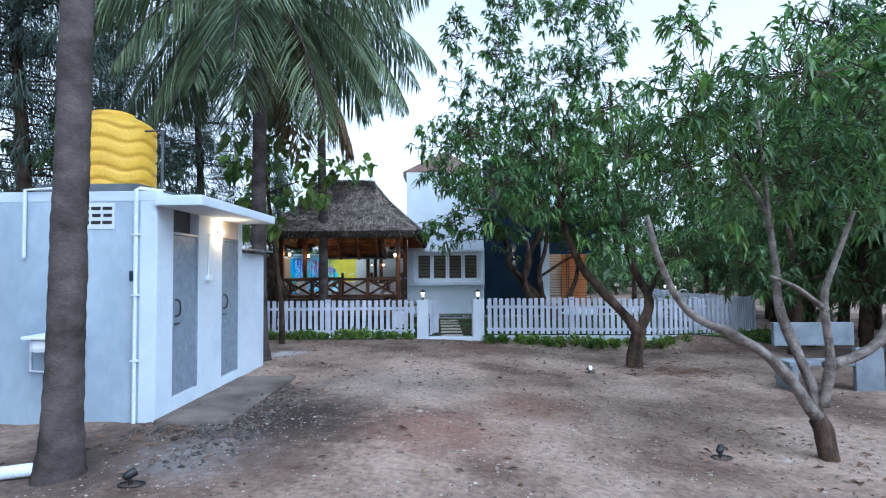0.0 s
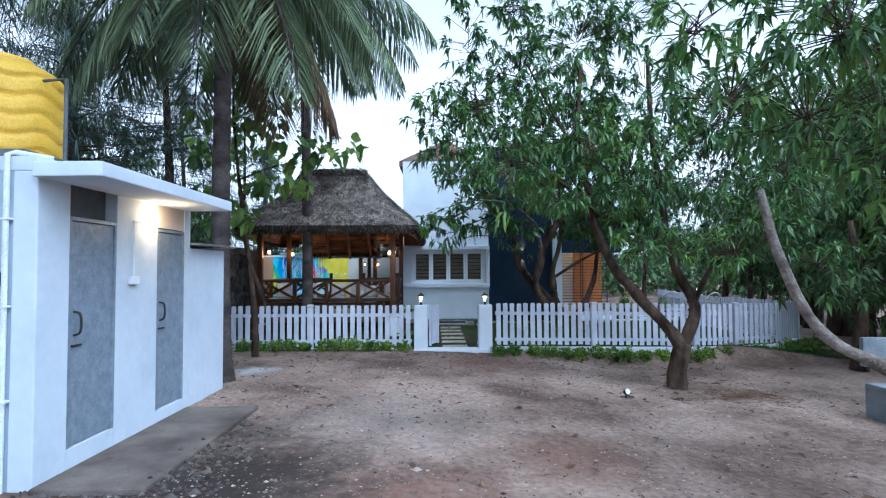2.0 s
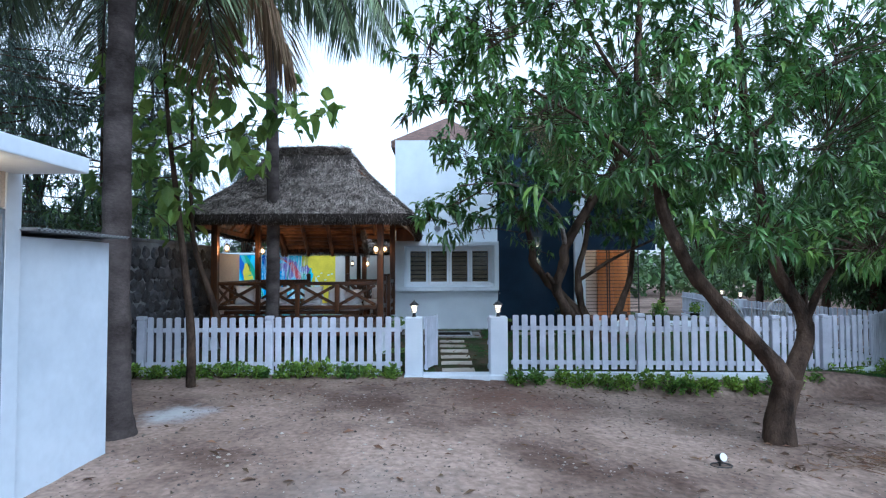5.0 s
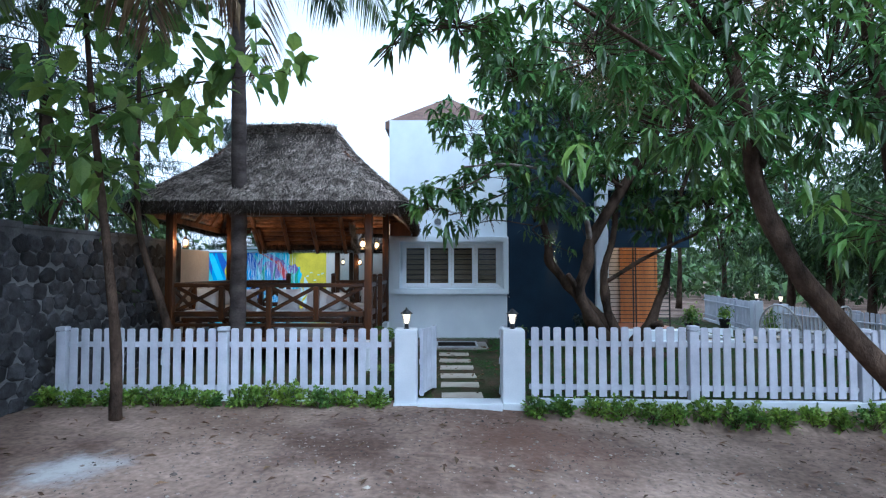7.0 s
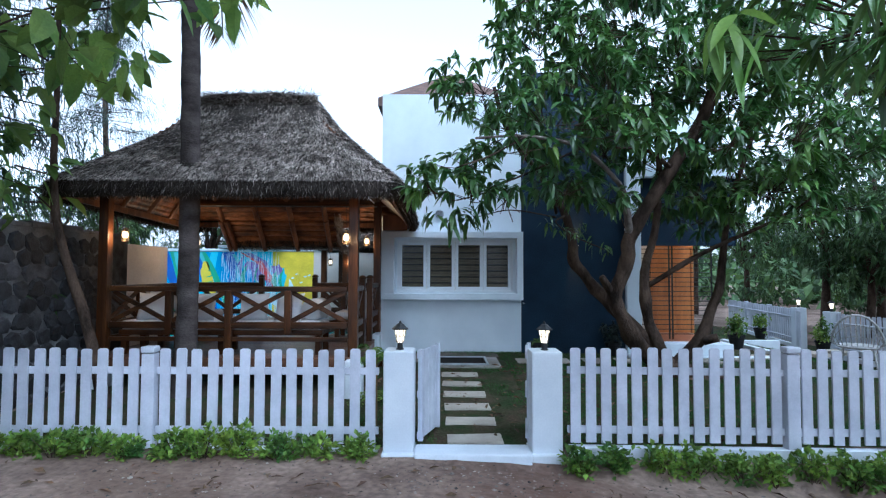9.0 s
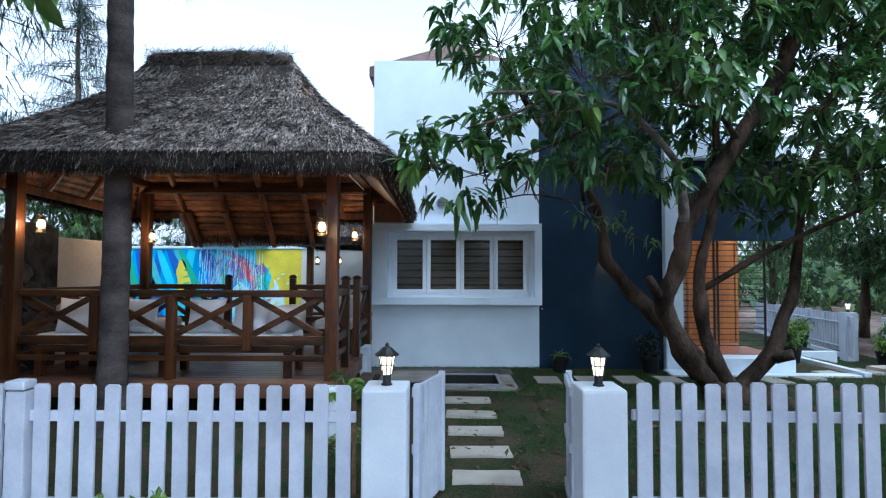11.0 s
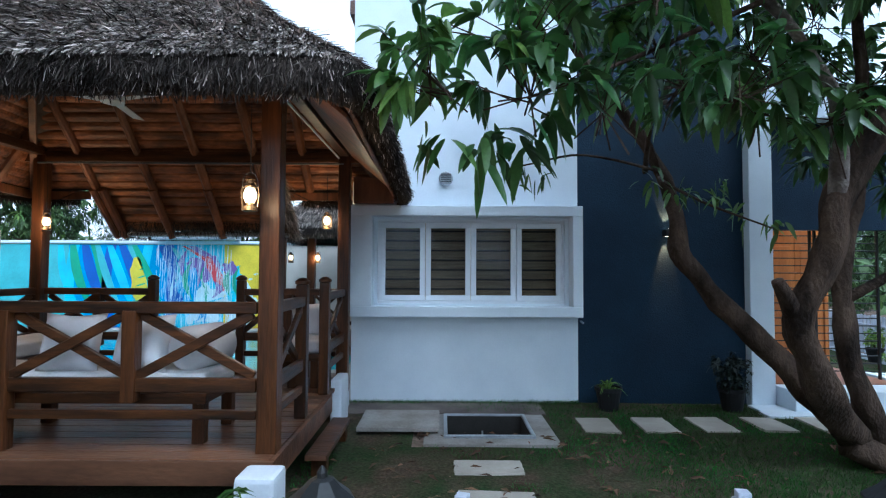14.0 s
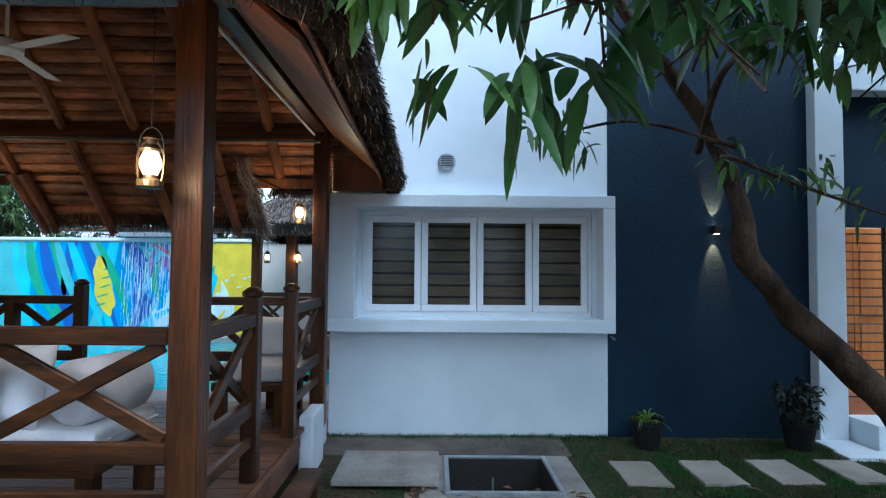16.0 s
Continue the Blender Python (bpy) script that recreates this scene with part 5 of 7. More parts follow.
def whorls(tips, outs, leaves_each, length, width, rows=2, droop=0.45):
    """Leaves in whorls at twig tips, splayed round the twig's way and hanging."""
    n = len(tips)
    k = leaves_each
    base = np.repeat(tips, k, 0)
    way = np.repeat(outs, k, 0)
    base = base - way * rng.uniform(0, 0.12, (n * k, 1))
    rnd = unit(rng.normal(0, 1, (n * k, 3)))
    way = unit(way * 0.55 + rnd * 0.9 + np.array([0, 0, -0.22]))
    L = rng.uniform(0.6, 1.15, n * k) * length
    W = L * width * rng.uniform(0.8, 1.15, n * k)
    return leaf_arrays(base, way, L, W, droop, rows=rows)


def shell_tips(blobs, per_m2):
    """Twig tips through uneven clumps: each blob is x, y, z, radii."""
    tips, outs = [], []
    for x, y, z, rx, ry, rz in blobs:
        n = max(6, int(per_m2 * 4 * (rx * ry + ry * rz + rx * rz) / 3 * 3.14))
        d = unit(rng.normal(0, 1, (n, 3)))
        r = rng.uniform(0.35, 1.08, (n, 1)) ** 0.6
        p = np.array([x, y, z]) + d * r * np.array([rx, ry, rz])
        # thin out by coarse noise, so that gaps stay
        keep = np.array([noise.noise(Vector(q) * 1.6) > -0.22 for q in p])
        tips.append(p[keep])
        outs.append(unit(d[keep] * np.array([1, 1, 0.6]) + np.array([0, 0, 0.1])))
    return np.concatenate(tips), np.concatenate(outs)


def twigs(tips, outs, parent, length=0.45, r=0.006, material=None):
    n = len(tips)
    b = tips - outs * length * rng.uniform(0.6, 1.4, (n, 1)) - np.array([0, 0, 0.08])
    side = unit(np.cross(outs, rng.normal(0, 1, (n, 3)))) * r
    up = unit(np.cross(side, outs)) * r
    V = np.stack([b + side, b - side * 0.5 + up, b - side * 0.5 - up, tips + side * 0.5, tips - side * 0.25 + up * 0.5, tips - side * 0.25 - up * 0.5], 1).reshape(-1, 3)
    q = np.array([(0, 1, 4, 3), (1, 2, 5, 4), (2, 0, 3, 5)])
    F = (np.arange(n)[:, None, None] * 6 + q[None]).reshape(-1, 4)
    raw("twig_growth", V, F, material or M_BARK, parent, kind="stuff")


def crown(parent, blobs, per_m2, leaves_each=9, length=0.2, width=0.24, rows=2, material=None, name="crown", fresh=0.04, twig=True, droop=0.45):
    tips, outs = shell_tips(blobs, per_m2)
    new_ = rng.random(len(tips)) < fresh
    V, F = whorls(tips[~new_], outs[~new_], leaves_each, length, width, rows, droop)
    raw(name, V, F, material or M_LEAF, parent, smooth=rows > 2, kind="stuff")
    if new_.any():
        V, F = whorls(tips[new_], outs[new_], leaves_each, length, width, rows, droop + 0.2)
        raw("young_leaves", V, F, M_LEAF_NEW, parent, kind="stuff")
    if twig:
        twigs(tips, outs, parent)


# mango tree beside the sandy forecourt, low forked
ta = empty("mango_tree", "low forked mango tree with pale bark on the sand", "tree", (4.15, 6.1, -0.3), "mango trees")
limb(ta, [(4.19, 6.12, -0.35), (4.14, 6.1, -0.05), (4.06, 6.1, 0.12)], 0.102, 0.093, name="trunk")
limb(ta, [(4.08, 6.1, 0.10), (3.60, 6.05, 0.72), (3.15, 6.0, 1.02), (2.70, 6.0, 1.25), (2.42, 6.0, 1.75), (2.28, 6.0, 2.27)], 0.070, 0.025, M_BARK_PALE)
limb(ta, [(4.08, 6.12, 0.08), (4.03, 6.15, 0.48), (3.78, 6.2, 1.2), (3.74, 6.2, 1.68), (3.71, 6.25, 2.23), (3.64, 6.3, 3.4)], 0.070, 0.021, M_BARK_PALE)
limb(ta, [(4.12, 6.1, 0.25), (4.18, 6.05, 0.72), (4.10, 6.0, 1.31), (4.2, 6.0, 1.7), (4.45, 6.0, 2.3)], 0.061, 0.021, M_BARK_PALE)
limb(ta, [(4.10, 6.0, 1.28), (3.8, 5.95, 1.50), (3.5, 5.9, 1.62)], 0.033, 0.017, M_BARK_PALE)
limb(ta, [(4.16, 6.1, 0.66), (4.67, 6.0, 0.95), (4.88, 6.0, 1.55), (5.1, 6.0, 2.3)], 0.061, 0.025, M_BARK_PALE)
limb(ta, [(3.7, 6.25, 2.3), (3.2, 6.1, 3.0), (2.9, 6.0, 3.7)], 0.025, 0.010, M_BARK_PALE)
crown(ta, [(2.9, 6.4, 3.0, .7, .7, .4), (3.6, 6.4, 2.9, .9, .9, .6), (4.3, 6.5, 2.7, 1, 1, .7), (5.1, 6.3, 2.7, 1, 1, .8), (5.0, 6.6, 3.6, 1.1, 1, .7), (4.0, 6.6, 3.8, .9, .9, .45), (3.1, 6.3, 3.9, .75, .7, .45), (3.0, 6.4, 4.5, .45, .5, .2), (5.6, 6.2, 4.4, .9, .8, .4), (4.6, 6.4, 4.6, .8, .6, .25), (3.4, 5.2, 3.6, .8, .6, .4), (4.6, 5.0, 3.4, 1, .8, .5), (2.6, 5.6, 3.3, .6, .5, .35), (2.1, 6.0, 3.0, .5, .5, .35), (1.95, 6.2, 3.6, .4, .4, .3)], 10.5, 10, 0.155, 0.28)

# mango tree near the fence
tb = empty("mango_tree", "spreading mango tree with a forked trunk in front of the fence", "tree", (3.96, 11.5, -0.4), "mango trees")
limb(tb, [(3.97, 11.5, -0.45), (3.99, 11.48, -0.1), (4.06, 11.42, 0.48)], 0.20, 0.14, name="trunk")
limb(tb, [(4.05, 11.42, 0.36), (3.72, 11.4, 0.84), (3.0, 11.35, 1.62), (2.64, 11.35, 2.35), (2.50, 11.3, 3.0), (2.32, 11.3, 3.9), (2.4, 11.3, 5.2)], 0.115, 0.035)
limb(tb, [(4.06, 11.42, 0.42), (4.27, 11.4, 1.08), (3.94, 11.45, 1.89), (3.76, 11.5, 3.2), (3.64, 11.5, 4.25), (3.6, 11.5, 5.6)], 0.105, 0.03)
limb(tb, [(4.2, 11.4, 1.0), (4.5, 11.3, 1.7), (5.0, 11.2, 2.4)], 0.05, 0.02)
limb(tb, [(2.66, 11.35, 2.6), (1.9, 11.0, 3.2), (1.0, 10.8, 3.7)], 0.04, 0.012)
limb(tb, [(2.5, 11.3, 3.4), (2.0, 11.6, 4.4), (1.5, 11.6, 5.4)], 0.035, 0.012)
limb(tb, [(3.75, 11.5, 3.3), (4.4, 11.3, 4.0), (5.2, 11.2, 4.4)], 0.04, 0.012)
crown(tb, [(1.2, 11.0, 3.6, .7, .8, .6), (2.0, 11.2, 3.0, .8, .9, .5), (2.2, 11.5, 4.2, 1.0, 1, .8), (1.4, 11.6, 5.2, .8, .8, .7), (2.4, 11.5, 5.8, 1.0, .9, .8), (3.2, 11.3, 3.4, 1.0, .9, .8), (3.6, 11.6, 4.8, 1.1, 1, .9), (3.3, 11.5, 6.3, .9, .8, .8), (4.6, 11.4, 3.4, 1.0, 1, .8), (4.8, 11.5, 4.5, 1.0, 1, .7), (5.4, 11.2, 2.4, .8, .8, .55), (4.7, 10.9, 2.1, .8, .7, .4), (5.8, 11.3, 3.4, .9, .9, .7), (3.4, 10.8, 2.2, .8, .6, .4), (1.3, 11.5, 6.4, .5, .5, .6), (2.6, 11.5, 7.2, .7, .6, .6), (1.5, 11.5, 7.3, .5, .5, .5), (3.4, 11.5, 7.4, .6, .6, .5), (0.6, 11.2, 4.6, .6, .6, .6), (-0.1, 11.2, 4.3, .5, .5, .55), (0.5, 11.3, 5.7, .5, .5, .6), (0.4, 11.2, 6.6, .4, .4, .5), (6.2, 11.2, 1.9, .7, .7, .4), (-0.35, 11.1, 3.6, .35, .35, .2), (0.15, 11.1, 3.75, .4, .4, .25), (0.6, 11.2, 3.4, .4, .4, .3)], 16, 10, 0.17, 0.30)

def tuft(parent, at, n, length, material, name="young_leaves"):
    """A hanging bunch of fresh leaves at one twig end."""
    base = np.tile(np.array(at), (n, 1)) + rng.normal(0, 0.05, (n, 3))
    way = rng.normal(0, 0.6, (n, 3)) + np.array([0, 0, -0.5])
    L = rng.uniform(0.7, 1.1, n) * length
    V, F = leaf_arrays(base, way, L, L * 0.3, 0.5, rows=5)
    raw(name, V, F, material, parent, smooth=True, kind="stuff")


def blossom(parent, at):
    """A loose upright panicle of tiny cream flowers."""
    n = 420
    c = np.array(at) + rng.normal(0, 1, (n, 3)) * np.array([0.07, 0.07, 0.09])
    V, F = leaf_arrays(c, rng.normal(0, 1, (n, 3)), rng.uniform(0.008, 0.02, n), rng.uniform(0.006, 0.012, n), 0.2)
    raw("blossom", V, F, M_FLOWER, parent, "cream mango blossom", kind="stuff")


for p in ((3.25, 6.1, 2.2), (3.3, 6.15, 2.1), (4.2, 6.1, 2.55), (3.95, 6.2, 2.35)):
    tuft(ta, p, 12, 0.16, M_LEAF_NEW)
for p in ((2.8, 10.9, 2.3), (2.85, 10.85, 2.2), (1.0, 10.7, 2.6)):
    tuft(tb, p, 10, 0.17, M_LEAF_NEW)
for p in ((1.08, 10.85, 3.26), (1.42, 10.9, 3.02), (1.2, 10.9, 3.1), (2.4, 10.8, 3.7)):
    blossom(tb, p)

# large mango tree inside the yard
tc = empty("mango_tree", "old many-stemmed mango tree on the lawn before the house", "tree", (3.55, 17.2, 0.0), "mango trees")
limb(tc, [(4.0, 17.35, -0.05), (3.65, 17.5, 0.16), (3.34, 17.75, 0.50), (3.07, 18.0, 0.86), (2.46, 18.15, 1.56), (2.20, 18.17, 1.90), (2.17, 18.2, 2.3), (2.06, 18.3, 2.77), (1.66, 18.3, 3.4), (1.05, 18.2, 4.2), (0.8, 18.0, 4.9)], 0.165, 0.03, name="trunk")
limb(tc, [(3.45, 17.4, 0.20), (2.95, 17.05, 0.55), (2.62, 16.85, 0.98), (2.48, 16.8, 1.35), (2.60, 16.65, 1.9), (2.66, 16.6, 2.3), (3.16, 16.5, 3.14), (3.65, 16.5, 3.92), (4.0, 16.4, 4.8)], 0.125, 0.085)
limb(tc, [(2.46, 16.8, 1.38), (2.30, 16.7, 1.58), (2.24, 16.68, 1.66)], 0.07, 0.045, name="cut_stub")
limb(tc, [(2.64, 16.6, 2.2), (2.50, 16.4, 2.7), (2.38, 16.3, 2.96), (1.78, 16.0, 3.38), (1.0, 15.7, 3.46), (0.34, 15.4, 3.36)], 0.06, 0.014, M_BARK_PALE)
limb(tc, [(3.5, 17.2, 0.20), (3.2, 17.1, 0.6), (3.06, 17.1, 1.05), (3.02, 17.1, 1.72), (3.23, 17.2, 2.4), (3.3, 17.2, 3.4), (3.2, 17.2, 4.6)], 0.12, 0.03)
limb(tc, [(3.45, 17.2, 0.22), (3.82, 17.05, 0.72), (4.05, 17.1, 1.2), (4.18, 17.1, 1.65), (4.32, 17.1, 2.7), (4.7, 17.1, 3.8)], 0.11, 0.03)
limb(tc, [(3.1, 17.2, 0.34), (3.5, 17.12, 0.22), (4.0, 17.0, 0.08), (4.6, 16.95, -0.12)], 0.13, 0.17, name="root_stem")
limb(tc, [(3.85, 17.0, 0.70), (4.02, 16.9, 0.76)], 0.07, 0.06, name="cut_stub")
limb(tc, [(3.04, 17.1, 1.5), (3.8, 16.9, 2.0), (4.8, 16.7, 2.5), (5.4, 16.6, 2.9)], 0.045, 0.015)
limb(tc, [(1.78, 16.0, 3.38), (1.0, 15.9, 3.0), (0.3, 15.8, 2.7)], 0.02, 0.008)
limb(tc, [(1.94, 18.4, 2.77), (1.7, 17.6, 3.1), (1.5, 16.8, 3.0), (1.3, 16.3, 2.8)], 0.03, 0.01)
limb(tc, [(1.0, 15.7, 3.46), (0.5, 15.2, 3.1), (0.1, 14.9, 2.9)], 0.016, 0.008)
limb(tc, [(3.2, 16.5, 3.2), (2.6, 15.8, 3.3), (2.0, 15.2, 3.2)], 0.035, 0.012)
crown(tc, [(1.35, 16.2, 3.0, .45, .4, .3), (1.9, 16.3, 2.85, .45, .4, .25), (2.3, 16.2, 2.75, .3, .3, .2), (1.3, 15.6, 3.7, .9, .7, .45), (1.55, 15.9, 2.85, .45, .4, .26), (2.1, 15.4, 3.5, .7, .6, .35), (2.7, 15.7, 3.6, .5, .45, .3), (3.7, 15.8, 3.5, .6, .5, .35)], 8.5, 9, 0.175, 0.36, rows=5, name="near_crown")
crown(tc, [(-0.25, 15.8, 2.85, .5, .45, .42), (0.3, 15.7, 2.75, .5, .45, .36), (0.75, 15.9, 2.72, .4, .4, .26), (0.3, 15.9, 3.2, .6, .5, .3), (1.0, 15.7, 3.35, .5, .45, .26)], 8, 8, 0.205, 0.36, rows=5, name="low_crown")
crown(tc, [(1.0, 17.6, 4.2, .8, .8, .6), (2.2, 16.0, 4.2, 1.0, .9, .6), (0.5, 16.3, 4.3, .8, .8, .6), (1.3, 16.4, 4.9, .9, .9, .7), (2.6, 16.2, 5.2, 1.1, 1, .7), (3.9, 16.2, 4.3, 1.0, 1, .7), (4.3, 16.5, 5.2, 1.0, 1, .7), (4.6, 16.4, 3.0, .8, .7, .45), (5.4, 16.6, 3.4, 1, .9, .6), (5.6, 16.7, 4.4, 1, 1, .7), (3.3, 17.2, 4.6, .9, .9, .7), (1.1, 16.3, 5.8, .7, .7, .6), (2.6, 16.5, 6.2, .9, .8, .6), (4.0, 16.6, 6.2, .9, .8, .5), (3.0, 16.6, 4.1, .7, .6, .45), (4.6, 15.9, 3.6, .7, .7, .5), (2.5, 17.4, 3.7, .6, .6, .4), (1.7, 17.4, 3.7, .6, .6, .4), (4.2, 17.0, 2.7, .5, .45, .3), (3.4, 17.6, 5.4, 1, .8, .7), (5.2, 17.2, 5.6, 1, 1, .7), (3.75, 16.9, 2.95, .5, .4, .3), (3.5, 17.4, 3.4, .7, .5, .45), (4.3, 17.3, 3.7, .8, .6, .5), (5.0, 17.2, 3.0, .7, .6, .4), (3.2, 17.6, 4.1, .8, .6, .5), (2.3, 17.3, 4.6, .9, .7, .6), (4.6, 17.4, 4.6, .9, .7, .6), (6.2, 17.2, 3.9, .8, .7, .5), (2.0, 16.8, 5.4, .8, .7, .5), (4.9, 16.2, 2.5, .5, .5, .25), (5.9, 17.0, 2.8, .6, .6, .3), (3.1, 16.0, 4.6, .8, .7, .5), (4.2, 15.9, 4.9, .8, .7, .5), (3.5, 17.7, 2.95, .6, .4, .4), (4.1, 17.7, 2.65, .6, .4, .35), (4.8, 17.6, 2.6, .6, .4, .35), (3.8, 17.8, 3.5, .7, .4, .4), (4.6, 17.6, 3.3, .7, .4, .4)], 9.5, 10, 0.185, 0.38, rows=3)
for p in ((0.02, 15.75, 2.40), (-0.22, 15.8, 2.46), (0.26, 15.7, 2.42), (0.12, 15.9, 2.52)):
    tuft(tc, p, 8, 0.235, M_LEAF, "hanging_leaves")
# thin side branches with small leaves before the house wall
limb(tc, [(2.06, 18.25, 2.7), (1.75, 17.5, 2.52), (1.95, 17.1, 2.27), (2.35, 16.9, 2.06)], 0.02, 0.007, name="side_branch")
limb(tc, [(1.75, 17.5, 2.6), (1.0, 17.2, 2.68), (0.45, 17.0, 2.55)], 0.014, 0.006, name="side_branch")
for p in ((0.45, 17.0, 2.52), (0.55, 17.05, 2.62), (0.3, 17.0, 2.58), (0.62, 17.0, 2.48), (1.62, 17.3, 2.5), (1.8, 17.2, 2.4), (2.0, 17.05, 2.3), (2.2, 17.0, 2.2), (2.36, 16.9, 2.1), (1.9, 17.2, 2.42), (2.1, 17.2, 2.42)):
    tuft(tc, p, 9, 0.12, M_LEAF, "sprig")


# ---- coconut palms ----
def palm(base, top, r0, r1, fronds, length, label, lean=0.0, seedv=1, ringed=True):
    g = empty("coconut_palm", label, "palm tree", base, "coconut palms")
    b, t = Vector(base), Vector(top)
    n = 100
    pts, rad = [], []
    for i in range(n + 1):
        s = i / n
        p = b.lerp(t, s) + Vector((0.10 * math.sin(s * 2.2 + seedv), 0.06 * math.sin(s * 1.7), 0)) * s * (1 - s) * 2
        pts.append(p)
        flare = 0.55 * math.exp(-s * 26)
        rad.append((r0 + (r1 - r0) * s) * (1 + flare) * (1 + (0.028 if i % 2 else -0.012)))
    part("trunk", tube(pts, rad, 16, knobs=0.12), M_PALMBARK, g, smooth=True)
    rs = np.random.default_rng(seedv)
    VF, SP = [], bmesh.new()
    dry = []
    for k in range(fronds):
        az = 2 * math.pi * (k * 0.618 + rs.uniform(-0.03, 0.03))
        el = rs.uniform(-0.75, 1.1)
        L = length * rs.uniform(0.85, 1.1)
        d = np.array([math.cos(az) * math.cos(el), math.sin(az) * math.cos(el), math.sin(el)])
        m = 22
        rib = []
        p = np.array(t)
        v = d.copy()
        for i in range(m):
            rib.append(p.copy())
            v = v + np.array([0, 0, -0.062 - 0.02 * (el > 0.3)])
            v /= np.linalg.norm(v)
            p = p + v * L / m
        rib = np.array(rib)
        tube([Vector(q) for q in rib[::3]], [0.028 * (1 - i / 9) + 0.004 for i in range(len(rib[::3]))], 5, SP)
        # leaflets on both sides, hanging
        tt = np.linspace(0.16, 0.995, 74)
        idx = tt * (m - 1)
        i0 = np.clip(idx.astype(int), 0, m - 2)
        fr = (idx - i0)[:, None]
        pos = rib[i0] * (1 - fr) + rib[i0 + 1] * fr
        tan = unit(rib[i0 + 1] - rib[i0])
        sd = unit(np.cross(tan, np.array([0, 0, 1.0])))
        for sgn in (1, -1):
            way = sd * sgn * 0.75 + tan * 0.45 + np.array([0, 0, -0.35]) + rs.normal(0, 0.07, sd.shape)
            ln = 0.75 * np.sin(np.clip(tt, 0.05, 1) * math.pi * 0.86 + 0.25) * rs.uniform(0.85, 1.1, len(tt)) * length / 3.0
            (dry if el < -0.64 else VF).append(leaf_arrays(pos, way, np.maximum(ln, 0.15), np.full(len(tt), 0.042), 0.55, 0.2, rows=2))
    part("frond_ribs", SP, M_PALMBARK, g)
    V, F = join(VF)
    raw("fronds", V, F, M_PALM, g, kind="stuff")
    if dry:
        V, F = join(dry)
        raw("dry_fronds", V, F, M_PALM_DRY, g, kind="stuff")
    return g


palm((-3.12, 4.93, -0.1), (-3.10, 5.2, 8.4), 0.145, 0.115, 16, 3.0, "tall coconut palm with a ringed grey trunk beside the toilet block", seedv=3)
palm((-3.47, 10.85, -0.1), (-3.60, 11.0, 7.7), 0.15, 0.12, 34, 4.1, "coconut palm with drooping fronds behind the toilet block", seedv=5)
palm((-3.44, 15.98, 0.0), (-3.54, 15.98, 9.4), 0.132, 0.105, 34, 4.1, "coconut palm growing through the eave of the gazebo", seedv=8)


# ---- broad-leaved saplings by the wall ----
def sapling(base, pts, r0, label, blobs, per):
    g = empty("broad_leaved_tree", label, "tree", base, "broad-leaved trees")
    limb(g, [base] + pts, r0, 0.018, M_BARK, "trunk", 0.25)
    tips, outs = shell_tips(blobs, per)
    for i in range(0, len(tips), 7):
        q = Vector(tips[i])
        s = min(pts, key=lambda p: (Vector(p) - q).length)
        limb(g, [s, (Vector(s) + q) / 2 + Vector((0, 0, 0.08)), q], 0.012, 0.005, M_BARK, "branch", 0.1, 5)
    twigs(tips, outs, g, 0.3, 0.004)
    k = 4
    base_ = np.repeat(tips, k, 0) + rng.normal(0, 0.09, (len(tips) * k, 3))
    way = unit(np.repeat(outs, k, 0) * 0.5 + rng.normal(0, 0.6, base_.shape) + np.array([0, 0, -0.5]))
    L = rng.uniform(0.16, 0.32, len(base_))
    V, F = leaf_arrays(base_, way, L, L * rng.uniform(0.62, 0.8, len(base_)), 0.3, 0.12, rows=3)
    raw("leaves", V, F, M_TEAK, g, kind="stuff")


sapling((-3.80, 13.27, -0.05), [(-3.82, 13.27, 0.93), (-3.98, 13.27, 2.27), (-4.15, 13.27, 3.62), (-4.28, 13.3, 4.85), (-4.3, 13.3, 6.0)], 0.075, "slender broad-leaved tree in front of the fence", [(-4.6, 13.3, 3.1, .7, .6, .5), (-4.0, 13.0, 3.4, .6, .6, .5), (-3.2, 13.3, 3.7, .7, .5, .5), (-2.5, 13.3, 4.2, .6, .5, .4), (-1.9, 13.5, 4.3, .5, .4, .3), (-4.5, 13.3, 4.4, .8, .7, .7), (-3.4, 13.2, 4.9, .8, .6, .6), (-4.2, 13.3, 5.8, .8, .7, .6), (-3.5, 13.0, 2.9, .5, .5, .3)], 3.2)
sapling((-4.10, 15.4, 0.0), [(-4.36, 15.4, 1.01), (-4.80, 15.4, 2.43), (-4.83, 15.4, 4.23), (-4.85, 15.4, 5.5)], 0.085, "leaning broad-leaved tree against the compound wall", [(-5.3, 15.3, 2.9, .7, .6, .4), (-5.1, 15.2, 3.8, .8, .6, .5), (-4.4, 15.3, 4.6, .8, .6, .5), (-5.4, 15.4, 5.2, .9, .6, .6), (-4.5, 15.3, 5.8, .8, .6, .5)], 3.5)

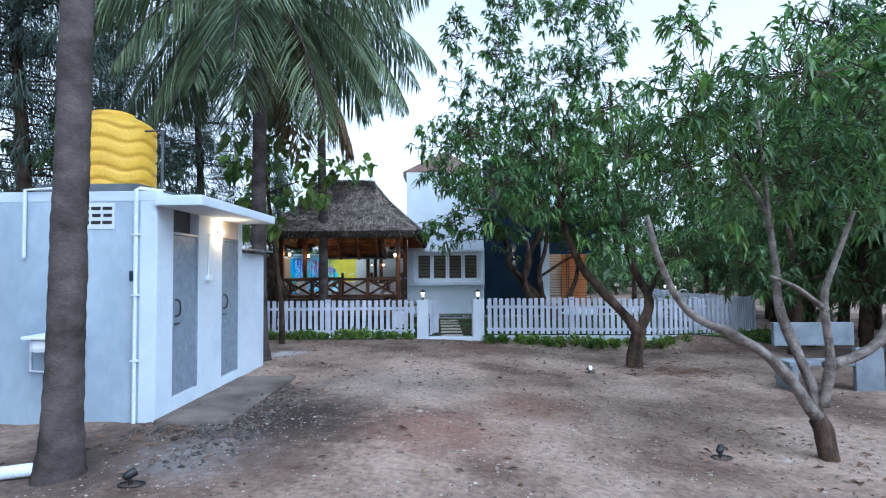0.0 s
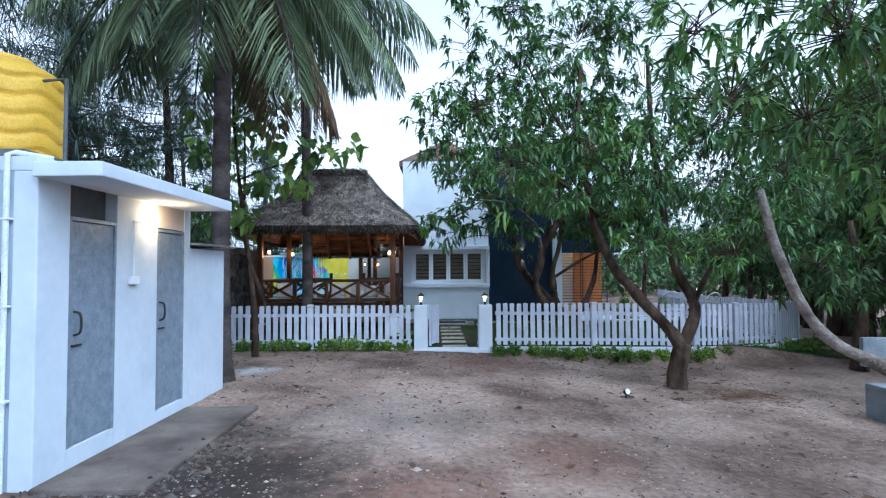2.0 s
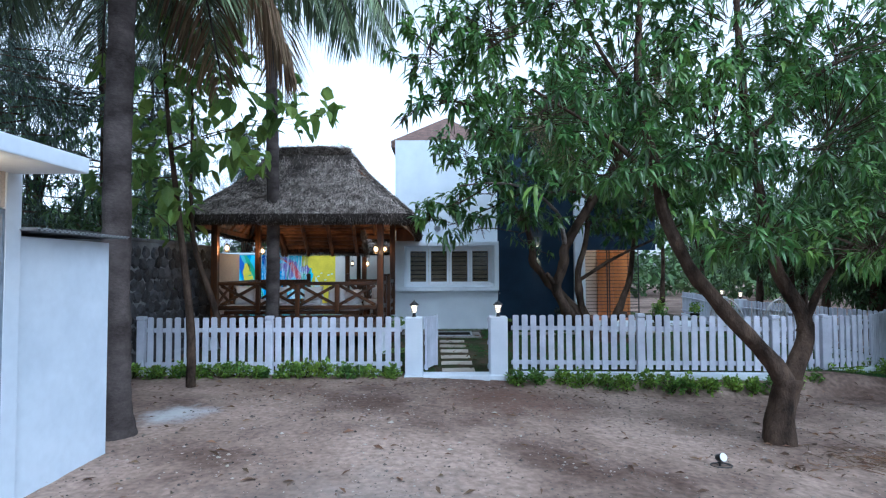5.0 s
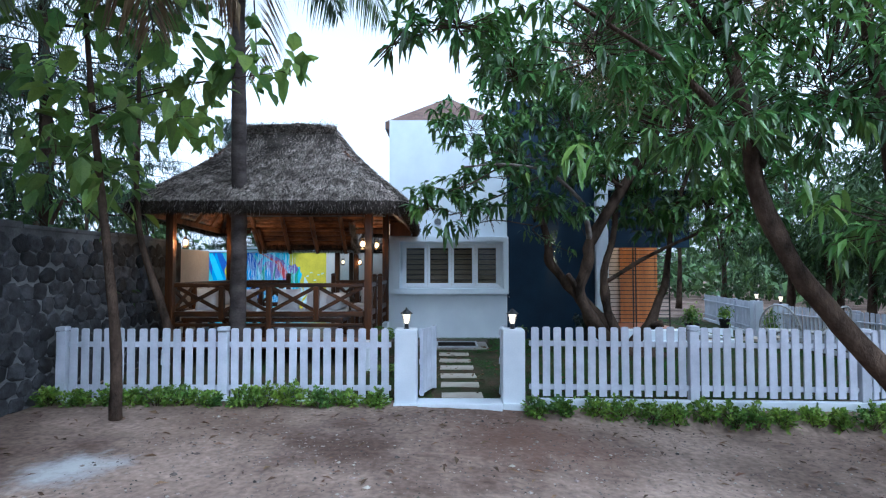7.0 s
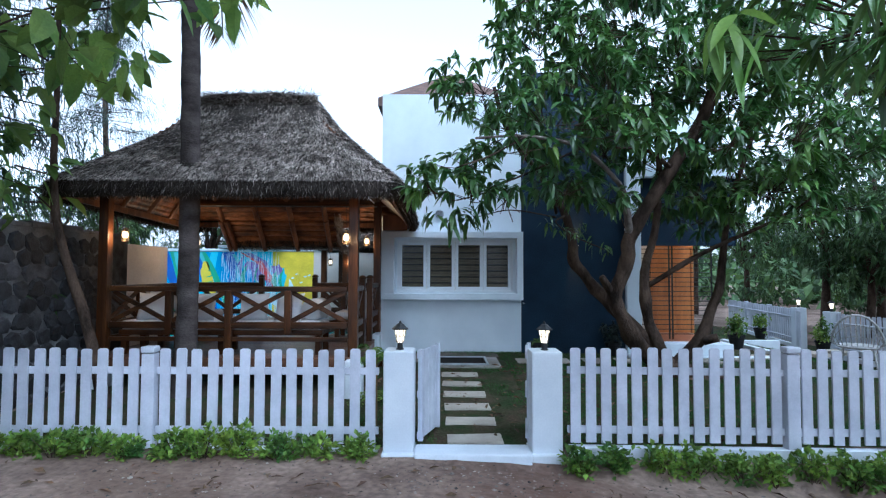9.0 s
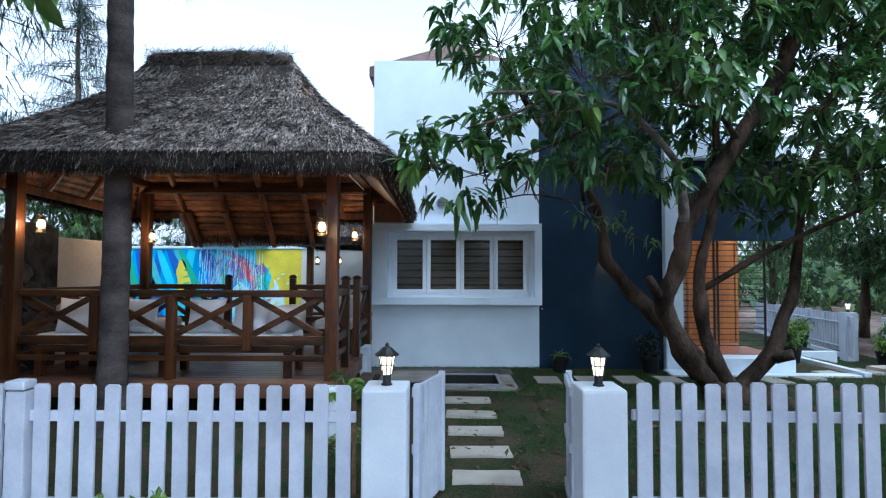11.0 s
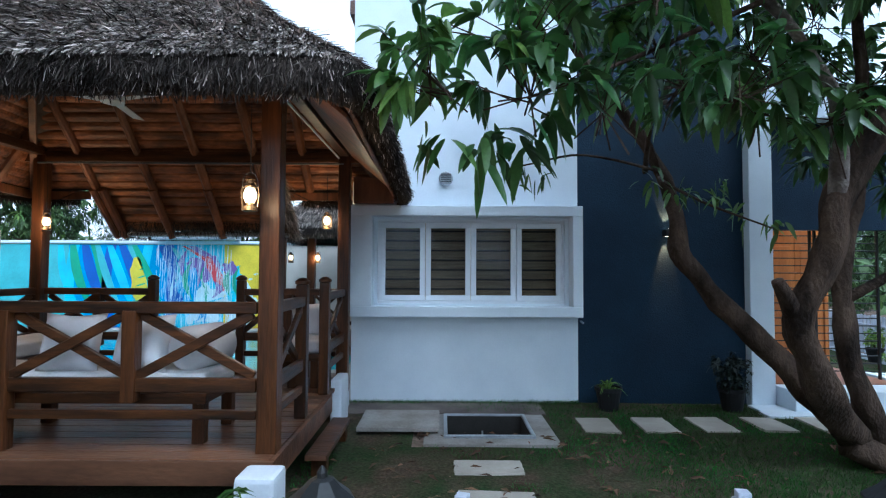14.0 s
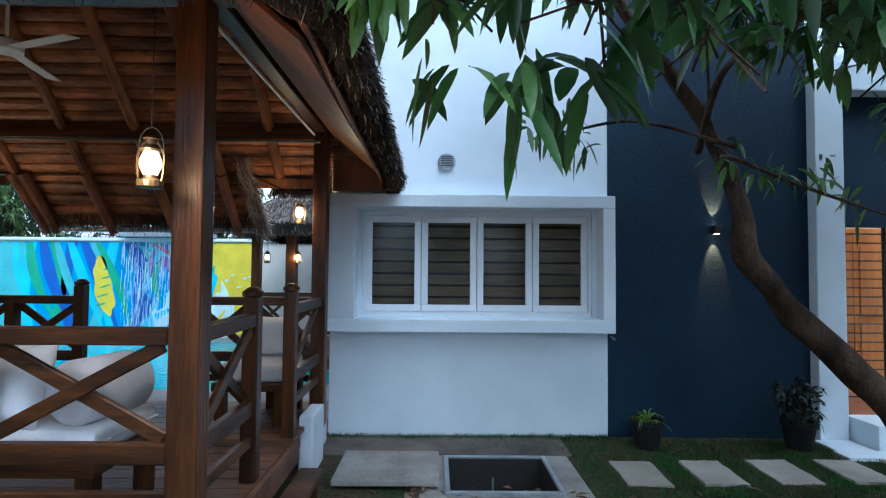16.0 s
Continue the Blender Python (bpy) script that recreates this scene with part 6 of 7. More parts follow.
# ---- distant trees ----
def wispy_tree(x, y, h, label):
    """A casuarina: a straight stem with drooping feathery sprays."""
    g = empty("casuarina_tree", label, "tree", (x, y, 0), "casuarina trees")
    limb(g, [(x, y, -0.1), (x + 0.1, y, h * 0.4), (x - 0.1, y, h * 0.75), (x, y, h)], 0.18, 0.03, M_BARK, "trunk", 0.2, 7)
    n = 150
    z = rng.uniform(h * 0.22, h, n)
    r = (1 - (z / h) ** 1.6) * h * 0.24 + 0.5
    a = rng.uniform(0, 2 * math.pi, n)
    rr = r * rng.uniform(0.25, 1.0, n)
    c = np.stack([x + rr * np.cos(a), y + rr * np.sin(a), z], 1)
    k = 70
    out = np.repeat(np.stack([np.cos(a), np.sin(a), np.full(n, -0.1)], 1), k, 0)
    base = np.repeat(c, k, 0) + out * rng.uniform(-0.9, 0.7, (n * k, 1)) + rng.normal(0, 0.10, (n * k, 3))
    way = unit(out * 0.5 + rng.normal(0, 0.5, out.shape) + np.array([0, 0, -0.9]))
    V, F = blades(base, way, rng.uniform(0.2, 0.5, n * k), rng.uniform(0.010, 0.022, n * k))
    raw("needles", V, F, M_NEEDLE, g, kind="stuff")
    twigs(c, unit(out[::k]), g, 1.2, 0.02)


for x, y, h in ((-8.5, 14.5, 9.5), (-7.6, 17.0, 10.5), (-14.5, 23.0, 12), (-11, 10.5, 11), (-13.5, 30, 13), (-9.0, 29.5, 8.0), (-7.2, 9.5, 8.0)):
    wispy_tree(x, y, h, "dark feathery casuarina tree beyond the compound wall")


def leafy_tree(x, y, h, r, label, per=6.0, leaf=0.24, mat_=None, low=0.3, n=9, girth=0.16):
    g = empty("background_tree", label, "tree", (x, y, -0.2), "background trees")
    limb(g, [(x, y, -0.3), (x + 0.1, y, h * 0.3), (x, y + 0.1, h * 0.7)], girth, girth * 0.35, M_BARK, "trunk", 0.3, 9)
    bl = []
    for k in range(n):
        a = rng.uniform(0, 2 * math.pi)
        q = rng.uniform(0.1, 0.85) * r
        bl.append((x + q * math.cos(a), y + q * math.sin(a), rng.uniform(h * low, h * 0.92), r * rng.uniform(.35, .6), r * rng.uniform(.35, .6), r * rng.uniform(.25, .42)))
    for b in bl[:4]:
        limb(g, [(x, y, h * 0.35), ((x + b[0]) / 2, (y + b[1]) / 2, (h * 0.35 + b[2]) / 2 + 0.2), b[:3]], 0.06, 0.02, M_BARK, "limb", 0.2, 6)
    crown(g, bl, per, 9, leaf, 0.3, 2, mat_ or M_FARLEAF, "crown", 0.03, False)


for x, y, h, r in ((8.2, 13.0, 3.8, 1.9), (10.5, 12.0, 4.6, 2.2), (12.9, 18.0, 4.6, 2.4), (13.0, 23.6, 5.5, 2.6), (12.5, 31.5, 5.5, 2.6), (13.5, 15.0, 6.0, 2.8), (6.5, 30.0, 6, 2.6), (14.5, 27.0, 7, 3.2), (17.5, 21.0, 7.5, 3.2), (19, 13.0, 7, 3.2), (15.0, 9.0, 5.5, 2.6), (21, 30.0, 9, 4), (12, 35.0, 8, 3.6), (9.3, 14.2, 3.6, 1.6), (12.4, 20.5, 4.2, 2.0), (13.2, 25.8, 4.4, 2.0), (12.2, 20.5, 6.5, 2.6), (7.0, 31.5, 4.5, 2.0), (11.5, 9.5, 5.2, 2.4), (9.0, 10.2, 4.4, 1.8), (12.6, 17.5, 8.2, 3.0), (10.0, 13.2, 7.8, 2.8), (13.6, 22, 8.8, 3.2), (13.0, 27.5, 7.2, 2.6), (14, 18, 9, 3.4)):
    leafy_tree(x, y, h, r, "leafy green tree beyond the fence", low=0.22)
for x, y, h, r in ((-4.5, 31.0, 5.0, 2.6), (-11.8, 28.6, 5.2, 2.3), (-9.0, 29.0, 4.6, 2.1), (-6.3, 28.8, 4.2, 1.8), (-1.0, 31.0, 4.6, 2.4), (-14.5, 28.5, 6, 2.6), (3, 34, 5, 2.6), (-6.6, 15.5, 3.6, 1.2), (-6.8, 11.5, 3.4, 1.2), (-6.9, 9.6, 4.6, 1.3), (-9.5, 17.5, 7.0, 2.4)):
    leafy_tree(x, y, h, r, "green shrubby tree behind the garden wall", low=0.4)
leafy_tree(11.9, 18.6, 8.5, 3.3, "large old dark-trunked tree beyond the fence", low=0.32, n=12, girth=0.42)
for x, y, h, r in ((12.6, 21.5, 9.5, 3.2), (11.8, 15.6, 9.0, 2.8)):
    leafy_tree(x, y, h, r, "tall leafy green tree beyond the fence", low=0.34, n=12)
# low wood that closes the horizon
n = 900
a = rng.uniform(-0.15 * math.pi, 1.15 * math.pi, n)
d = rng.uniform(34, 60, n)
c = np.stack([d * np.cos(a), 10 + d * np.sin(a), rng.uniform(0.3, 3.6, n) * rng.uniform(0.5, 1.0, n)], 1)
k = 46
base = np.repeat(c, k, 0) + rng.normal(0, 1.0, (n * k, 3)) * np.array([1, 1, 0.7])
base[:, 2] = np.abs(base[:, 2])
L = rng.uniform(0.45, 0.9, n * k)
V, F = leaf_arrays(base, rng.normal(0, 1, base.shape), L, L * 0.6, 0.3)
tagged(raw("woods", V, F, M_FARLEAF, kind="stuff"), "distant low green woods", "woods")

# unseen trees added behind the camera, to keep sky out of the window reflections
for x, y, h, r in ((-6, -12, 6, 3), (0, -14, 6.5, 3.2), (6, -12, 6, 3), (12, -9, 6.5, 3.2), (-11, -7, 6.5, 3.2), (12, 0, 6, 3)):
    leafy_tree(x, y, h, r, "unseen leafy green tree added to block sky reflections in the windows", per=2.5, leaf=0.4, low=0.15)

# ---- hedge of small shrubs along the fence ----
def shrub(x, y, z, r):
    n = 44
    c = unit(rng.normal(0, 1, (n, 3))) * np.array([r, r * 0.7, r * 0.75]) * rng.uniform(0.4, 1, (n, 1)) + np.array([x, y, z + r * 0.55])
    out = unit(c - np.array([x, y, z - 0.05]))
    k = 9
    base = np.repeat(c, k, 0) + rng.normal(0, 0.02, (n * k, 3))
    way = unit(np.repeat(out, k, 0) * 0.8 + rng.normal(0, 0.6, (n * k, 3)) + np.array([0, 0, 0.25]))
    L = rng.uniform(0.035, 0.075, n * k)
    V, F = leaf_arrays(base, way, L * 1.25, L * 0.7, 0.25)
    g = empty("hedge_shrub", "low bright green leafy shrub at the foot of the fence", "shrub", (x, y, z), "hedge shrubs")
    raw("leaves", V, F, M_HEDGE, g, kind="stuff")
    bm = bmesh.new()
    for i in range(0, n, 3):
        tube([(x, y, z - 0.06), tuple((np.array([x, y, z]) + c[i]) / 2 + rng.normal(0, 0.01, 3)), tuple(c[i])], [0.006, 0.004, 0.003], 4, bm)
    part("stem_growth", bm, M_BARK, g)


for k in range(13):
    x = -5.0 + k * 0.345 + rng.uniform(-0.06, 0.06)
    if x < -0.7:
        shrub(x, 13.86 + rng.uniform(-0.05, 0.05), ground_z(x, 13.86) - 0.02, rng.uniform(0.14, 0.24))
for k in range(21):
    x = 1.25 + k * 0.345 + rng.uniform(-0.06, 0.06)
    yb = 13.84 if x < 5.5 else 13.84 + (x - 5.5) * 0.42
    shrub(x, yb + rng.uniform(-0.05, 0.05), ground_z(x, 13.86) - 0.02, rng.uniform(0.14, 0.24))
# taller dark hedge at the far bend of the fence
for k in range(9):
    x = 6.3 + k * 0.32
    shrub(x, 13.9 + (x - 5.5) * 0.42, -0.33, rng.uniform(0.26, 0.36))

# ---- stepping stones ----
def slab(x0, y0, x1, y1, z, turn=0.0, grp="stepping stones"):
    b = bmesh.new()
    n = 12
    cx, cy, w, h = (x0 + x1) / 2, (y0 + y1) / 2, (x1 - x0) / 2, (y1 - y0) / 2
    top, bot = [], []
    for k in range(n * 4):
        s = k // n
        u = (k % n) / n * 2 - 1
        px, py = ((u, -1), (1, u), (-u, 1), (-1, -u))[s]
        j = 0.012 * noise.noise(Vector((cx * 7 + px * 2, cy * 7 + py * 2, 3)))
        top.append(b.verts.new((px * (w + j), py * (h + j), 0)))
        bot.append(b.verts.new((px * (w + j + 0.006), py * (h + j + 0.006), -0.06)))
    b.faces.new(top)
    b.faces.new(bot[::-1])
    for k in range(n * 4):
        b.faces.new((bot[k], bot[(k + 1) % (n * 4)], top[(k + 1) % (n * 4)], top[k]))
    b.transform(pose(cx, cy, z, rng.uniform(-0.8, 0.8), rng.uniform(-0.8, 0.8), turn))
    ob = part("stepping_stone", b, M_SLAB)
    return tagged(ob, "flat pale rectangular stepping stone set in the lawn", "stepping stone", grp)


for k in range(6):
    y = 14.36 + k * 0.56
    xa = 0.0 - 0.015 * k
    slab(xa, y - 0.13, xa + 0.55, y + 0.14, ground_z(0.3, y) + 0.016, rng.uniform(-3, 3))
for k in range(5):
    slab(1.22 + k * 0.585, 18.02 + 0.02 * k, 1.55 + k * 0.585, 18.52 + 0.02 * k, ground_z(2, 18.3) + 0.016, rng.uniform(-3, 3))
for k in range(6):
    slab(4.4 + k * 0.62, 18.05 + 0.25 * k, 4.75 + k * 0.62, 18.5 + 0.25 * k, ground_z(5, 18.3) + 0.025, 12)

# ---- open sump with its lid ----
sump = empty("open_sump", "open square concrete sump with a raised rim in the lawn", "manhole", (0.27, 18.2, 0.15), kind="")
bm = bmesh.new()
sx0, sx1, sy0, sy1, sz = -0.12, 0.66, 17.85, 18.55, 0.19
for a in ((sx0 - 0.22, sy0 - 0.2, sx1 + 0.24, sy0), (sx0 - 0.22, sy1, sx1 + 0.24, sy1 + 0.12), (sx0 - 0.22, sy0, sx0, sy1), (sx1, sy0, sx1 + 0.24, sy1)):
    box(a[0], a[1], -0.2, a[2], a[3], sz - 0.01, 0.006, bm)
part("rim", bm, M_CONC, sump)
bm = bmesh.new()
e = 0.035
for a in ((sx0 - e, sy0 - e, sx1 + e, sy0), (sx0 - e, sy1, sx1 + e, sy1 + e), (sx0 - e, sy0, sx0, sy1), (sx1, sy0, sx1 + e, sy1)):
    box(a[0], a[1], sz - 0.012, a[2], a[3], sz + 0.018, 0.004, bm)
part("metal_frame", bm, M_STEEL, sump, "grey metal frame")
# pit walls and floor are near black, the hole's shade painted in
part("pit_wall", box(sx0, sy1 - 0.004, -1.3, sx1, sy1, sz), M_SHADE_DARK, sump)
part("pit_wall", box(sx0, sy0, -1.3, sx0 + 0.004, sy1, sz), M_SHADE_DARK, sump)
part("pit_wall", box(sx1 - 0.004, sy0, -1.3, sx1, sy1, sz), M_SHADE_DARK, sump)
part("pit_floor", box(sx0 - 0.05, sy0 - 0.05, -1.32, sx1 + 0.05, sy1 + 0.05, -1.3), M_SHADE_DARK, sump)
part("hook_bar", tube([(0.25, 18.5, 0.05), (0.25, 18.5, -0.2)], [0.01, 0.01], 6), M_STEEL, sump)
lid = box(-0.98, 17.92, 0.205, -0.20, 18.58, 0.245, 0.006)
tagged(part("sump_lid", lid, M_CONC), "grey concrete cover slab lying beside the open sump", "manhole lid")
tagged(part("house_apron", box(-1.3, 18.66, 0.0, 0.95, 19.2, 0.185, 0.01), M_CONC_DARK), "damp mossy concrete strip along the house wall", "pavement", kind="structure")

# ---- grass tufts ----
n = 170000
gx = np.where(rng.random(n) < 0.7, rng.uniform(-1.3, 4.4, n), rng.uniform(4.4, 9.6, n))
gy = np.where(rng.random(n) < 0.8, rng.uniform(14.2, 19.2, n), rng.uniform(19.2, 28.5, n))
keep = np.array([noise.noise(Vector((a * 1.1, b * 1.1, 2))) + 0.35 * noise.noise(Vector((a * 4, b * 4, 5))) + (0.42 if (a > 1.0 or b > 18.9) else -0.12) > 0.0 for a, b in zip(gx, gy)])
keep &= ~((gx > -0.4) & (gx < 0.95) & (gy > 17.6) & (gy < 18.72)) & ~((gx < -0.1) & (gy > 17.8)) & ~((gx > 3.3) & (gx < 6.1) & (gy > 18.55)) & ~((gx < 3.4) & (gy > 19.15))
for k in range(6):
    keep &= ~((gx > -0.1) & (gx < 0.56) & (np.abs(gy - 14.36 - 0.56 * k) < 0.15))
for k in range(5):
    keep &= ~((gx > 1.19 + 0.585 * k) & (gx < 1.58 + 0.585 * k) & (gy > 17.98 + 0.02 * k) & (gy < 18.56 + 0.02 * k))
gx, gy = gx[keep], gy[keep]
gz0 = np.array([ground_z(a, b) for a, b in zip(gx, gy)])
base = np.stack([gx, gy, gz0 - 0.005], 1)
way = rng.normal(0, 0.55, base.shape)
way[:, 2] = 1
V, F = blades(base, way, rng.uniform(0.022, 0.05, len(gx)), rng.uniform(0.004, 0.008, len(gx)), (1, 0, 0))
tagged(raw("grass", V, F, M_GRASS, kind="stuff"), "short patchy lawn grass", "grass")
# moss line at the foot of the house wall
n = 2600
mx_ = rng.uniform(-1.25, 1.43, n)
base = np.stack([mx_, HY - rng.random(n) ** 2 * 0.12, np.full(n, 0.18)], 1)
way = rng.normal(0, 0.5, base.shape)
way[:, 2] = 1
V, F = blades(base, way, rng.uniform(0.01, 0.045, n), rng.uniform(0.005, 0.01, n), (1, 0, 0))
tagged(raw("moss", V, F, M_GRASS, kind="stuff"), "green moss and grass along the wall foot", "moss")

# ---- wall sconce and pots on the navy wall ----
sc = empty("wall_sconce", "small black up-and-down wall light on the navy wall", "wall lamp", (2.48, HY, 2.18))
part("body", box(2.445, HY - 0.09, 2.14, 2.515, HY + 0.02, 2.22, 0.006), M_BLACK, sc)
part("lens", box(2.46, HY - 0.075, 2.22, 2.50, HY - 0.02, 2.221), M_BULB, sc, "glowing lens")
part("lens", box(2.46, HY - 0.075, 2.139, 2.50, HY - 0.02, 2.14), M_BULB, sc, "glowing lens")
for s in (1, -1):
    d = bpy.data.lights.new("sconce_light", "SPOT")
    d.energy, d.color, d.spot_size, d.spot_blend, d.shadow_soft_size = 11.0, (1.0, 0.47, 0.16), radians(44), 0.4, 0.01
    o = new("sconce_light", d)
    o.matrix_world = look((2.48, HY - 0.05, 2.18 + s * 0.055), (2.48, HY + 0.08, 2.18 + s * 0.45))


def potted(x, y, z, s, kind_, label):
    g = empty("potted_plant", label, "potted plant", (x, y, z), "potted plants")
    part("pot", lathe([(0.11 * s, 0), (0.15 * s, 0.24 * s), (0.165 * s, 0.25 * s), (0.165 * s, 0.29 * s), (0.145 * s, 0.29 * s), (0.14 * s, 0.25 * s)], 20, (x, y, z)), M_POT, g)
    part("soil", lathe([(0.14 * s, 0.24 * s), (0.13 * s, 0.262 * s)], 16, (x, y, z)), M_SOIL, g)
    if kind_ == "spiky":
        n = 34
        base = np.tile([x, y, z + 0.26 * s], (n, 1)) + rng.normal(0, 0.02 * s, (n, 3))
        way = rng.normal(0, 0.6, (n, 3))
        way[:, 2] = np.abs(way[:, 2]) + 0.5
        L = rng.uniform(0.2, 0.36, n) * s
        V, F = leaf_arrays(base, way, L, np.full(n, 0.022 * s), 0.7, 0.2, rows=3)
    else:
        c = rng.normal(0, 0.085 * s, (90, 3)) * np.array([1, 1, 1.3]) + np.array([x, y, z + 0.48 * s])
        base = np.repeat(c, 6, 0)
        way = rng.normal(0, 1, base.shape)
        L = rng.uniform(0.05, 0.10, len(base)) * s
        V, F = leaf_arrays(base, way, L, L * 0.5, 0.3)
        part("stem", tube([(x, y, z + 0.25 * s), (x + 0.01, y, z + 0.5 * s)], [0.012 * s, 0.006 * s], 6), M_BARK, g)
    raw("leaves", V, F, M_HEDGE if kind_ != "dark" else M_POTLEAF, g, kind="stuff")


potted(1.70, HY - 0.28, 0.16, 0.92, "spiky", "spiky green plant in a black pot by the navy wall")
potted(3.08, HY - 0.30, 0.16, 0.92, "dark", "dark bushy plant in a black pot by the navy wall")
potted(8.55, 21.2, -0.11, 1.0, "bushy", "small green plant in a black pot beside the side fence")
potted(8.75, 24.0, -0.11, 1.0, "bushy", "small green plant in a black pot beside the side fence")
potted(5.9, 19.9, 0.17, 1.0, "bushy", "small green plant in a black pot near the porch")
# kerbed bed beside the porch
bed = empty("garden_kerb", "low white-painted kerb running back beside the porch", "kerb", (6.2, 19.5, 0.1))
part("kerb", box(6.12, HY - 0.62, 0.0, 6.24, 21.0, 0.24, 0.01), M_WHITE, bed)
part("kerb_end", box(6.24, 20.9, 0.0, 7.4, 21.0, 0.22, 0.01), M_WHITE, bed)

# fern at the gazebo's corner
g = empty("fern", "green fern growing beside the gazebo footing", "fern", (-0.85, 15.6, 0.05))
VF = []
for k in range(16):
    a = rng.uniform(0, 2 * math.pi)
    pts = [np.array([-0.85, 15.6, 0.08]) + np.array([math.cos(a), math.sin(a), 0]) * 0.38 * s + np.array([0, 0, 1]) * (0.45 * s - 0.42 * s * s) for s in np.linspace(0, 1, 16)]
    pts = np.array(pts)
    tan = unit(np.gradient(pts, axis=0))
    sd = unit(np.cross(tan, [0, 0, 1.0]))
    for sg_ in (1, -1):
        VF.append(leaf_arrays(pts[2:], sd[2:] * sg_ + tan[2:] * 0.4, np.linspace(0.10, 0.03, 14), np.full(14, 0.02), 0.2))
V, F = join(VF)
raw("fronds", V, F, M_HEDGE, g, kind="stuff")

# ---- wicker chairs on the lawn ----
def wicker_chair(x, y, rz):
    g = empty("wicker_chair", "rounded grey wicker garden chair on the lawn", "chair", (x, y, 0.15), "garden chairs")
    M = pose(x, y, 0.15, 0, 0, rz)
    def add(name, bm, under=None):
        bm.transform(M)
        return part(name, bm, M_WICKER, under or g)
    bm = bmesh.new()
    for k in range(15):
        a = radians(-10 + 200 * k / 14)
        lo = Vector((0.27 * math.cos(a), 0.25 * math.sin(a), 0.40))
        hi = Vector((0.34 * math.cos(a), 0.16 + 0.20 * math.sin(a), 0.40 + 0.52 * max(0.15, math.sin(a))))
        tube([lo, (lo + hi) / 2 + Vector((0.02 * math.cos(a), 0.02, 0)), hi], [0.007] * 3, 5, bm)
    for f in (0.35, 0.7):
        tube([Vector((0.27 * math.cos(a), 0.25 * math.sin(a), 0.40)).lerp(Vector((0.34 * math.cos(a), 0.16 + 0.20 * math.sin(a), 0.40 + 0.52 * max(0.15, math.sin(a)))), f) for a in [radians(-10 + 200 * k / 20) for k in range(21)]], [0.006] * 21, 5, bm)
    back = add("backrest", bm)
    add("back_rim", tube([Vector((0.34 * math.cos(a), 0.16 + 0.20 * math.sin(a), 0.40 + 0.52 * max(0.15, math.sin(a)))) for a in [radians(-10 + 200 * k / 24) for k in range(25)]], [0.017] * 25, 8), back)
    add("seat", lathe([(0.02, 0.37), (0.27, 0.38), (0.29, 0.41), (0.26, 0.43), (0.02, 0.42)], 24))
    for sx in (-1, 1):
        for sy in (-1, 1):
            add("leg", tube([(sx * 0.2, sy * 0.2, 0.38), (sx * 0.25, sy * 0.24, 0.0)], [0.015, 0.013], 8))


wicker_chair(6.55, 17.5, 140)
wicker_chair(7.2, 17.2, 200)
# ---- concrete bench on the sand ----
cb = empty("concrete_bench", "grey concrete garden bench with a backrest on the sand", "bench", (6.4, 9.5, -0.3))
part("backrest", box(5.72, 9.62, 0.38, 7.08, 9.70, 0.77, 0.015), M_BENCH, cb)
part("seat", box(5.72, 9.22, 0.10, 7.2, 9.62, 0.17, 0.012), M_BENCH, cb)
part("side_slab", box(6.78, 9.2, -0.33, 7.24, 9.28, 0.40, 0.012), M_BENCH, cb)
part("side_slab", box(5.75, 9.2, -0.33, 5.85, 9.66, 0.10, 0.012), M_BENCH, cb)

# ---- garden spotlights and roots on the sand ----
def spot(x, y, lit):
    z = ground_z(x, y)
    g = empty("garden_spotlight", "small black garden spotlight on a spike with a coiled cable", "spotlight", (x, y, z), "garden spotlights")
    part("spike", tube([(x, y, z - 0.05), (x, y, z + 0.05)], [0.012, 0.014], 8), M_BLACK, g)
    bm = lathe([(0.018, -0.05), (0.034, -0.03), (0.038, 0.045), (0.034, 0.05)], 16)
    turn = pose(x, y, z + 0.09, 70, 0, 15 if lit else 140)
    bm.transform(turn)
    head = part("head", bm, M_BLACK, g, smooth=True)
    if lit:
        bm = lathe([(0.040, 0.05), (0.040, 0.056), (0.02, 0.058)], 16)
        bm.transform(turn)
        part("lens", bm, M_UPVC, head, "pale frosted lens")
    pts = [(x + 0.10 * math.cos(a) + 0.02 * a / 6, y + 0.07 * math.sin(a), z + 0.012) for a in np.linspace(0, 8.5, 18)]
    part("cable", tube([(x, y, z + 0.05)] + pts, [0.006] * 19, 5), M_BLACK, g)


spot(2.97, 5.98, False)
spot(-2.40, 4.72, False)
spot(2.81, 10.55, True)

# drain pipe near the palm
tagged(part("drain_pipe", tube([(-3.9, 4.75, 0.04), (-3.4, 4.9, 0.06), (-3.2, 4.98, 0.06)], [0.055, 0.055, 0.055], 14), M_PIPE, smooth=True), "grey plastic drain pipe lying by the palm", "pipe")

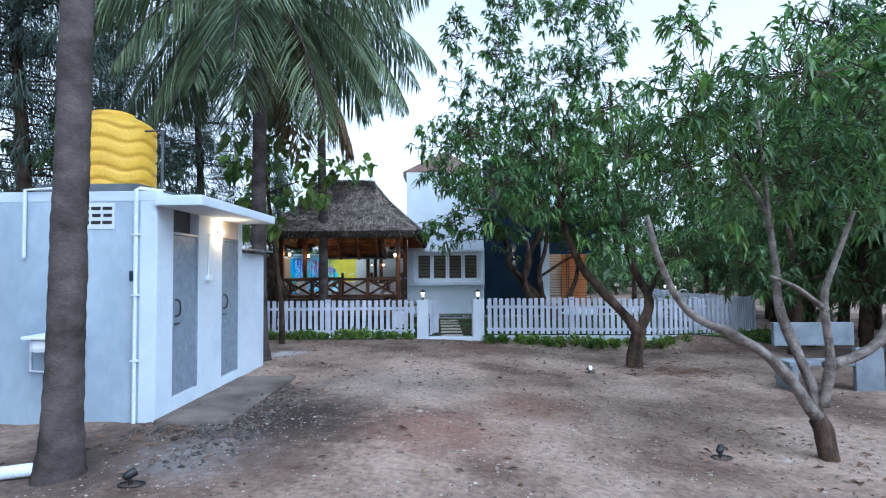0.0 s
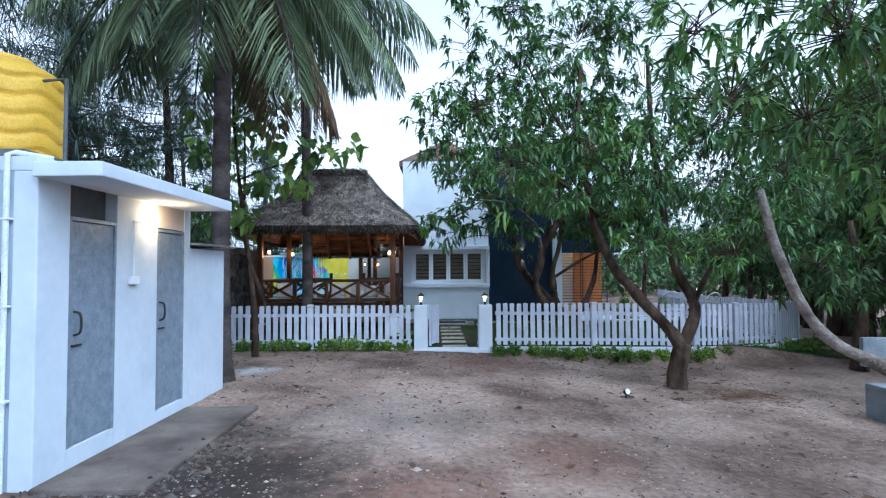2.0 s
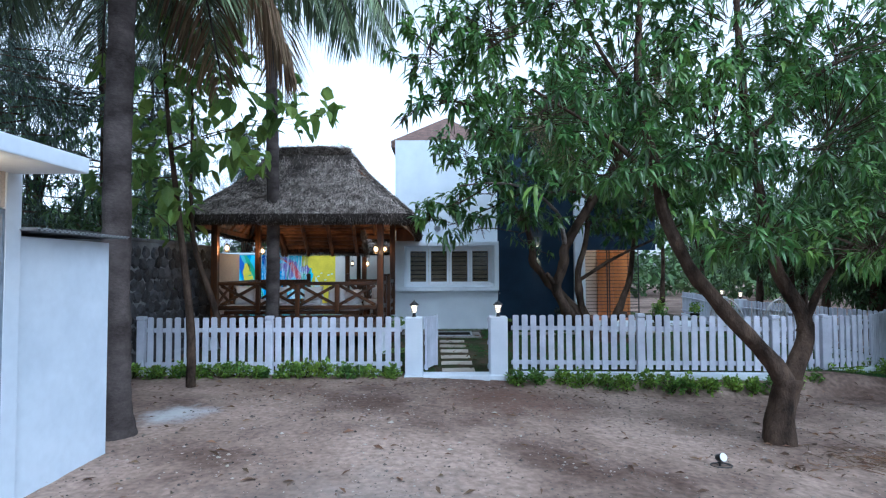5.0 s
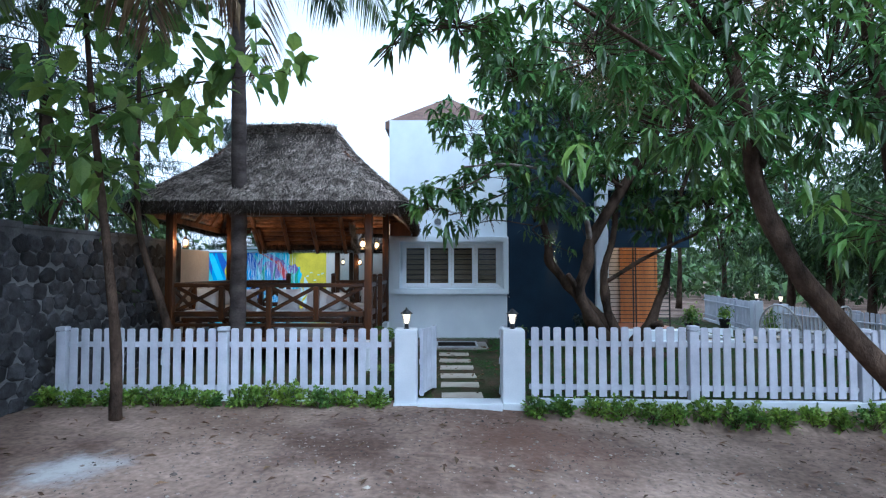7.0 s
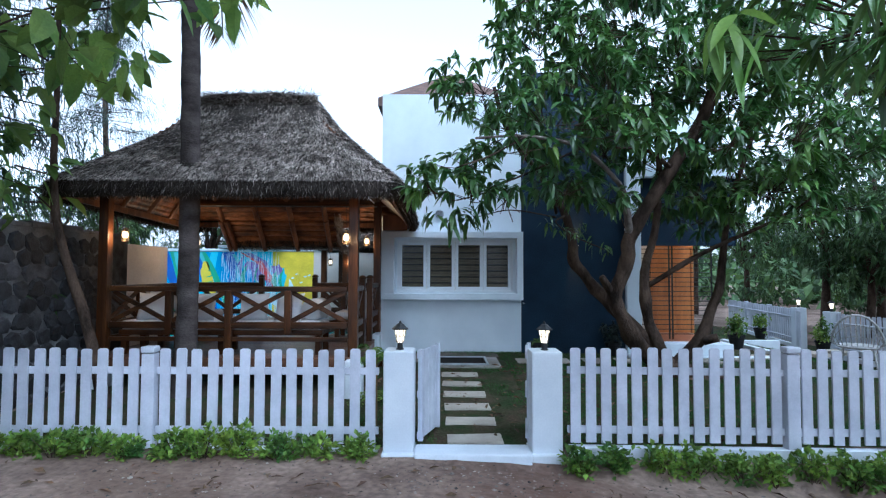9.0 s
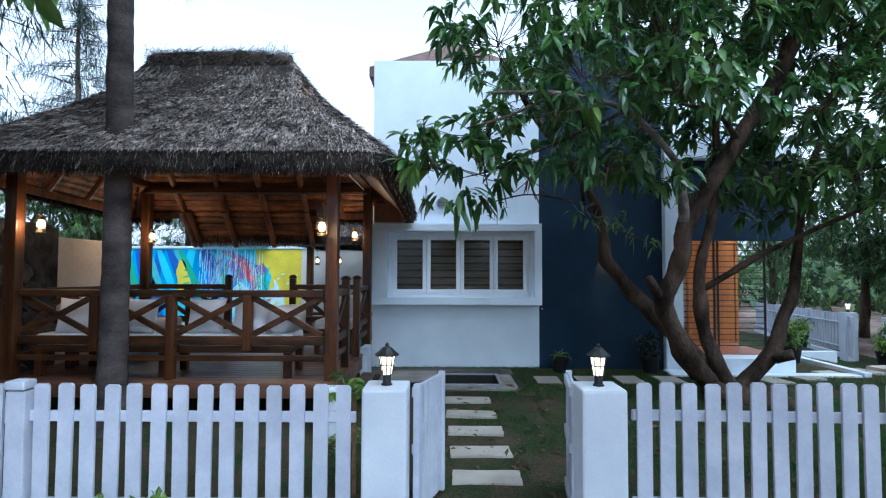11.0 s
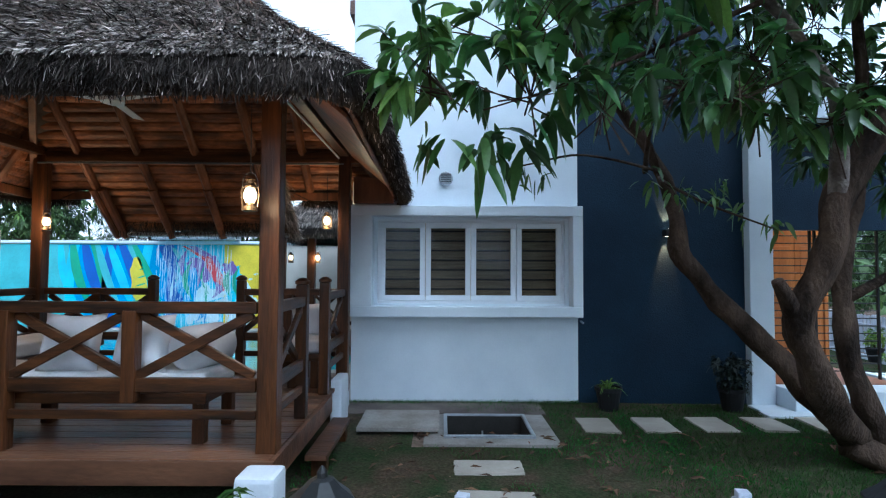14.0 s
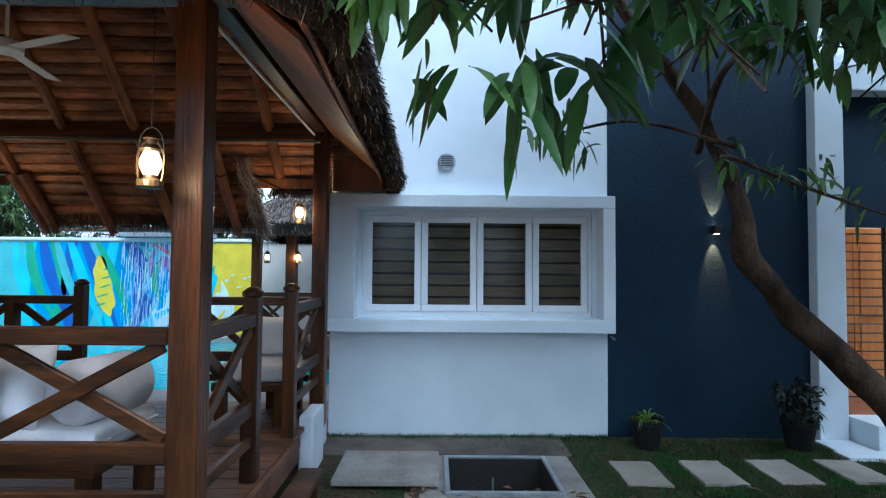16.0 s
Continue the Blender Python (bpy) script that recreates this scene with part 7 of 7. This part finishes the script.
# ---- pebbles, chips and dry leaves on the sand ----
def scatter(n, x0, x1, y0, y1, size, material, name, label, flat=0.5, dens=None):
    px, py = rng.uniform(x0, x1, n), rng.uniform(y0, y1, n)
    if dens is not None:
        m = np.array([dens(a, b) for a, b in zip(px, py)]) > rng.random(n)
        px, py = px[m], py[m]
    n = len(px)
    pz = np.array([ground_z(a, b) + 0.018 * noise.noise(Vector((a * 0.9, b * 0.9, 0))) + 0.010 * noise.noise(Vector((a * 3.3, b * 3.3, 4))) for a, b in zip(px, py)])
    s = size * rng.lognormal(0, 0.45, n)
    octa = np.array([(1, 0, 0), (0, 1, 0), (-1, 0, 0), (0, -1, 0), (0, 0, 1), (0, 0, -1)], float)
    P = octa[None] * rng.uniform(0.6, 1.3, (n, 6, 1)) * s[:, None, None]
    P[..., 2] *= flat
    V = (P + np.stack([px, py, pz + 0.2 * s * flat], 1)[:, None]).reshape(-1, 3)
    tri = np.array([(0, 1, 4), (1, 2, 4), (2, 3, 4), (3, 0, 4), (1, 0, 5), (2, 1, 5), (3, 2, 5), (0, 3, 5)])
    F = (np.arange(n)[:, None, None] * 6 + tri[None]).reshape(-1, 3)
    tagged(raw(name, V, F, material, kind="stuff"), label, "gravel")


scatter(30000, -3.2, 6.5, 1.2, 13.8, 0.009, M_GRAVEL, "pebbles", "small pebbles and chips scattered on the sand", 0.5, lambda a, b: max(0.12, 0.35 + 1.1 * noise.noise(Vector((a * 0.7, b * 0.7, 8)))))
scatter(900, -3.0, 6.0, 1.5, 13.5, 0.011, M_SLAB, "pale_chips", "pale stone chips scattered on the sand")
scatter(4200, -3.3, -1.5, 5.0, 9.0, 0.019, M_RUBBLE, "rubble", "dark rubble beside the concrete apron", 0.7, lambda a, b: max(0.0, 1 - math.hypot((a + 2.2) / 0.6, (b - 6.7) / 2.0)) + 0.6 * (5.9 < b < 6.55 and a < -2.2))
scatter(9000, -3.2, 6.5, 1.2, 13.9, 0.007, M_RUBBLE, "dark_grit", "dark specks of grit and twig on the sand", 0.6)
def litter(n, x0, x1, y0, y1, dens, material, label):
    px, py = rng.uniform(x0, x1, n), rng.uniform(y0, y1, n)
    m = np.array([dens(a, b) for a, b in zip(px, py)]) > rng.random(n)
    px, py = px[m], py[m]
    base = np.stack([px, py, [ground_z(a, b) + 0.02 for a, b in zip(px, py)]], 1)
    way = rng.normal(0, 1, base.shape)
    way[:, 2] *= 0.12
    L = rng.uniform(0.05, 0.15, len(px))
    V, F = leaf_arrays(base, way, L, L * rng.uniform(0.2, 0.4, len(px)), 0.1, 0.3)
    tagged(raw("leaf_litter", V, F, material, kind="stuff"), label, "leaf litter")


litter(5200, -5, 7, 1.5, 14, lambda a, b: 0.16 + 0.5 * (math.hypot(a - 4.4, b - 11.0) < 1.2) + 0.35 * (math.hypot(a - 3.6, b - 6.0) < 1.3) + 0.3 * (b > 13.0) + 0.5 * (math.hypot(a + 2.6, b - 5.6) < 0.8), M_LITTER, "dry brown leaves fallen on the sand")
litter(900, -1.2, 3.8, 14.3, 18.0, lambda a, b: 0.25 + 0.6 * (noise.noise(Vector((a * 1.3, b * 1.3, 3))) > 0.05), M_LITTER, "dry brown leaves fallen on the lawn")

n = 130
bm = bmesh.new()
for k in range(n):
    x, y = 4.75 + rng.normal(0, 0.38), 10.9 + rng.normal(0, 0.22)
    z, a, h = ground_z(x, y) + 0.02, rng.uniform(0, 6.28), rng.uniform(0.05, 0.16)
    dx, dy = math.cos(a) * h, math.sin(a) * h
    tube([(x - dx, y - dy, z), (x + 0.02 * math.sin(k), y, z + rng.uniform(0.0, 0.03)), (x + dx, y + dy, z + rng.uniform(-0.01, 0.04))], [0.005, 0.004, 0.003], 4, bm)
tagged(part("twig_litter", bm, M_LITTER, kind="stuff"), "dry fallen twigs on the sand under the mango tree", "twigs")

# ---- fern with its stake inside the fence ----
fern = empty("fern", "green feathery fern tied to a pale wooden stake inside the fence", "fern", (-0.80, 14.62, 0.0))
part("stake", box(-0.775, 14.585, 0.0, -0.745, 14.615, 0.80, 0.004), M_CUT, fern, "pale wooden stake")
part("stem", tube(smooth_line([(-0.81, 14.62, 0.0), (-0.82, 14.63, 0.4), (-0.81, 14.62, 0.75)], 4), [0.016] * 9, 7), M_BARK, fern)
for k in range(8):
    a = 2 * math.pi * k / 8 + rng.uniform(-0.25, 0.25)
    L = rng.uniform(0.20, 0.32)
    lift = rng.uniform(0.10, 0.26)
    c, s_ = math.cos(a), math.sin(a)
    line = [Vector((-0.81 + c * L * q, 14.62 + s_ * L * q, 0.70 + lift * math.sin(2.3 * q) * 1.1 - 0.10 * q * q)) for q in [i / 12 for i in range(13)]]
    part("rachis", tube(line, [0.005 - 0.0003 * i for i in range(13)], 5), M_HEDGE, fern)
    base, way, ln = [], [], []
    for i in range(2, 13):
        for e in (-1, 1):
            base += [line[i]] * 2
            for h in (0.0, 0.35):
                way.append((-s_ * e + c * (0.35 + h), c * e + s_ * (0.35 + h), -0.25))
                ln.append(0.085 * math.sin(0.35 + 2.5 * i / 12) * rng.uniform(0.85, 1.1))
    ln = np.array(ln)
    V, F = leaf_arrays(np.array(base, float), unit(np.array(way, float)), ln, np.full(len(ln), 0.024), 0.25)
    raw("frond", V, F, M_HEDGE, fern, kind="stuff")

# ---- painted mural on the pool wall ----
mural = empty("mural", "colourful painted underwater mural with bands of blue, green and yellow", "mural", (-6.7, 25.99, 1.2))
def paint(name, col):
    return mat(name, col, tuple(c * 0.8 for c in col), scale=2.5, rough=0.6, bump=0.05)
P_BLUE, P_DEEP, P_TEAL, P_CYAN, P_YEL, P_GREEN, P_RED, P_WHITE, P_PURPLE = paint("mural_blue", (0.03, 0.30, 0.62)), paint("mural_deep_blue", (0.02, 0.10, 0.42)), paint("mural_teal", (0.12, 0.45, 0.48)), paint("mural_cyan", (0.10, 0.55, 0.72)), paint("mural_yellow", (0.72, 0.56, 0.03)), paint("mural_green", (0.06, 0.36, 0.20)), paint("mural_red", (0.62, 0.06, 0.07)), paint("mural_white", (0.6, 0.72, 0.76)), paint("mural_purple", (0.20, 0.12, 0.38))
def strip(pts_l, pts_r, material, depth):
    b = bmesh.new()
    A = [b.verts.new((x, 25.995 - depth, z)) for x, z in pts_l]
    B = [b.verts.new((x, 25.995 - depth, z)) for x, z in pts_r]
    A2 = [b.verts.new((x, 25.999, z)) for x, z in pts_l]
    B2 = [b.verts.new((x, 25.999, z)) for x, z in pts_r]
    for i in range(len(A) - 1):
        b.faces.new((A[i], A[i + 1], B[i + 1], B[i]))
        b.faces.new((A2[i], A[i], A[i + 1], A2[i + 1]))
        b.faces.new((B[i], B2[i], B2[i + 1], B[i + 1]))
    part("painted_shape", b, material, mural)
zz = np.linspace(0.31, 2.33, 12)
def field(x0, x1, material, depth, bend=0.0):
    strip([(x0 + bend * math.sin((z - 0.3) * 1.5), z) for z in zz], [(x1 + bend * math.sin((z - 0.3) * 1.5), z) for z in zz], material, depth)
field(-11.2, -9.3, P_TEAL, 0.002)
field(-9.3, -6.6, P_BLUE, 0.003)
field(-6.6, -5.5, P_CYAN, 0.004)
field(-5.5, -4.2, P_YEL, 0.005)
for k, m in enumerate((P_CYAN, P_GREEN, P_DEEP, P_TEAL, P_CYAN, P_DEEP)):
    field(-9.25 + k * 0.45, -9.02 + k * 0.45, m, 0.007, 0.22 * (1 if k % 2 else -0.6))
def blob_shape(cx, cz, rx, rz_, material, depth, wob=0.25, turn=0.0, sd=0):
    b = bmesh.new()
    vs = []
    for k in range(36):
        a = 2 * math.pi * k / 36
        r = 1 + wob * noise.noise(Vector((math.cos(a) * 1.8 + sd, math.sin(a) * 1.8, sd)))
        u, w = rx * r * math.cos(a), rz_ * r * math.sin(a)
        vs.append(b.verts.new((cx + u * math.cos(turn) - w * math.sin(turn), 25.995 - depth, cz + u * math.sin(turn) + w * math.cos(turn))))
    b.faces.new(vs[::-1])
    part("painted_shape", b, material, mural)
def arc(x0, z0, x1, z1, bow, w, material, depth):
    """A painted sweep that tapers from x0, z0 to x1, z1 and bows to one side."""
    pts = []
    for k in range(15):
        f = k / 14
        c = bow * math.sin(math.pi * f)
        pts.append((x0 + (x1 - x0) * f + c, z0 + (z1 - z0) * f, w * (0.25 + 0.75 * math.sin(math.pi * min(f + 0.15, 0.97)))))
    strip([(x - q, z) for x, z, q in pts], [(x + q, z) for x, z, q in pts], material, depth)
for k, m in enumerate((P_CYAN, P_GREEN, P_DEEP, P_TEAL, P_CYAN, P_DEEP, P_GREEN)):
    arc(-9.5 + 0.30 * k, 2.31, -8.7 + 0.30 * k, 0.33, -0.22 + 0.05 * k, 0.10 + 0.02 * (k % 3), m, 0.0082 + 0.0003 * k)
arc(-7.05, 2.3, -6.6, 0.4, 0.22, 0.13, P_DEEP, 0.0105)
arc(-6.75, 2.25, -6.5, 0.8, 0.25, 0.08, P_TEAL, 0.0108)
arc(-6.5, 2.30, -5.5, 1.2, 0.30, 0.07, P_RED, 0.0145)
arc(-6.3, 2.30, -5.7, 1.5, 0.25, 0.14, P_PURPLE, 0.0112)
arc(-6.6, 0.36, -5.5, 1.05, -0.30, 0.20, P_CYAN, 0.0116)
arc(-6.3, 0.40, -5.7, 0.95, -0.20, 0.10, P_WHITE, 0.0148)
blob_shape(-7.55, 1.35, 0.20, 0.62, P_YEL, 0.010, 0.35, 0.2, 1)
for k in range(5):
    blob_shape(-7.6 + 0.04 * k, 0.95 + 0.2 * k, 0.13, 0.02, P_GREEN, 0.013, 0.1, 0.3, k)
blob_shape(-6.0, 0.95, 0.55, 0.5, P_WHITE, 0.010, 0.5, 0.4, 2)
blob_shape(-6.1, 1.75, 0.42, 0.30, P_PURPLE, 0.009, 0.6, 0.2, 3)
blob_shape(-5.75, 1.7, 0.12, 0.38, P_RED, 0.012, 0.4, 0.5, 4)
blob_shape(-6.35, 1.3, 0.3, 0.4, P_BLUE, 0.011, 0.6, 0.1, 5)
blob_shape(-5.25, 1.35, 0.16, 0.42, P_CYAN, 0.012, 0.5, -0.2, 6)
blob_shape(-5.35, 1.75, 0.2, 0.16, P_PURPLE, 0.014, 0.5, 0.0, 7)
blob_shape(-5.1, 0.75, 0.4, 0.4, P_WHITE, 0.010, 0.6, 0.3, 8)
for k in range(5):
    blob_shape(-4.85 + 0.13 * k, 1.5 + 0.15 * math.sin(k * 2.2), 0.055, 0.025, P_WHITE, 0.013, 0.2, 0.2, k)
for k in range(20):
    x = rng.uniform(-6.9, -4.5)
    z0, h, w, bnd = rng.uniform(0.32, 1.5), rng.uniform(0.4, 1.0), rng.uniform(0.02, 0.09), rng.uniform(-0.25, 0.25)
    zs = np.linspace(z0, min(z0 + h, 2.3), 9)
    def along(z, o, tt=0.0):
        f = (z - z0) / h
        return x + bnd * math.sin(3 * f) + o * w * math.sin(math.pi * min(max(f, 0.02), 0.98))
    pal = (P_CYAN, P_BLUE, P_DEEP, P_GREEN, P_TEAL, P_WHITE) if x < -6.6 else (P_WHITE, P_BLUE, P_RED, P_PURPLE, P_CYAN, P_GREEN) if x < -5.4 else (P_YEL, P_WHITE, P_GREEN, P_TEAL)
    strip([(along(z, -1), z) for z in zs], [(along(z, 1), z) for z in zs], pal[int(rng.integers(len(pal)))], 0.016 + 0.0004 * k)
# falling water in front of the mural
n = 520
u = rng.uniform(-7.0, -5.2, n)
base = np.stack([u, 25.75 + rng.normal(0, 0.05, n), rng.uniform(0.5, 2.45, n)], 1)
way = np.tile([0.0, -0.05, -1.0], (n, 1)) + rng.normal(0, 0.03, (n, 3))
V, F = blades(base, way, rng.uniform(0.15, 0.6, n), rng.uniform(0.004, 0.014, n), (0, 1, 0))
tagged(raw("waterfall", V, F, M_SPRAY, kind="stuff"), "thin curtain of falling water over the pool wall", "waterfall")
part("water_spout", box(-7.1, 25.62, 2.44, -5.1, 26.0, 2.52, 0.01), M_STEEL).name = "water_spout"
tagged(bpy.data.objects["water_spout"], "metal spout ledge on top of the pool wall", "spout")

# ---- stones of the compound wall, nearest stretch ----
stone_me = []
for s in range(14):
    rs = np.random.default_rng(40 + s)
    b = bmesh.new()
    m = 7
    ang = np.sort(rs.uniform(-0.25, 0.25, m) + np.arange(m) * 2 * math.pi / m)
    rr_ = rs.uniform(0.88, 1.12, m)
    back = [b.verts.new((0, r * math.cos(a), r * math.sin(a))) for r, a in zip(rr_, ang)]
    mid = [b.verts.new((0.55, 0.96 * r * math.cos(a), 0.96 * r * math.sin(a))) for r, a in zip(rr_, ang)]
    top = [b.verts.new((1.0 + rs.uniform(-0.2, 0.2), 0.72 * r * math.cos(a), 0.72 * r * math.sin(a))) for r, a in zip(rr_, ang)]
    c = b.verts.new((1.1, 0, 0))
    for lo, hi in ((back, mid), (mid, top)):
        for k in range(m):
            b.faces.new((lo[k], lo[(k + 1) % m], hi[(k + 1) % m], hi[k]))
    for k in range(m):
        b.faces.new((top[k], top[(k + 1) % m], c))
    me = bpy.data.meshes.new("stone")
    b.to_mesh(me)
    b.free()
    me.materials.append(M_STONE)
    stone_me.append(me)
count = 0
for row in range(11):
    for col in range(27):
        y = 10.6 + col * 0.25 + (0.125 if row % 2 else 0) + rng.uniform(-0.03, 0.03)
        z = 0.08 + row * 0.20 + rng.uniform(-0.025, 0.025)
        if y > 17.5:
            continue
        o = new("stone", stone_me[int(rng.integers(14))])
        o.parent = cw
        o.location = Vector((WX - 0.012, y, z)) - cw.location
        o.scale = (0.038 * rng.uniform(0.7, 1.4), 0.150 * rng.uniform(0.88, 1.1), 0.124 * rng.uniform(0.88, 1.1))
        o.rotation_euler = (rng.uniform(-0.5, 0.5), 0, 0)
